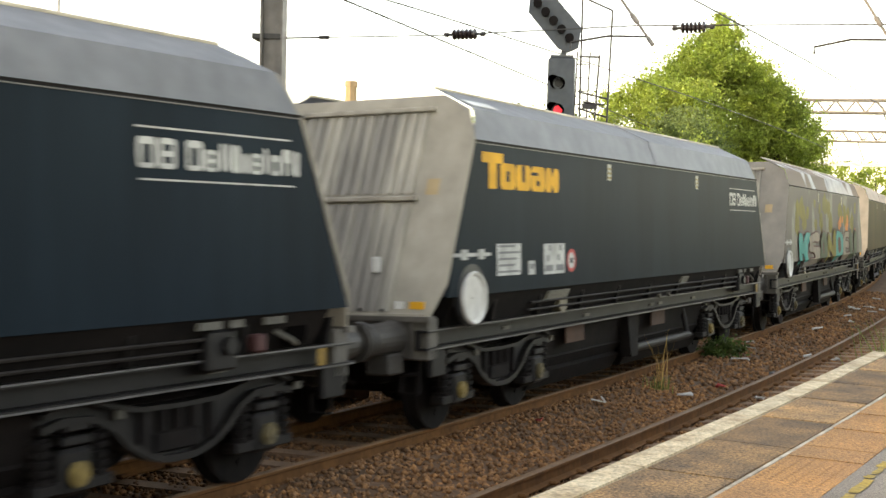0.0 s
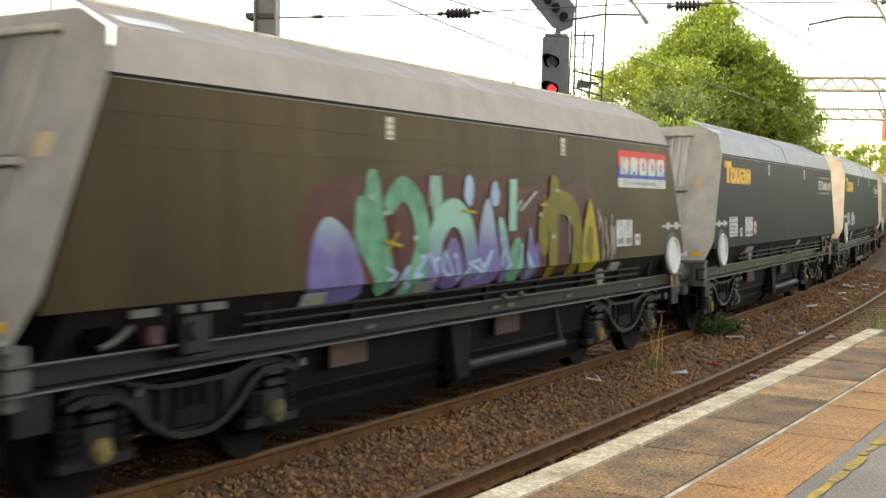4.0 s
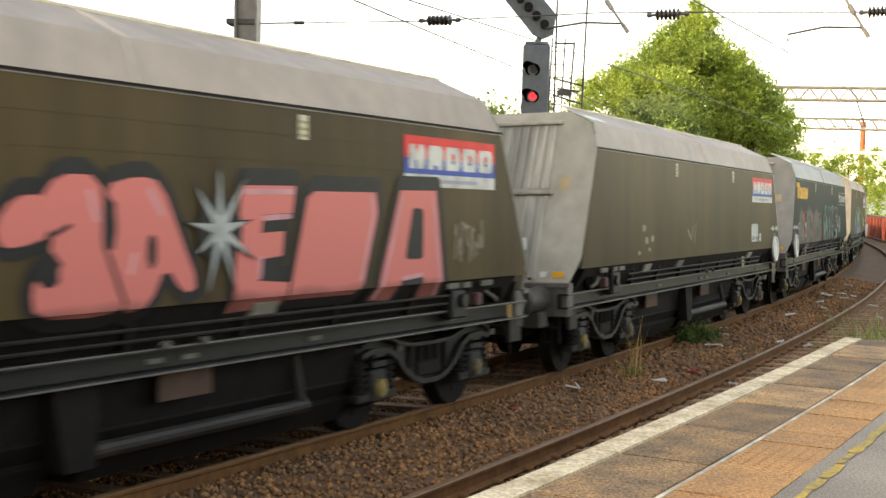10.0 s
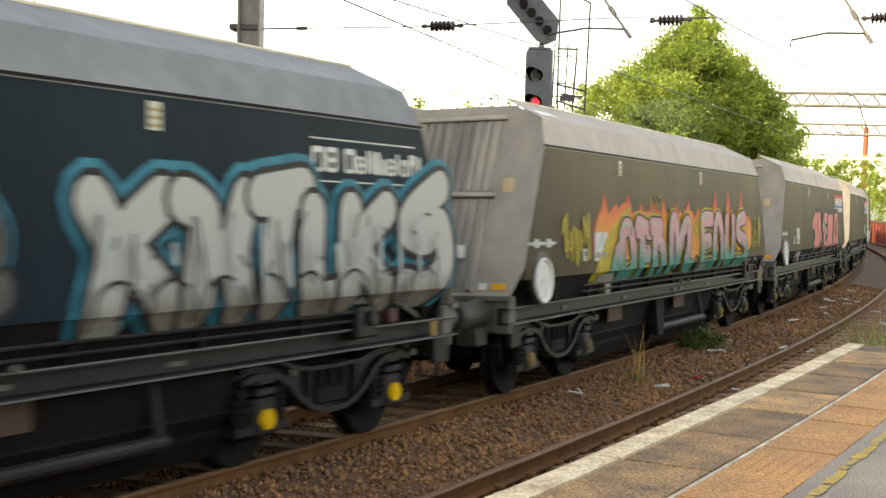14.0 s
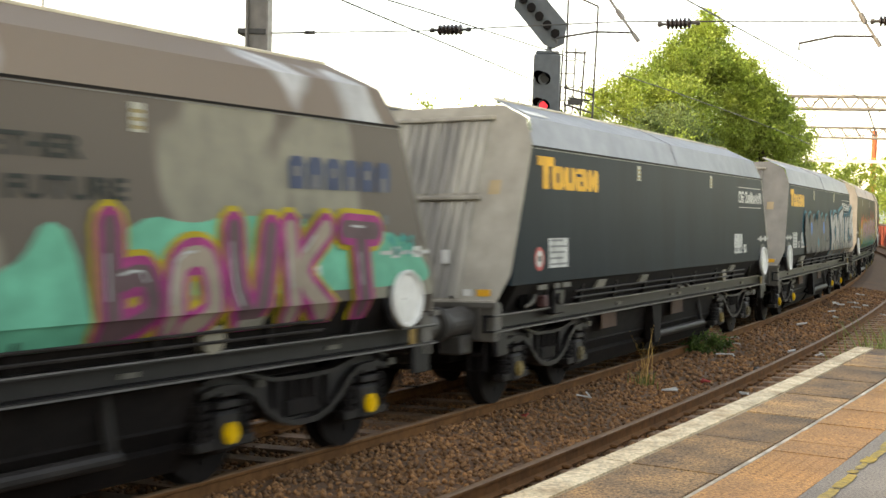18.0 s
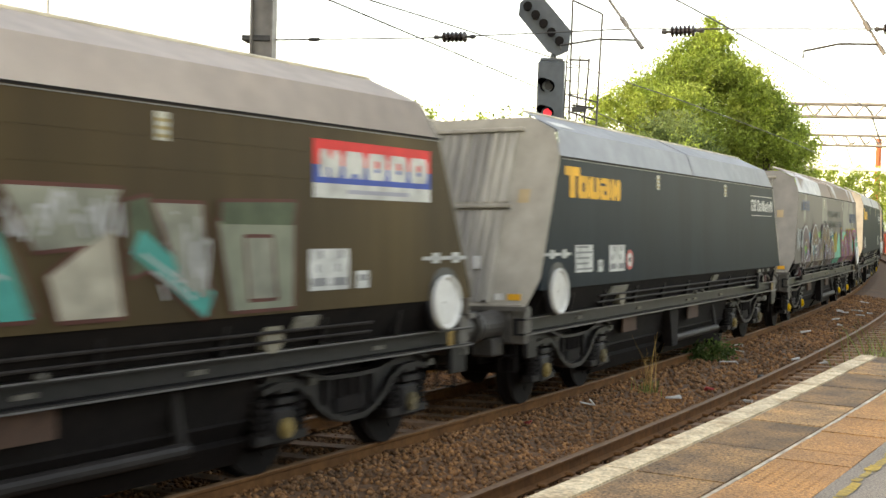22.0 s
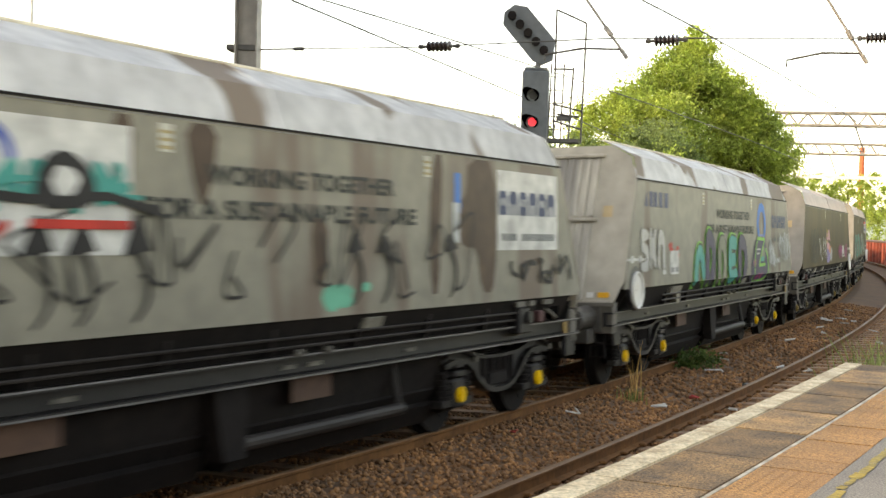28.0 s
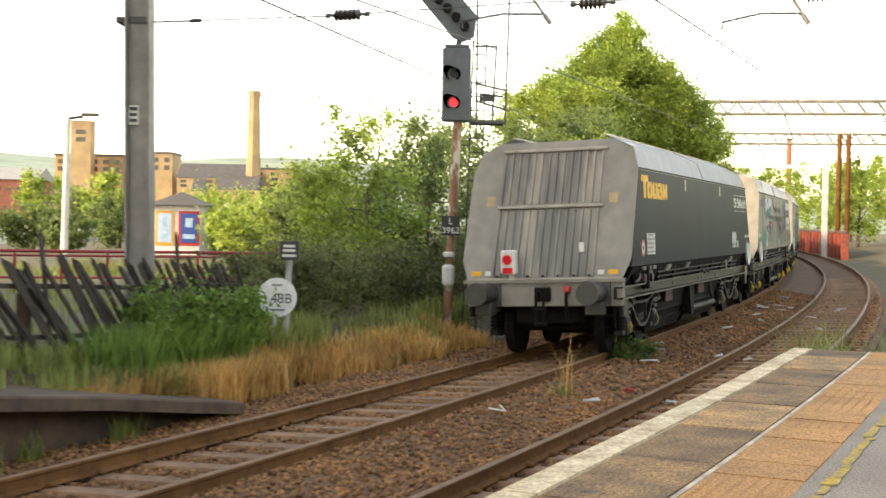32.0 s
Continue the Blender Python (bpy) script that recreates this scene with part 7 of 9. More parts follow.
for i in range(26):
    s, o = rnd.uniform(15, 45), rnd.choice((-1.2, -0.7, 0.9, 0.6)) + rnd.uniform(-0.3, 0.3)
    if i < 6:
        s, o = ((20.2, -0.5), (35.6, -0.9), (38.3, -0.6), (25.5, -0.3), (25.6, 0.29), (19.7, 0.23))[i]
    lt = thing("litter_scrap", "crumpled pale scrap of litter on the ballast", "litter", "litter on the ballast")
    p = line(s, o, float(bed_height(o)) + 0.05)
    bm = bmesh.new()
    pts = [p + Vector((rnd.uniform(-0.15, 0.15), rnd.uniform(-0.15, 0.15), rnd.uniform(-0.01, 0.04))) for _ in range(3)]
    tube(bm, pts, rnd.uniform(0.010, 0.022), 5)
    part("scrap", bm, LIT if i % 9 else RED_LIT, lt)

# small track fittings
box_ob = thing("rail_lubricator", "small black box fixed beside the rail", "box")
bm = bmesh.new()
p = line(22.1, -0.10, 0)
box(bm, p.x - 0.06, p.x + 0.06, p.y - 0.11, p.y + 0.11, -0.16, -0.03, 0.02)
part("housing", bm, BLACK, box_ob)
tray = thing("cable_tray", "black slatted cable tray across the sleepers", "tray")
for i in range(6):
    bm = bmesh.new()
    a, b = line(19.2 + i * 0.16, 0.55, -0.09), line(19.6 + i * 0.16, 1.3, -0.07)
    rod(bm, a, b, 0.025, 4)
    part("slat", bm, BLACK, tray)

# ---- the train ----
PITCH = 14.454


def train_s(t, n):
    return 19.36 + 5.8024 * t + 0.03996 * t * t - PITCH * n


def wagon_pose(s):
    p, q = line(s - BOGIES / 2, FAR_C), line(s + BOGIES / 2, FAR_C)
    x = (q - p).normalized()
    tilt = CANT / GAUGE
    left = Vector((-x.y, x.x, 0))
    y = left * math.cos(tilt) - Vector((0, 0, math.sin(tilt)))
    z = x.cross(y)
    m = Matrix((x, y, z)).transposed().to_4x4()
    o = (p + q) / 2
    m.translation = (o.x, o.y, CANT / 2)
    return m


SILVER = paint("silver_spray", (0.33, 0.33, 0.32), 0.4)
BLACK_G = paint("black_spray", (0.014, 0.013, 0.013))
WHITE_G = paint("white_spray", (0.36, 0.375, 0.36), var=0.35)
MINT = paint("mint_spray", (0.22, 0.40, 0.33))
TEAL = paint("teal_spray", (0.03, 0.26, 0.22))
SEA = paint("sea_green_spray", (0.09, 0.36, 0.24))
CYAN = paint("cyan_spray", (0.012, 0.165, 0.225), var=0.35)
PINK = paint("pink_spray", (0.52, 0.25, 0.27))
MAGENTA = paint("magenta_spray", (0.29, 0.030, 0.14), var=0.35)
LILAC = paint("lilac_spray", (0.24, 0.19, 0.40))
MAROON = paint("maroon_spray", (0.08, 0.025, 0.018))
PLUM = paint("plum_spray", (0.10, 0.06, 0.065))
LIME = paint("lime_spray", (0.16, 0.42, 0.07))
OLIVE_G = paint("mustard_spray", (0.155, 0.125, 0.010))
YELLOW_G = paint("yellow_spray", (0.36, 0.27, 0.015), var=0.35)
ORANGE_G = paint("orange_spray", (0.55, 0.16, 0.02))
RED_G = paint("red_spray", (0.42, 0.03, 0.02))
TAN_G = paint("tan_spray", (0.26, 0.21, 0.16))
BLUE_G = paint("blue_spray", (0.03, 0.16, 0.45))
MOSS = paint("moss_spray", (0.055, 0.075, 0.04))

LABELS = {
    "blue": "dark blue-green hopper wagon with orange and white company shapes",
    "olive": "olive brown hopper wagon with dusty beige roof",
    "dun": "sage grey hopper wagon with brown overspray and white roof",
    "brown": "brown oversprayed hopper wagon covered in coloured graffiti",
}
PAINTS = {"blue": (BLUE, ROOF), "olive": (OLIVE, BEIGE_ROOF), "dun": (DUN_SIDE, WHITE_ROOF), "brown": (BROWN_SIDE, BROWN_ROOF)}
# wagon: coat, end of the hand brake wheel, company mark
FLEET = {
    -6: ("olive", 1, ""), -5: ("blue", -1, "ow"), -4: ("olive", 1, ""), -3: ("olive", -1, ""), -2: ("olive", 1, ""), -1: ("brown", -1, ""),
    0: ("blue", -1, "ow"), 1: ("blue", -1, "ow"), 2: ("olive", 1, "t"), 3: ("blue", -1, "ow"), 4: ("olive", 1, "t"), 5: ("olive", -1, "t"),
    6: ("olive", -1, ""), 7: ("blue", -1, "ow"), 8: ("blue", 1, "ow"), 9: ("brown", 1, "b"), 10: ("blue", -1, "ow"), 11: ("olive", 1, "t"),
    12: ("olive", 1, ""), 13: ("dun", -1, "b"), 14: ("dun", -1, "p"), 15: ("blue", 1, "ow"),
}
WAGONS, STOCK = {}, {}
for n, (coat, g, marks) in FLEET.items():
    cap = CAP_BRIGHT if n in (7, 9, 13, 14) else CAP_DULL
    tickets = {6: (-2.95, 1.27), 12: (-1.21, 3.14), 2: (-2.13, 1.82), 11: (-2.13, 1.82), 14: (-1.40, 2.42), 9: (-1.50, 2.30)}.get(n, (-1.87, 1.98))
    key = (coat, g, cap.name, tickets)
    if key not in STOCK:
        STOCK[key] = make_wagon(g, *PAINTS[coat], cap, tickets)
        w = STOCK[key]
    else:
        w = None
    WAGONS[n] = (w, key)
for n, (w, key) in list(WAGONS.items()):
    WAGONS[n] = w or copy_thing(STOCK[key], Matrix())
for n, w in WAGONS.items():
    coat, g, marks = FLEET[n]
    tagged(w, LABELS[coat], "wagon", "wagons of the freight train")
    if "o" in marks:
        orange_name(w)
        white_name(w)
    if "t" in marks:
        tricolour_name(w)
    if "b" in marks or "p" in marks:
        blue_name(w, "p" in marks)
        slogan(w)
        letters_blue(w)
    if g < 0:
        if n in (0, 1, 7, 10, 3):
            white_panel(w, -5.23, -4.62, 1.54, 1.87)
            white_panel(w, -4.0, -3.38, 1.52, 1.86, 3, 2)
            round_sign(w, -3.17, 1.66)
        else:
            white_panel(w, -3.98, -3.5, 1.52, 1.88, 3, 2)
        white_panel(w, -4.42, -4.24, 1.53, 1.68, 1)
    else:
        white_panel(w, 3.56, 4.14, 1.53, 1.87, 3, 2)
        white_panel(w, 4.25, 4.45, 1.53, 1.68, 1)
        if coat == "blue":
            white_panel(w, -5.24, -4.63, 1.53, 1.87)
            round_sign(w, -5.52, 1.64)

# some ends are paler than others
PALE_END = mat("pale_dusty_end_steel", (0.33, 0.295, 0.235), 0.65, var=0.22, scale=4, second=(0.26, 0.230, 0.180), sscale=0.8, bump=0.08)
PALE_FOLD = mat("pale_streaked_fold", (0.46, 0.42, 0.34), 0.6, var=0.25, scale=5, second=(0.22, 0.200, 0.170), sscale=1.5, bump=0.08, stretch=(1, 3.0, 0.12), smix=0.75)
for n in (0, 1, 4, 8, 10, 13, 14):
    for o in WAGONS[n].children:
        if o.name.startswith("end_wall"):
            for q, m in [(o, PALE_END)] + [(c, PALE_FOLD) for c in o.children if c.name.startswith("corrugated_sheet")]:
                q.material_slots[0].link = "OBJECT"
                q.material_slots[0].material = m

for o in WAGONS[15].children:
    if o.name.startswith("headstock"):
        o.material_slots[0].link = "OBJECT"
        o.material_slots[0].material = ENDM

# graffiti, wagon by wagon
LILAC_FADE = fade("lilac_spray_with_pale_top", (0.15, 0.115, 0.27), (0.24, 0.30, 0.34), 1.62, 2.0)
SEA_MINT = paint("sea_mint_spray", (0.10, 0.28, 0.17), var=0.4)
BLUE_MIST = paint("pale_blue_spray", (0.28, 0.38, 0.50))
PINK_DUST = paint("dusty_pink_spray", (0.22, 0.12, 0.12))
RUSSET = paint("russet_spray", (0.13, 0.085, 0.055))
OCHRE_G = paint("ochre_spray", (0.26, 0.16, 0.035))
CREAM_G = paint("cream_spray", (0.34, 0.31, 0.24), var=0.3)
PLUM_BLUE = paint("dark_plum_blue_spray", (0.045, 0.04, 0.075))
BROWN_G = paint("brown_roller_paint", (0.066, 0.041, 0.026), var=0.25)
DUSK = paint("faded_dark_spray", (0.060, 0.048, 0.026), var=0.4)
SOOT_G = paint("thin_sooty_spray", (0.024, 0.021, 0.015), var=0.4)
MID_GREY = paint("mid_grey_spray", (0.082, 0.079, 0.073), var=0.4)
SAGE_G = paint("sage_spray", (0.17, 0.18, 0.13))
PINK_FADE = fade("pink_to_sea_green_spray", (0.040, 0.20, 0.15), (0.40, 0.20, 0.20), 1.44, 1.72)
MINT_FADE = fade("lilac_to_mint_spray", (0.15, 0.13, 0.27), (0.19, 0.36, 0.28), 1.5, 1.85)
FLAME = fade("orange_to_red_flame_spray", (0.60, 0.22, 0.02), (0.45, 0.035, 0.012), 1.95, 2.35)
FLAME_RED = paint("dark_red_flame_spray", (0.20, 0.030, 0.016), var=0.35)
# silver and salmon turn darker towards the bottom
SILVER_FADE = fade("dusty_silver_spray", (0.17, 0.15, 0.12), (0.32, 0.31, 0.285), 1.35, 1.55)
SALMON_FADE = fade("salmon_spray_with_grime", (0.26, 0.085, 0.07), (0.50, 0.135, 0.115), 1.36, 1.44)

w = WAGONS[-1]
flat("graffiti", w, [(OLIVE_G, cloud(-5.2, 4.8, 2.1, 2.6, 26, 62, 0.22)), (ORANGE_G, cloud(1.5, 4.8, 1.9, 2.3, 6, 63, 0.16))], "yellow and orange sprayed clouds", layer=0.003)
forms(w, ["fork", "bend", "wedge", "zig", "bowl", "comb", "cup"], -4.6, 4.8, 1.26, 1.95, [TEAL, TAN_G, MOSS, OLIVE_G], MAROON, 0.035, seed=61, wob=0.12, gap=-0.1)
w = WAGONS[2]
flat("graffiti", w, [(MAROON, [rounded([(-3.5, 1.28), (-3.6, 2.1), (-2.9, 2.35), (-2.2, 2.22), (-1.2, 2.4), (-0.4, 2.28), (0.3, 2.38), (0.7, 2.2), (1.3, 2.34), (1.9, 2.26), (2.4, 2.38), (2.9, 2.2), (3.3, 1.75), (3.5, 1.25)], 2)])], "maroon sprayed ground", layer=0.003)
flat("graffiti", w, [
    (LILAC_FADE, [rounded([(-3.5, 1.22), (-3.42, 1.75), (-3.2, 1.98), (-2.95, 1.9), (-2.72, 1.72), (-2.6, 1.4), (-2.55, 1.22)], 2)]),
    (SEA_MINT, [rounded([(-2.72, 2.12), (-2.56, 2.14), (-2.53, 2.36), (-2.35, 2.36), (-2.28, 2.0), (-2.16, 1.62), (-2.02, 1.3), (-2.3, 1.22), (-2.5, 1.5), (-2.75, 1.72)], 1)]),
    (SEA_MINT, stroke([tuple(q) for q in smooth([(-2.16, 2.06), (-1.92, 2.2), (-1.66, 2.05), (-1.55, 1.75), (-1.64, 1.45), (-1.8, 1.2)])], 0.10, 0.17)),
    (MAROON, [blob(-1.95, 1.82, 0.17, 0.24, 3), rounded([(-2.0, 1.6), (-1.85, 1.6), (-1.9, 1.22), (-2.0, 1.22)], 1)]),
    (MINT, [slant(-1.40, -1.20, 1.92, 2.33, -0.05)]),
    (MINT_FADE, stroke([tuple(q) for q in smooth([(-1.34, 1.26), (-1.3, 1.74), (-0.98, 1.98), (-0.66, 1.82), (-0.5, 1.24)])], 0.14)),
    (LILAC_FADE, [rounded([(-1.2, 1.24), (-1.16, 1.58), (-0.96, 1.78), (-0.78, 1.6), (-0.68, 1.24)], 2)]),
    (LILAC_FADE, [rounded([(-0.5, 1.24), (-0.42, 1.72), (-0.24, 2.14), (-0.12, 2.1), (0.04, 1.66), (0.16, 1.24)], 1)]),
    (MINT_FADE, [rounded([(0.04, 1.95), (0.2, 1.9), (0.34, 1.5), (0.36, 1.24), (0.18, 1.24), (0.1, 1.6)], 1), slant(0.34, 0.52, 1.78, 2.33, 0.03)]),
    (SEA_MINT, [rounded([(0.3, 1.24), (0.34, 1.66), (0.62, 1.74), (0.72, 1.24)], 1)]),
    (LILAC_FADE, [rounded([(0.7, 1.24), (0.74, 1.5), (0.86, 1.9), (0.95, 1.56), (1.06, 1.7), (1.12, 1.24)], 1)]),
    (BLUE_MIST, [blob(-0.62, 2.2, 0.10, 0.16, 5), blob(-0.02, 2.16, 0.10, 0.13, 6)]),
    (OLIVE_G, stroke([tuple(q) for q in smooth([(1.2, 1.62), (1.26, 1.9), (1.58, 2.08), (1.98, 2.04), (2.2, 1.8), (2.18, 1.5), (2.1, 1.24)])], 0.14) + stroke([(1.52, 2.28), (1.5, 1.9), (1.46, 1.26)], 0.12)),
    (YELLOW_G, [rounded([(2.3, 1.24), (2.38, 1.74), (2.5, 2.0), (2.62, 2.18), (2.74, 1.92), (2.86, 1.6), (2.9, 1.26)], 1)]),
    (OLIVE_G, [blob(2.6, 1.6, 0.12, 0.22, 7)]),
    (WHITE_G, stroke([(1.95, 1.92), (1.97, 1.5)], 0.014) + stroke([(0.46, 1.98), (0.62, 2.1)], 0.016) + stroke([(0.6, 2.0), (1.0, 2.2)], 0.016) + stroke([(-1.42, 2.3), (-1.44, 2.05)], 0.014) + [blob(x, z, 0.04, 0.025, k) for k, (x, z) in enumerate(((-2.5, 2.12), (-2.25, 1.98), (-1.72, 1.75), (-1.3, 1.35), (0.1, 1.7), (1.12, 1.95), (1.48, 1.7), (1.6, 2.22)))]),
    (YELLOW_G, stroke([(-2.3, 1.74), (-1.98, 1.68)], 0.014) + stroke([(-2.22, 1.64), (-2.05, 1.8)], 0.012) + stroke([(-0.78, 2.0), (-0.5, 1.98)], 0.014) + stroke([(1.12, 2.06), (1.3, 2.06)], 0.014) + stroke([(1.2, 1.98), (1.24, 2.16)], 0.012)),
], "maroon, mint, lilac and mustard sprayed letter shapes", layer=0.008)
scrawl(w, 2.9, 3.45, 1.36, 2.0, TAN_G, 64, 7, 0.022)
scrawl(w, -2.3, 1.0, 1.28, 1.62, BLUE_MIST, 65, 12, 0.02)
w = WAGONS[3]
smoke = [
    rounded([(-5.3, 1.3), (-5.15, 2.0), (-4.7, 2.18), (-4.45, 2.05), (-4.2, 1.7), (-4.0, 1.3), (-4.4, 1.22), (-4.62, 1.55), (-4.9, 1.22)], 2),
    rounded([(-3.9, 1.22), (-3.88, 1.85), (-3.62, 2.14), (-3.2, 2.2), (-2.7, 2.12), (-2.46, 1.92), (-2.55, 1.72), (-2.42, 1.45), (-2.5, 1.22), (-3.0, 1.22), (-3.4, 1.22)], 2),
    rounded([(-2.36, 1.24), (-2.38, 1.8), (-2.12, 2.12), (-1.7, 2.18), (-1.3, 2.06), (-1.22, 1.86), (-1.4, 1.7), (-1.75, 1.62), (-1.5, 1.5), (-1.25, 1.24)], 2),
    rounded([(-1.46, 1.24), (-1.3, 1.75), (-1.0, 1.98), (-0.72, 1.94), (-0.52, 1.68), (-0.56, 1.4), (-0.72, 1.22)], 2)]
for o in smoke:
    flat("graffiti", w, [(BLACK_G, stroke(o + o[:1], 0.085)), (MID_GREY, [o])], "faded grey rounded letter shape outlined in black", layer=0.004)
flat("graffiti", w, [(BLACK_G, [blob(-3.0, 1.80, 0.10, 0.17, 11), blob(-2.96, 1.42, 0.13, 0.10, 12), blob(-1.58, 1.64, 0.17, 0.14, 13)] + stroke([(-3.5, 1.98), (-3.3, 1.95), (-3.35, 2.02), (-3.1, 1.98)], 0.018) + stroke([(-2.2, 1.62), (-2.05, 1.64), (-2.15, 1.55), (-1.98, 1.55)], 0.018) + stroke([(-2.2, 1.48), (-1.95, 1.5)], 0.018) + stroke([(-1.08, 1.76), (-0.9, 1.78), (-0.72, 1.74)], 0.018) + stroke([(-1.1, 1.62), (-0.9, 1.66), (-0.7, 1.6)], 0.018))], "black spray marks", layer=0.014)
flat("graffiti", w, [(RED_G, stroke([(-4.38, 2.06), (-4.2, 1.86), (-3.98, 1.62)], 0.075, 0.05) + stroke([(-2.52, 2.06), (-2.46, 1.9)], 0.03) + stroke([(-2.52, 1.78), (-2.44, 1.6)], 0.03) + stroke([(-2.62, 1.62), (-2.46, 1.54), (-2.42, 1.36)], 0.035) + [blob(-1.15, 2.06, 0.07, 0.04, 8), blob(-0.78, 2.08, 0.04, 0.03, 9), blob(-3.92, 2.12, 0.07, 0.03, 10)] + stroke([(-0.52, 1.66), (-0.56, 1.5), (-0.74, 1.26)], 0.06, 0.03)), (PINK_DUST, [blob(-2.76, 1.98, 0.10, 0.13, 14), blob(-2.98, 1.62, 0.11, 0.10, 15), blob(-4.5, 1.6, 0.16, 0.14, 16)])], "red and pink spray streaks", layer=0.016)
tag(w, [[[(-0.22, 1.30), (-0.2, 1.62), (-0.08, 1.94), (0.05, 1.6)], [(0.02, 1.5), (0.12, 1.98), (0.4, 2.14), (0.56, 1.94), (0.5, 1.66), (0.3, 1.5), (0.5, 1.28)]],
        [[(0.74, 1.3), (0.76, 1.86), (0.98, 2.14), (1.22, 1.98), (1.3, 1.6), (1.16, 1.36)]],
        [[(1.5, 1.3), (1.52, 1.8), (1.6, 2.12), (1.78, 1.86), (1.84, 1.6)], [(1.84, 1.6), (1.92, 2.12), (2.1, 2.1), (2.12, 1.7), (2.02, 1.28)]],
        [[(2.98, 2.12), (2.66, 2.12), (2.46, 1.96), (2.52, 1.76), (2.86, 1.72), (3.06, 1.52), (2.9, 1.32), (2.5, 1.28)]]],
    [BLACK_G], WHITE_G, 0.10, 0.024, MINT, 0.045, layer=0.012)
flat("graffiti", w, [(MINT, [rounded([(-0.34, 1.5), (-0.3, 1.8), (-0.12, 1.86), (-0.06, 1.6), (-0.14, 1.42)], 2), blob(0.3, 1.78, 0.09, 0.16, 21), blob(1.02, 1.74, 0.09, 0.2, 22), blob(2.74, 1.52, 0.12, 0.13, 23)]), (WHITE_G, stroke([(0.52, 1.74), (0.56, 1.74)], 0.05) + stroke([(1.28, 1.56), (1.32, 1.54)], 0.05) + stroke([(1.68, 1.70), (1.86, 1.76), (1.98, 1.72)], 0.03) + stroke([(3.0, 1.72), (3.08, 1.74)], 0.03))], "mint and white sprayed shapes", layer=0.045)
scrawl(w, 3.35, 4.1, 1.5, 2.05, WHITE_G, 9, 9, 0.014)
w = WAGONS[4]
flat("graffiti", w, [(TAN_G, cloud(-3.9, -3.2, 1.5, 1.9, 5, 10, 0.06)), (TAN_G, stroke([(-1.2, 1.8), (-1.0, 1.65), (-0.9, 1.85)], 0.02) + stroke([(-0.8, 1.6), (-0.7, 1.9)], 0.015))], "faint faded spray marks", layer=0.003)
w = WAGONS[5]
swirl = [
    rounded([(-1.28, 1.95), (-1.12, 2.12), (-0.86, 2.14), (-0.80, 1.88), (-1.1, 1.80), (-1.25, 1.82)], 1),
    rounded([(-0.94, 2.08), (-0.76, 2.27), (-0.38, 2.27), (-0.34, 1.95), (-0.20, 1.62), (-0.12, 1.42), (-0.3, 1.33), (-0.96, 1.35), (-1.0, 1.56), (-0.84, 1.70), (-0.80, 1.9)], 1),
    rounded([(-0.36, 2.2), (0.0, 2.28), (0.22, 2.24), (0.42, 1.86), (0.62, 1.50), (0.46, 1.44), (0.26, 1.66), (0.10, 1.40), (-0.12, 1.32), (-0.24, 1.5), (-0.30, 1.8)], 1)]
flat("graffiti", w, [(BLACK_G, [q for o in swirl for q in stroke(o + o[:1], 0.085) + [[(x - 0.02, z + 0.11) for x, z in o]]])] + [(m, [o]) for o in swirl for m in (SALMON_FADE,)] + [(BLACK_G, [blob(-0.30, 1.95, 0.075, 0.19, 71), blob(-0.86, 1.66, 0.12, 0.11, 72), blob(0.12, 1.76, 0.05, 0.13, 73)] + stroke([(-0.86, 1.86), (-0.66, 1.94)], 0.016) + stroke([(-0.34, 1.8), (-0.16, 1.42)], 0.02)), (PINK, stroke([(-0.48, 2.16), (-0.42, 1.98)], 0.022) + stroke([(0.10, 2.18), (0.22, 2.02)], 0.022) + stroke([(-0.1, 1.62), (-0.06, 1.74)], 0.02))], "salmon swirling letters outlined in black", layer=0.006)
forms(w, ["comb", "block", "wedge"], 1.0, 4.4, 1.28, 2.24, [SALMON_FADE], BLACK_G, 0.075, seed=12, soft=0, wob=0.015, drop=0.10, lean=0.14, widths=[0.72, 1.3, 1.35], shine=PINK, gap=0.03)
star = []
for i in range(18):
    r = 0.44 * (0.75 + 0.5 * ((i * 7) % 5) / 5) if i % 2 == 0 else 0.10
    star.append((0.86 + r * math.cos(i * math.pi / 9 + 0.2), 1.90 + r * math.sin(i * math.pi / 9 + 0.2)))
flat("graffiti", w, [(BLACK_G, [[(0.86 + (x - 0.86) * 1.25, 1.9 + (z - 1.9) * 1.25) for x, z in star], disc(0.86, 1.9, 0.26, 18)]), (WHITE_G, [star])], "white sprayed star", layer=0.03)
scrawl(w, 4.6, 5.2, 1.5, 2.0, TAN_G, 13, 8, 0.012)
w = WAGONS[6]
flames = []
rnd = random.Random(14)
for x, h in ((-3.6, 0.3), (-3.1, 0.2), (-2.6, 0.34), (-2.0, 0.22), (-1.5, 0.28), (-0.9, 0.3), (-0.2, 0.24), (0.3, 0.2), (0.48, 0.3), (1.1, 0.2), (2.2, 0.5), (3.13, 0.52), (4.11, 0.5), (4.6, 0.1)):
    flames.append(rounded([(x - 0.40, 1.5), (x - 0.36, 1.95), (x - 0.22, 2.10), (x - 0.10, 2.02 + h * 0.55), (x - 0.02, 2.04 + h), (x + 0.02, 2.04 + h), (x + 0.12, 2.0 + h * 0.5), (x + 0.24, 2.08), (x + 0.38, 1.95), (x + 0.40, 1.5)], 1))
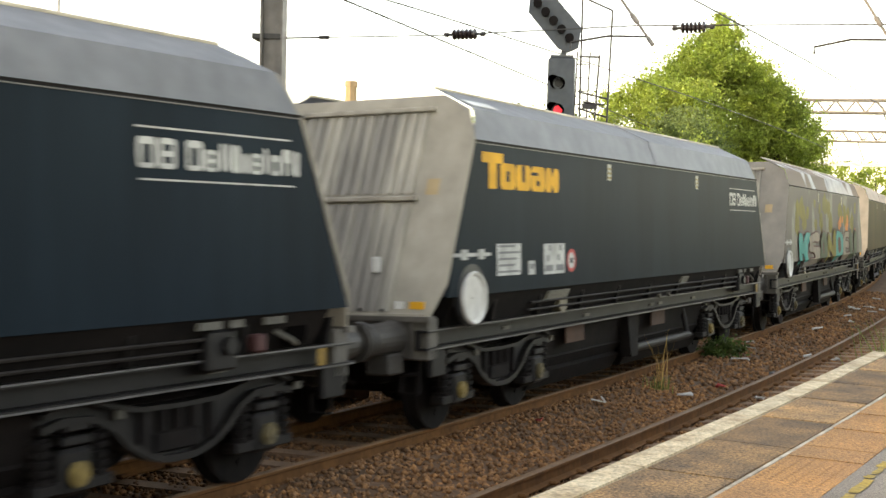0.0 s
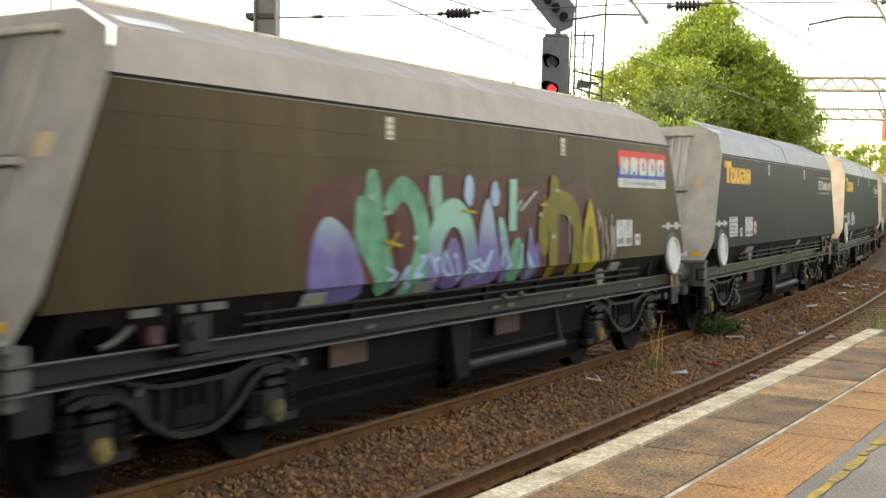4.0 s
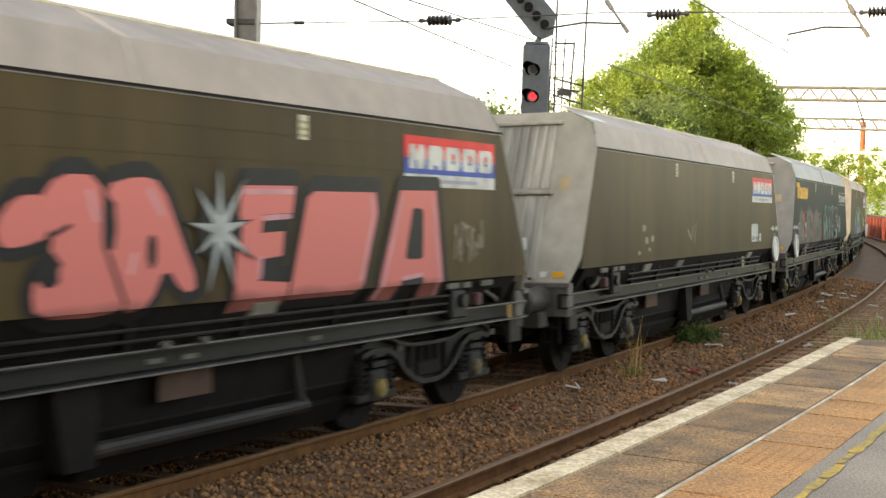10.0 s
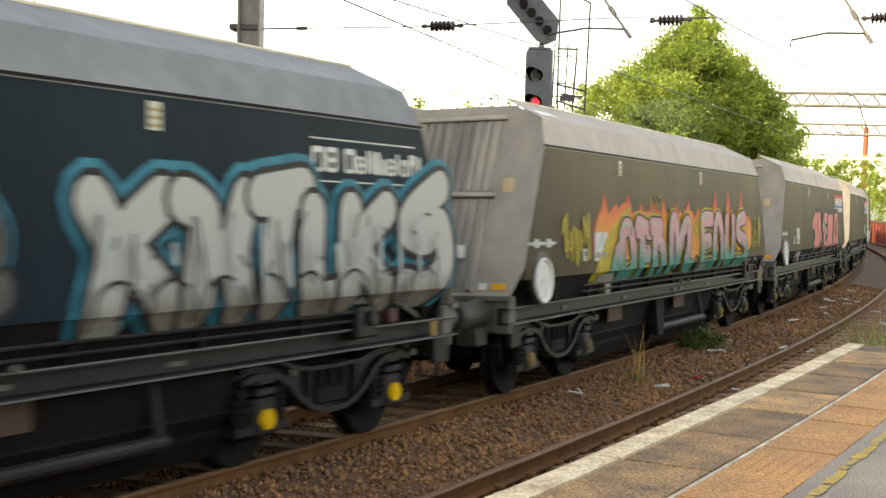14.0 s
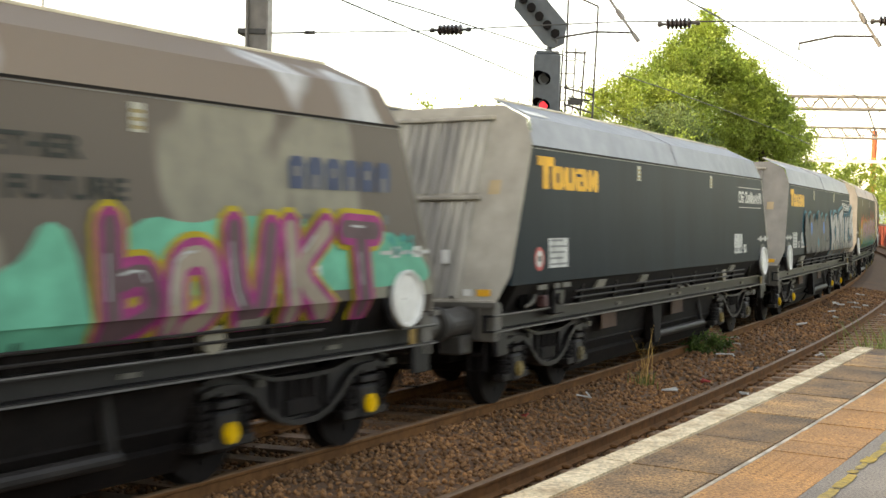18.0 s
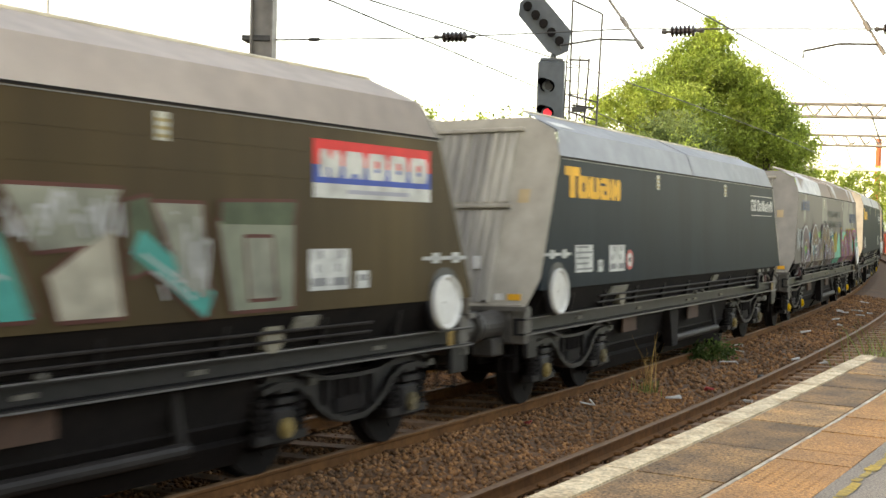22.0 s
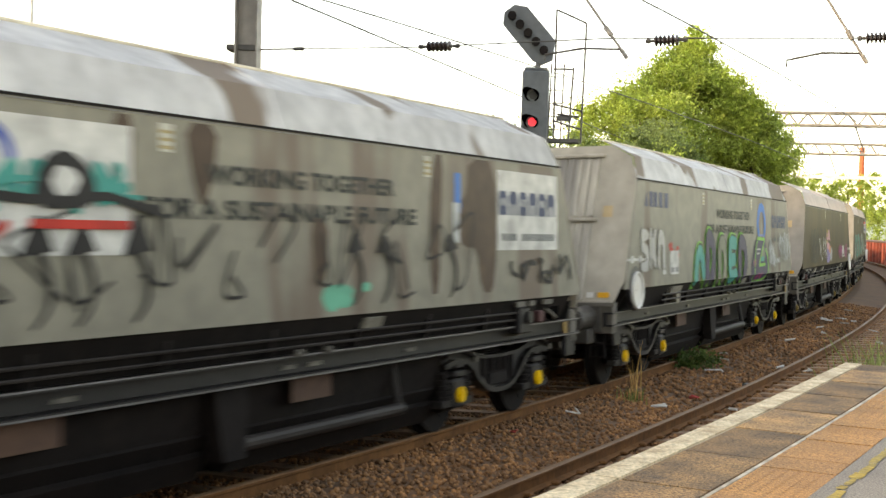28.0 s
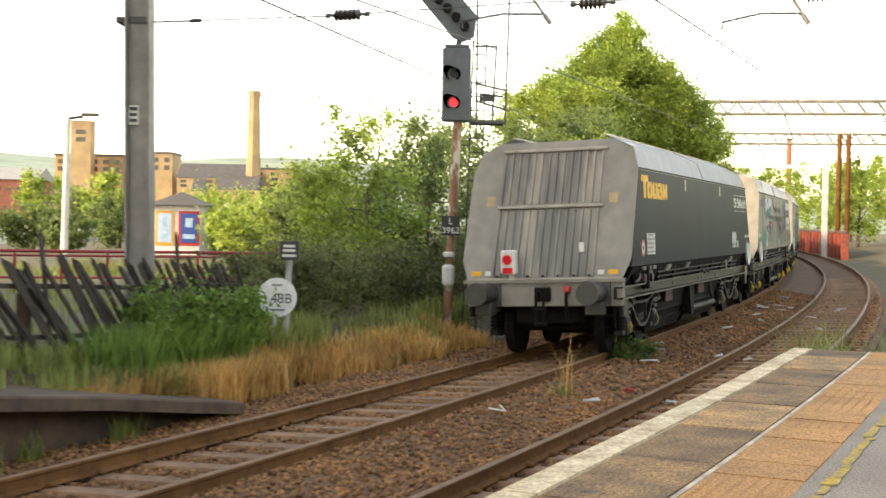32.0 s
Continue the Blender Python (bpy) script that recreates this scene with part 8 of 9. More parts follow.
haze = [blob(-3.2 + 0.47 * k, 1.96 + 0.05 * math.sin(k * 2.3), 0.34, 0.26 + 0.05 * math.sin(k * 1.7), 90 + k, 14) for k in range(9)] + [blob(x, 1.8, 0.3, 0.36, 110 + k, 14) for k, x in enumerate((0.75, 1.1, 4.6))]
wide = [[(cx + (x - cx) * 1.3, z + 0.035) for x, z in o] for o in flames for cx in [sum(v[0] for v in o) / len(o)]]
flat("graffiti", w, [(FLAME_RED, wide), (FLAME, haze), (FLAME, flames)], "red and orange sprayed flames", layer=0.003)
flat("graffiti", w, [(YELLOW_G, stroke([(-3.9, 1.30), (-3.5, 1.72), (-3.05, 1.96), (-2.52, 2.2)], 0.10, 0.04) + [rounded([(-4.0, 1.22), (-3.8, 1.6), (-3.4, 1.8), (-3.1, 1.5), (-3.3, 1.22)], 2)])], "yellow sprayed swoosh", layer=0.007)
tag(w, [[[(-3.3, 1.28), (-3.05, 1.62)], [(-2.86, 1.28), (-2.88, 1.86), (-2.56, 1.92), (-2.4, 1.66), (-2.44, 1.36), (-2.7, 1.26)]],
        [[(-1.64, 1.88), (-2.18, 1.98), (-2.2, 1.9)], [(-1.98, 1.92), (-2.04, 1.28)], [(-2.0, 1.58), (-1.72, 1.56)]],
        [[(-1.56, 1.95), (-1.12, 1.94)], [(-1.38, 1.9), (-1.42, 1.28)], [(-1.2, 1.72), (-0.98, 1.62), (-1.0, 1.28)]],
        [[(-0.56, 1.28), (-0.54, 1.98), (-0.28, 1.96), (-0.26, 1.42)], [(-0.24, 1.5), (0.12, 1.9), (0.4, 1.98), (0.42, 1.6), (0.24, 1.4), (0.62, 1.28)]]],
    [PINK_FADE], BLACK_G, 0.130, 0.030, YELLOW_G, 0.035, layer=0.008, glint=MINT)
tag(w, [[[(1.94, 2.06), (1.36, 2.04), (1.38, 1.7), (1.34, 1.30), (1.86, 1.28)], [(1.42, 1.68), (1.8, 1.72)]],
        [[(2.1, 1.28), (2.2, 1.98), (2.5, 2.04), (2.62, 1.7), (2.66, 1.28)]],
        [[(2.98, 2.06), (2.92, 1.5), (3.18, 1.34), (3.4, 1.5), (3.44, 2.06)]],
        [[(4.26, 2.1), (3.84, 2.04), (3.74, 1.86), (4.0, 1.74), (4.38, 1.66), (4.42, 1.4), (4.1, 1.28), (3.7, 1.3)]]],
    [PINK_FADE], BLACK_G, 0.128, 0.030, YELLOW_G, 0.03, layer=0.008, glint=MINT)
flat("graffiti", w, [(BLACK_G, [rounded([(-3.4, 1.2), (-3.3, 1.30), (0.7, 1.30), (0.9, 1.2)], 0), rounded([(1.2, 1.2), (1.3, 1.28), (4.5, 1.28), (4.6, 1.2)], 0)]), (SEA, [blob(-2.96, 1.24, 0.09, 0.05, 31), blob(-1.2, 1.25, 0.16, 0.05, 32), blob(1.6, 1.25, 0.2, 0.05, 33), blob(3.4, 1.26, 0.3, 0.06, 34)])], "dark green sprayed ground below the letters", layer=0.006)
flat("graffiti", w, [(BLACK_G, [o for x, z, d in ((-2.75, 1.62, 0.2), (-1.95, 1.72, 0.1), (-1.3, 1.5, 0.16), (-0.45, 1.6, 0.2), (0.1, 1.66, 0.14), (1.5, 1.5, 0.16), (2.4, 1.6, 0.22), (3.2, 1.72, 0.2), (4.0, 1.52, 0.14)) for o in stroke([(x, z + d), (x + 0.03, z), (x + 0.10, z - d)], 0.022, 0.01)]), (MAROON, [o for x in (-2.6, -1.7, -0.9, 0.3, 1.75, 2.3, 3.35, 4.25) for o in stroke([(x, 1.98), (x - 0.05, 1.84)], 0.016)])], "black inner lines of the letters", layer=0.055)
scrawl(w, -5.2, -4.2, 1.5, 2.1, YELLOW_G, 20, 8, 0.03)
scrawl(w, 5.0, 5.75, 1.5, 2.15, YELLOW_G, 21, 9, 0.018)
scrawl(w, 0.9, 1.35, 1.75, 2.1, YELLOW_G, 22, 6, 0.022)
scrawl(w, -1.6, -1.0, 2.15, 2.4, OLIVE_G, 66, 6, 0.022)
w = WAGONS[7]
forms(w, ["drop", "ring", "drop", "drop", "ring", "drop"], -3.7, 0.6, 1.62, 2.26, [MID_GREY], BLACK_G, 0.05, CYAN, 0.10, seed=23, soft=2, gap=0.0, hole=BLUE_G)
forms(w, ["drop", "drop", "ring", "drop", "drop"], -3.5, 0.7, 1.36, 1.86, [MID_GREY], BLACK_G, 0.04, seed=24, soft=2, gap=0.0, layer=0.03, hole=CYAN)
flat("graffiti", w, [(CYAN, [rect(0.28, 0.42, 2.08, 2.2), rect(0.44, 0.55, 2.12, 2.26), rect(0.36, 0.46, 2.24, 2.33)])], "blue spray dots", layer=0.02)
tag(w, [[[(1.36, 2.14), (1.56, 1.8), (1.44, 1.36)], [(2.04, 2.16), (1.66, 1.86), (1.9, 1.6), (2.16, 1.36)]],
        [[(2.26, 2.16), (2.5, 2.04), (2.44, 1.72), (2.4, 1.36)], [(2.98, 2.18), (2.84, 1.8), (2.92, 1.36)], [(2.5, 1.72), (2.8, 1.8)]],
        [[(3.16, 2.2), (3.72, 2.28)], [(3.46, 2.16), (3.36, 1.74), (3.34, 1.38)]],
        [[(3.86, 2.08), (3.84, 1.6), (3.9, 1.36), (4.2, 1.36)]],
        [[(4.42, 2.10), (4.38, 1.38)], [(5.0, 2.12), (4.56, 1.78), (5.02, 1.36)]],
        [[(5.98, 2.34), (5.5, 2.12), (5.36, 1.94), (5.7, 1.86), (5.98, 1.98), (6.06, 1.6), (5.7, 1.38), (5.3, 1.42)]]],
    [SILVER_FADE], BLACK_G, 0.165, 0.055, CYAN, 0.065, layer=0.008)
rnd = random.Random(88)
flat("graffiti", w, [(BLACK_G, [o for x in (1.55, 2.1, 2.65, 3.2, 3.75, 4.4, 5.0, 5.6) for o in stroke([tuple(q) for q in smooth([(x - 0.24, 1.28), (x - 0.2, 1.5), (x, 1.6), (x + 0.2, 1.5), (x + 0.24, 1.3)], 4)], 0.014)] + [o for k in range(30) for o in stroke([(1.3 + 0.155 * k + rnd.uniform(-0.1, 0.1), rnd.uniform(1.5, 2.1)), (1.36 + 0.155 * k, rnd.uniform(1.4, 2.1))], 0.012)]), (WHITE_G, [o for k in range(14) for o in stroke([(1.4 + 0.34 * k, 1.75 + 0.3 * rnd.random()), (1.42 + 0.34 * k, 1.45 + 0.3 * rnd.random())], 0.026)])], "black and white spray detail", layer=0.07)
w = WAGONS[9]
flat("graffiti", w, [(SEA, [rounded([(0.5, 1.2), (0.75, 1.55), (1.1, 1.72), (1.3, 1.8), (1.48, 2.05), (1.7, 1.95), (1.9, 1.3), (1.9, 1.2)], 1), rounded([(1.7, 1.5), (2.3, 2.1), (2.9, 2.0), (3.3, 2.1), (5.6, 2.0), (6.3, 1.6), (6.1, 1.45)], 2)]), (CYAN, cloud(-4.9, 0.1, 1.5, 1.9, 18, 26, 0.22)), (LIME, [rounded([(-0.2, 1.5), (-0.1, 1.9), (0.3, 1.92), (0.35, 1.55)], 2)] + cloud(-5.6, -0.5, 1.5, 2.05, 10, 27, 0.14))], "bright sprayed ground", layer=0.003)
tag(w, [[[(-5.2, 1.3), (-5.1, 1.85), (-4.7, 2.0), (-4.36, 1.8), (-4.32, 1.45), (-4.7, 1.28)]],
        [[(-4.1, 1.28), (-3.86, 1.5), (-3.7, 1.82), (-3.2, 2.04), (-2.9, 1.86), (-2.84, 1.5), (-3.1, 1.28)]],
        [[(-2.76, 1.28), (-2.6, 1.66), (-2.36, 1.6), (-2.2, 1.28)]],
        [[(-2.12, 1.28), (-2.1, 1.74), (-1.84, 2.02), (-1.5, 1.9), (-1.42, 1.5)], [(-1.4, 1.6), (-1.2, 2.0), (-0.92, 1.96), (-0.82, 1.6), (-0.9, 1.26)]],
        [[(-0.52, 1.28), (-0.44, 1.6), (-0.18, 1.68), (-0.02, 1.5), (-0.04, 1.26)]]],
    [PLUM, RUSSET], WHITE_G, 0.15, 0.045, PLUM, 0.05, layer=0.01)
flat("graffiti", w, [(OCHRE_G, [o for x, z in ((-4.9, 1.7), (-3.4, 1.8), (-2.5, 1.45), (-1.8, 1.75), (-1.05, 1.75), (-0.3, 1.5)) for o in stroke([tuple(q) for q in smooth([(x - 0.2, z - 0.2), (x - 0.1, z + 0.12), (x + 0.1, z + 0.14), (x + 0.18, z - 0.15)], 4)], 0.025)]), (LILAC, [o for x, z in ((-4.7, 1.5), (-3.2, 1.6), (-1.6, 1.6), (-0.9, 1.5)) for o in stroke([tuple(q) for q in smooth([(x - 0.15, z - 0.15), (x, z + 0.14), (x + 0.16, z - 0.1)], 4)], 0.018)]), (WHITE_G, [[(-1.52, 1.56), (-1.2, 1.56), (-1.36, 1.76)]] + stroke([(-4.0, 1.9), (-4.2, 1.74), (-3.9, 1.7), (-4.15, 1.56)], 0.03) + stroke([(-3.6, 1.7), (-3.3, 1.72)], 0.03) + stroke([(-3.6, 1.56), (-3.3, 1.58)], 0.03)), (PLUM, [[(-1.46, 1.6), (-1.26, 1.6), (-1.36, 1.70)]])], "ochre, lilac and white spray detail", layer=0.05)
tag(w, [[[(2.02, 2.0), (2.06, 1.26)], [(2.08, 1.62), (2.36, 1.66), (2.42, 1.4), (2.1, 1.28)]],
        [[(2.66, 1.3), (2.7, 1.72), (3.0, 1.76), (3.08, 1.4), (2.84, 1.26)]],
        [[(3.3, 1.98), (3.36, 1.5), (3.6, 1.3), (3.76, 1.96)]],
        [[(4.0, 1.98), (4.08, 1.28)], [(4.5, 1.98), (4.14, 1.64), (4.56, 1.28)]],
        [[(4.78, 1.98), (5.24, 1.96)], [(5.0, 1.94), (5.1, 1.28)]]],
    [PLUM, TAN_G], MAGENTA, 0.075, 0.06, YELLOW_G, 0.045, layer=0.01, glint=WHITE_G)
scrawl(w, -6.0, -5.2, 1.65, 2.1, WHITE_G, 31, 8, 0.03)
scrawl(w, 0.35, 0.85, 1.55, 2.0, YELLOW_G, 32, 12, 0.035)
scrawl(w, 5.5, 5.9, 1.75, 1.95, TEAL, 67, 4, 0.02)
scrawl(w, -0.5, 0.1, 1.95, 2.15, SILVER, 68, 6, 0.03)
w = WAGONS[11]
MOSS_B = paint("mid_moss_spray", (0.062, 0.082, 0.045), var=0.35)
PALE_G = paint("pale_grey_green_spray", (0.20, 0.20, 0.155), var=0.4)
blocks = [
    (MOSS_B, [(-5.08, 2.22), (-4.45, 2.24), (-4.40, 1.5), (-4.75, 1.5), (-4.78, 1.98), (-5.1, 2.0)]),
    (PALE_G, [(-5.10, 1.92), (-4.82, 1.92), (-4.70, 1.24), (-5.18, 1.24)]),
    (SAGE_G, [(-4.70, 1.5), (-4.08, 1.48), (-4.08, 1.22), (-4.74, 1.22)]),
    (PALE_G, [(-4.44, 2.2), (-4.3, 2.2), (-4.28, 1.66), (-4.42, 1.66)]),
    (TEAL, [(-4.30, 2.22), (-3.60, 2.22), (-3.66, 1.98), (-3.96, 1.94), (-4.04, 1.58), (-4.32, 1.62)]),
    (PALE_G, [(-4.06, 1.98), (-3.88, 1.9), (-3.94, 1.48), (-4.14, 1.48)]),
    (MOSS_B, [(-3.60, 2.2), (-3.06, 2.2), (-3.0, 1.72), (-3.4, 1.62), (-3.66, 1.74)]),
    (TEAL, [(-3.36, 1.9), (-3.02, 2.04), (-2.94, 1.42), (-3.92, 1.40), (-3.86, 1.56), (-3.4, 1.58)]),
    (MOSS_B, [(-4.06, 1.46), (-3.4, 1.46), (-3.3, 1.22), (-4.0, 1.22)]),
    (TEAL, [(-2.84, 2.24), (-2.60, 2.24), (-2.50, 1.30), (-2.88, 1.30)]),
    (SAGE_G, [(-2.56, 2.22), (-2.22, 2.24), (-2.22, 1.76), (-2.0, 1.76), (-2.0, 1.44), (-2.5, 1.42)]),
    (TEAL, [(-2.10, 2.26), (-1.50, 2.26), (-1.50, 1.5), (-1.76, 1.5), (-1.80, 2.0), (-2.1, 2.0)]),
    (PALE_G, [(-1.80, 1.98), (-1.62, 1.98), (-1.60, 1.46), (-1.84, 1.46)]),
    (SAGE_G, [(-1.5, 2.0), (-1.0, 2.24), (-0.9, 2.1), (-1.4, 1.82)]),
    (TEAL, [(-1.50, 1.42), (-1.40, 1.86), (-0.92, 2.16), (-0.5, 2.12), (-0.72, 1.9), (-1.02, 1.88), (-1.12, 1.42)]),
    (SAGE_G, [(-1.06, 1.8), (-0.66, 1.9), (-0.56, 1.44), (-1.1, 1.42)]),
    (MOSS_B, [(-1.2, 1.5), (-0.5, 1.58), (-0.5, 1.42), (-1.2, 1.40)]),
    (MOSS_B, [(-0.30, 1.5), (-0.12, 2.16), (0.26, 2.2), (0.5, 1.84), (0.66, 1.5)]),
    (TEAL, [(-0.34, 1.66), (0.36, 2.0), (0.62, 1.46), (0.0, 1.46)]),
    (PALE_G, [(0.40, 2.28), (1.40, 2.28), (1.2, 1.92), (0.66, 1.88)]),
    (CREAM_G, [(0.76, 1.72), (1.32, 2.02), (1.42, 1.44), (0.86, 1.44)]),
    (MOSS_B, [(1.46, 2.2), (1.66, 2.24), (1.84, 1.8), (1.5, 1.7)]),
    (TEAL, [(1.5, 1.86), (2.26, 1.38), (2.36, 1.56), (1.6, 2.02)]),
    (PALE_G, [(1.72, 2.2), (2.22, 2.2), (2.3, 1.52), (2.02, 1.62)]),
    (SAGE_G, [(2.40, 2.08), (3.34, 2.06), (3.32, 1.42), (2.56, 1.42)]),
    (MOSS_B, [(2.44, 2.22), (3.36, 2.24), (3.32, 2.06), (2.44, 2.06)]),
    (PALE_G, [(2.72, 1.96), (3.04, 1.96), (3.1, 1.5), (2.78, 1.5)])]
for k, (m, o) in enumerate(blocks):
    flat("graffiti", w, [(MAROON, stroke(o + o[:1], 0.028)), (m, [o])], "sprayed block with maroon edge", layer=0.003 + 0.0006 * k)
flat("graffiti", w, [(WHITE_G, [[(a, z), (a + 0.42, z - 0.07 * d), (a + 0.42, z + 0.025 - 0.07 * d), (a, z + 0.025)] for a, z, d in ((-3.4, 1.82, 0), (-3.42, 1.72, 0), (-3.4, 1.62, 0), (0.0, 1.84, 2), (-0.1, 1.72, 2), (1.6, 1.84, 3), (1.7, 1.72, 3), (-4.96, 2.12, -2), (-1.4, 2.02, -3))])], "white sprayed stripes", layer=0.025)
scrawl(w, 0.4, 1.4, 1.95, 2.26, SILVER, 82, 12, 0.016)
scrawl(w, 1.7, 2.3, 1.5, 2.18, SILVER, 83, 8, 0.014)
scrawl(w, -5.1, -4.7, 1.3, 1.9, SILVER, 86, 5, 0.02)
w = WAGONS[12]
forms(w, ["arch", "comb", "wedge"], -4.65, -2.95, 1.48, 2.3, [DUSK], SOOT_G, 0.035, seed=34, soft=1, gap=0.0)
scrawl(w, -4.5, -3.0, 1.5, 2.2, BLACK_G, 84, 8, 0.02)
scrawl(w, -2.9, -1.0, 1.5, 2.1, SILVER, 35, 9, 0.028)
scrawl(w, -2.6, -1.0, 1.8, 2.35, BLACK_G, 36, 5, 0.02)
flat("graffiti", w, [(LILAC, [rounded([(-0.92, 1.42), (-0.9, 1.86), (-0.5, 1.82), (-0.1, 1.8), (-0.05, 1.5), (-0.4, 1.42)], 2)]), (PLUM, stroke([(-0.85, 1.75), (-0.7, 1.55), (-0.6, 1.42)], 0.05) + stroke([(-0.4, 1.78), (-0.45, 1.62)], 0.05)), (PINK, [rounded([(-0.97, 1.84), (-0.96, 2.3), (-0.66, 2.3), (-0.62, 1.98), (-0.15, 1.95), (-0.15, 1.78), (-0.6, 1.78)], 1), rounded([(-0.6, 2.02), (-0.58, 2.32), (-0.3, 2.36), (-0.02, 2.12), (-0.02, 2.0), (-0.3, 2.08)], 2)]), (YELLOW_G, [rounded([(-0.96, 2.24), (-0.9, 2.36), (-0.72, 2.35), (-0.66, 2.14), (-0.72, 2.12), (-0.8, 2.26)], 1), rect(-0.94, -0.72, 2.14, 2.19), rect(-0.95, -0.72, 1.96, 2.05)]), (ORANGE_G, [[(-0.25, 1.72), (-0.1, 1.9), (0.2, 1.85), (0.18, 1.62)]]), (WHITE_G, [rounded([(-0.05, 1.46), (0.05, 1.75), (0.2, 1.92), (0.35, 1.8), (0.6, 1.78), (0.5, 1.62), (0.4, 1.46)], 1)])], "pink, yellow and lilac sprayed figure shapes", layer=0.003)
scrawl(w, 2.4, 3.3, 1.5, 1.9, MAGENTA, 40, 9, 0.035)
scrawl(w, 4.3, 5.0, 1.5, 1.9, MAGENTA, 76, 6, 0.035)
w = WAGONS[13]
flat("graffiti", w, [(BLUE_G, stroke([tuple(p) for p in smooth([(2.66, 2.18), (2.60, 2.38), (2.72, 2.62), (2.95, 2.70), (3.18, 2.62), (3.30, 2.38), (3.24, 2.18)])], 0.085)), (NAVY, stroke([(2.62, 2.14), (3.28, 2.14)], 0.02))], "blue sprayed loop", layer=0.004)
flat("graffiti", w, [(PLUM_BLUE, [rounded([(1.9, 1.22), (2.0, 1.7), (2.46, 2.12), (3.26, 2.10), (3.4, 1.9), (3.66, 1.6), (3.62, 1.22)], 1)]), (SAGE_G, [rounded([(2.9, 1.62), (3.0, 1.9), (3.26, 1.94), (3.3, 1.66)], 1)]), (TEAL, [rect(2.86, 3.2, 1.62, 1.72)]), (WHITE_G, stroke([(2.5, 1.86), (2.8, 1.87)], 0.018) + stroke([(2.5, 1.78), (2.72, 1.78)], 0.018)), (MAGENTA, [blob(2.66, 1.33, 0.12, 0.07, 41), blob(3.0, 1.34, 0.10, 0.07, 42), blob(2.3, 1.6, 0.14, 0.08, 43)]), (LIME, stroke([(2.54, 2.08), (3.2, 2.06), (2.72, 1.55), (3.28, 1.56)], 0.032) + stroke([tuple(q) for q in smooth([(3.36, 1.86), (3.56, 1.66), (3.6, 1.4), (3.4, 1.26), (2.4, 1.23)])], 0.03) + stroke([(2.54, 2.08), (2.3, 1.8), (2.26, 1.3)], 0.03))], "dark sprayed shapes outlined in lime green", layer=0.008)
tag(w, [[[(-2.42, 1.42), (-2.34, 1.74), (-2.1, 1.84), (-1.92, 1.5)]], [[(-1.66, 1.4), (-1.62, 2.06), (-1.3, 2.0), (-1.2, 1.7), (-1.36, 1.42)]], [[(-0.8, 1.40), (-0.76, 1.92), (-0.5, 1.98), (-0.36, 1.7), (-0.44, 1.42)]], [[(0.44, 1.98), (0.04, 1.96), (0.06, 1.42), (0.48, 1.42)], [(0.08, 1.68), (0.36, 1.7)]], [[(0.8, 1.4), (0.84, 1.98), (1.2, 1.94), (1.36, 1.66), (1.2, 1.42)]]],
    [TEAL, PLUM_BLUE, SAGE_G], BLACK_G, 0.12, 0.03, LIME, 0.035, layer=0.008)
forms(w, ["bend", "fork", "arch"], -5.6, -4.3, 1.62, 2.2, [SILVER], DUN, 0.012, seed=44, soft=1)
flat("graffiti", w, [(LOGO_WHITE, [rect(-4.0, -3.5, 1.55, 1.82)]), (RED_G, cloud(-4.0, -3.5, 1.8, 1.98, 4, 45, 0.10))], "white panel with red spray patch", layer=0.003)
scrawl(w, 3.72, 4.3, 1.52, 2.05, WHITE_G, 46, 9, 0.026)
scrawl(w, 4.8, 6.0, 1.62, 2.2, WHITE_G, 77, 15, 0.024)
flat("graffiti", w, [(WHITE_G, [blob(4.36 + 0.13 * k, 1.62, 0.05, 0.06, 50 + k) for k in range(5)])], "small white sprayed marks", layer=0.01)
w = WAGONS[14]
flat("logo_panel", w, [(LOGO_WHITE, [rect(-3.67, -1.76, 1.91, 2.78)]), (PANEL_BLUE, stroke([tuple(p) for p in smooth([(-3.5, 2.35), (-3.42, 2.62), (-3.15, 2.74), (-2.88, 2.62), (-2.8, 2.35)])], 0.04)), (RED_G, stroke([tuple(p) for p in smooth([(-3.5, 2.3), (-3.42, 2.1), (-3.15, 1.98), (-2.88, 2.1)])], 0.035))], "white company panel with blue and red ring", layer=0.005)
scrawl(w, -3.6, -1.8, 2.2, 2.5, TEAL, 47, 9, 0.04)
scrawl(w, -3.4, 3.4, 1.5, 2.3, BLACK_G, 48, 13, 0.014)
for i, (x, h) in enumerate(((-3.44, 0.30), (-2.62, 0.24), (-2.24, 0.2), (-1.70, 0.26), (1.1, 0.16), (1.6, 0.14), (2.9, 0.16))):
    flat("graffiti", w, [(BLACK_G, [[(x - 0.16, 1.90), (x + 0.14, 1.94), (x + 0.03, 1.92 + h), (x - 0.03, 1.92 + h)]] + stroke([tuple(q) for q in smooth([(x, 1.94), (x + 0.10, 1.76), (x + 0.08, 1.58), (x - 0.04, 1.46)])], 0.035, 0.012))], "black spray drips", layer=0.016)
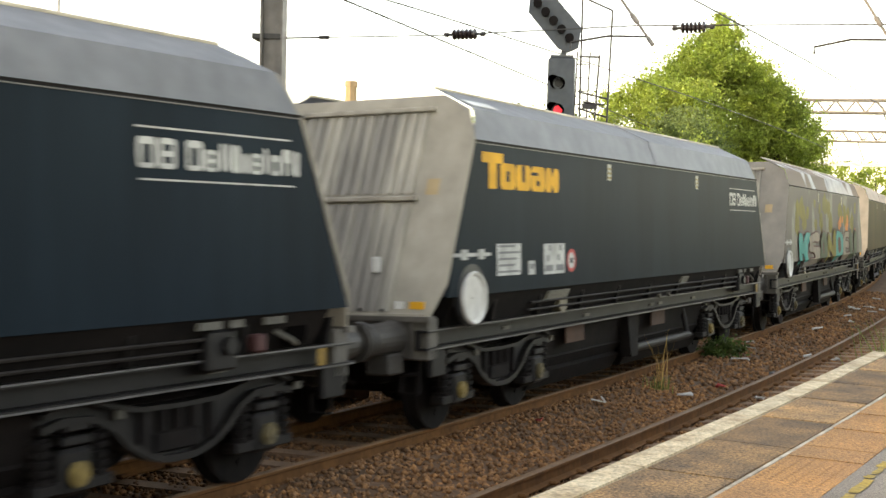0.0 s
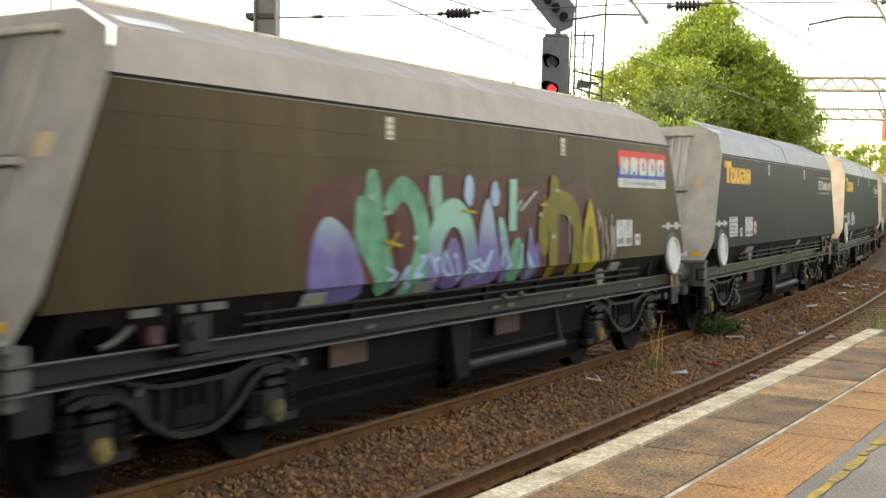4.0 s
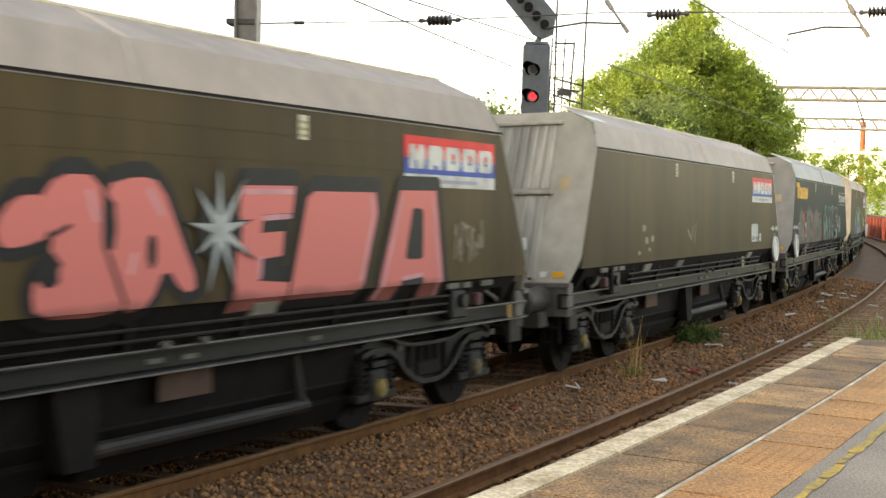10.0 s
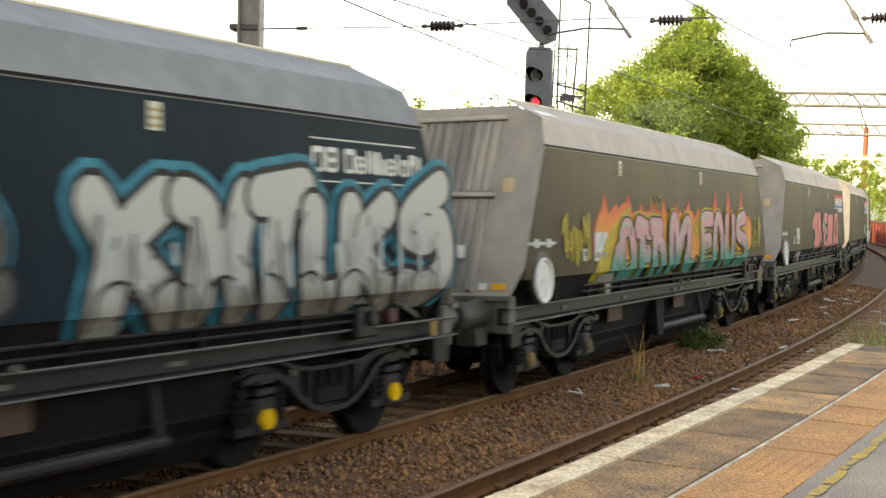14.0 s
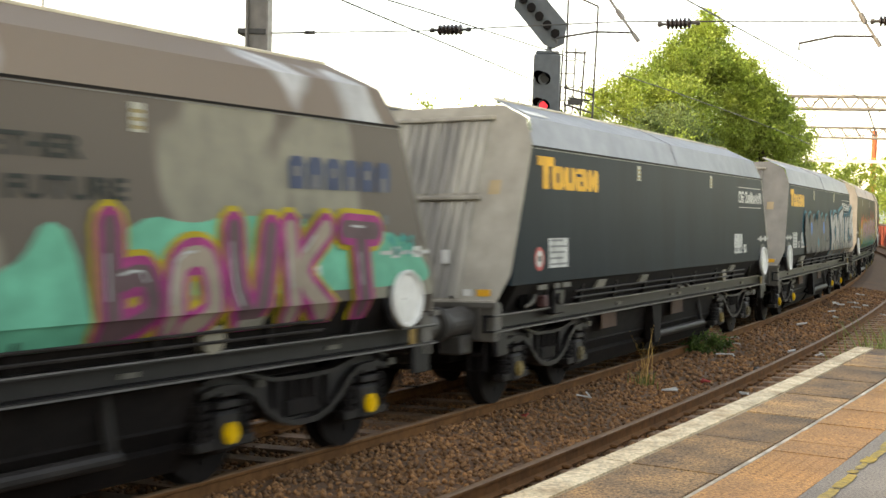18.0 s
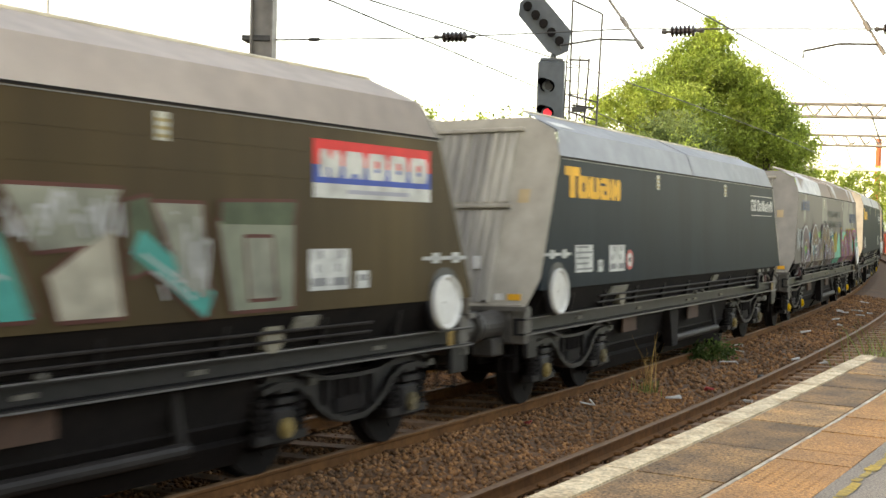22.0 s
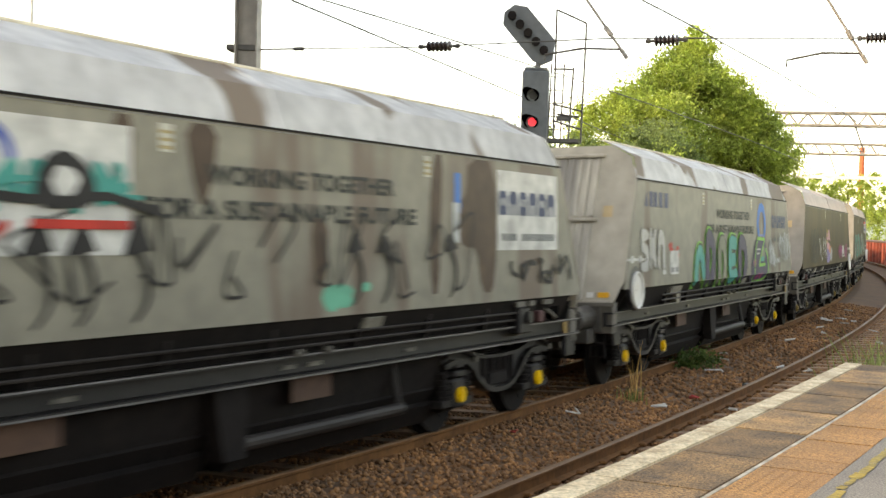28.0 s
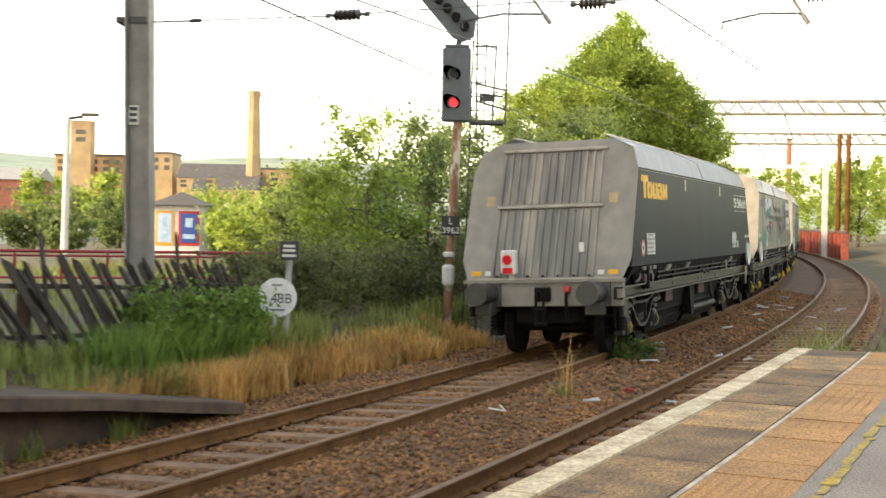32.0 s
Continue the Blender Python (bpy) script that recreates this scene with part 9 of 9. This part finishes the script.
flat("graffiti", w, [(BROWN_G, [rounded([(2.50, 1.5), (2.46, 2.3), (2.56, 2.86), (2.76, 2.86), (2.70, 2.2), (2.66, 1.5)], 1), rounded([(3.30, 2.86), (3.95, 2.86), (3.96, 1.8), (3.86, 1.46), (3.6, 1.5), (3.5, 1.95), (3.2, 1.95), (3.0, 2.1), (3.1, 2.4), (3.26, 2.5)], 1), rounded([(-4.4, 2.86), (-3.95, 2.86), (-4.0, 2.5), (-4.15, 2.3), (-4.3, 2.4)], 1), rounded([(-1.95, 2.86), (-1.72, 2.86), (-1.76, 2.3), (-1.88, 2.0), (-1.98, 2.4)], 1), rounded([(-1.2, 2.86), (-0.8, 2.86), (-0.86, 2.5), (-1.0, 2.2), (-1.12, 2.5)], 1), rounded([(0.4, 2.2), (0.7, 2.2), (0.66, 1.7), (0.5, 1.6)], 1)])], "brown roller paint patches", layer=0.003)
flat("graffiti", w, [(TEAL, stroke([(-3.5, 2.42), (-3.0, 2.36), (-2.6, 2.40), (-2.2, 2.28), (-1.7, 2.3)], 0.02)), (BLACK_G, [rounded([(-2.7, 2.2), (-2.62, 2.5), (-2.4, 2.6), (-2.15, 2.46), (-2.1, 2.22)], 1)] + stroke([(-3.3, 2.3), (-2.7, 2.26), (-2.0, 2.3), (-1.5, 2.2)], 0.03)), (RED_G, [rect(-2.7, -1.8, 2.08, 2.14)]), (LOGO_WHITE, [blob(-2.4, 2.38, 0.12, 0.10, 61)])], "black and teal sprayed strip over the panel", layer=0.03)
flat("label_panel", w, [(LOGO_WHITE, [rect(-4.1, -3.53, 1.47, 1.80)])], "white data panel", layer=0.02)
scrawl(w, -5.3, -3.8, 1.5, 1.9, SEA, 49, 12, 0.03)
flat("graffiti", w, [(SEA, cloud(0.6, 1.3, 1.5, 1.65, 5, 50, 0.10))], "sea-green spray", layer=0.003)
scrawl(w, 4.3, 6.0, 1.5, 1.85, BLACK_G, 51, 10, 0.022)
flat("graffiti", w, [(BLUE_G, [rect(3.0, 3.12, 2.3, 2.7)]), (WHITE_G, [rect(2.95, 3.1, 2.0, 2.4)])], "blue and white paint strip")

# tail lamp on the last wagon
w = WAGONS[15]
bm = bmesh.new()
xl = -6.52
box(bm, xl - 0.12, xl + 0.06, 0.40, 0.64, 1.28, 1.66, 0.03)
lamp = part("tail_lamp", bm, WHITE, w, "white tail lamp box with red lenses")
bm = bmesh.new()
rod(bm, (xl - 0.12, 0.52, 1.51), (xl - 0.15, 0.52, 1.51), 0.075, 18)
part("lens", bm, LAMP_RED, lamp)
bm = bmesh.new()
box(bm, xl - 0.13, xl - 0.12, 0.44, 0.60, 1.30, 1.39)
part("reflector", bm, LAMP_RED, lamp)
bm = bmesh.new()
box(bm, xl - 0.02, xl + 0.02, 0.46, 0.54, 1.16, 1.28)
part("bracket", bm, WHITE, lamp)

HALF_ROWS = [i * 0.5 for i in range(65)]
WHEEL_ROWS = [i / 15 for i in range(481)]


def motions():
    for n, w in WAGONS.items():
        walk(w, [(t, wagon_pose(train_s(t, n))) for t in HALF_ROWS])
    turn = [-(train_s(t, 0) - train_s(0, 0)) / WHEEL_R for t in WHEEL_ROWS]
    for n, w in WAGONS.items():
        for b in w.children:
            for o in b.children:
                if o.name.split(".")[0] == "wheelset":
                    p = o.location.copy()
                    walk(o, [(t, Matrix.Translation(p) @ Matrix.Rotation(-a, 4, "Y")) for t, a in zip(WHEEL_ROWS, turn)])


motions()
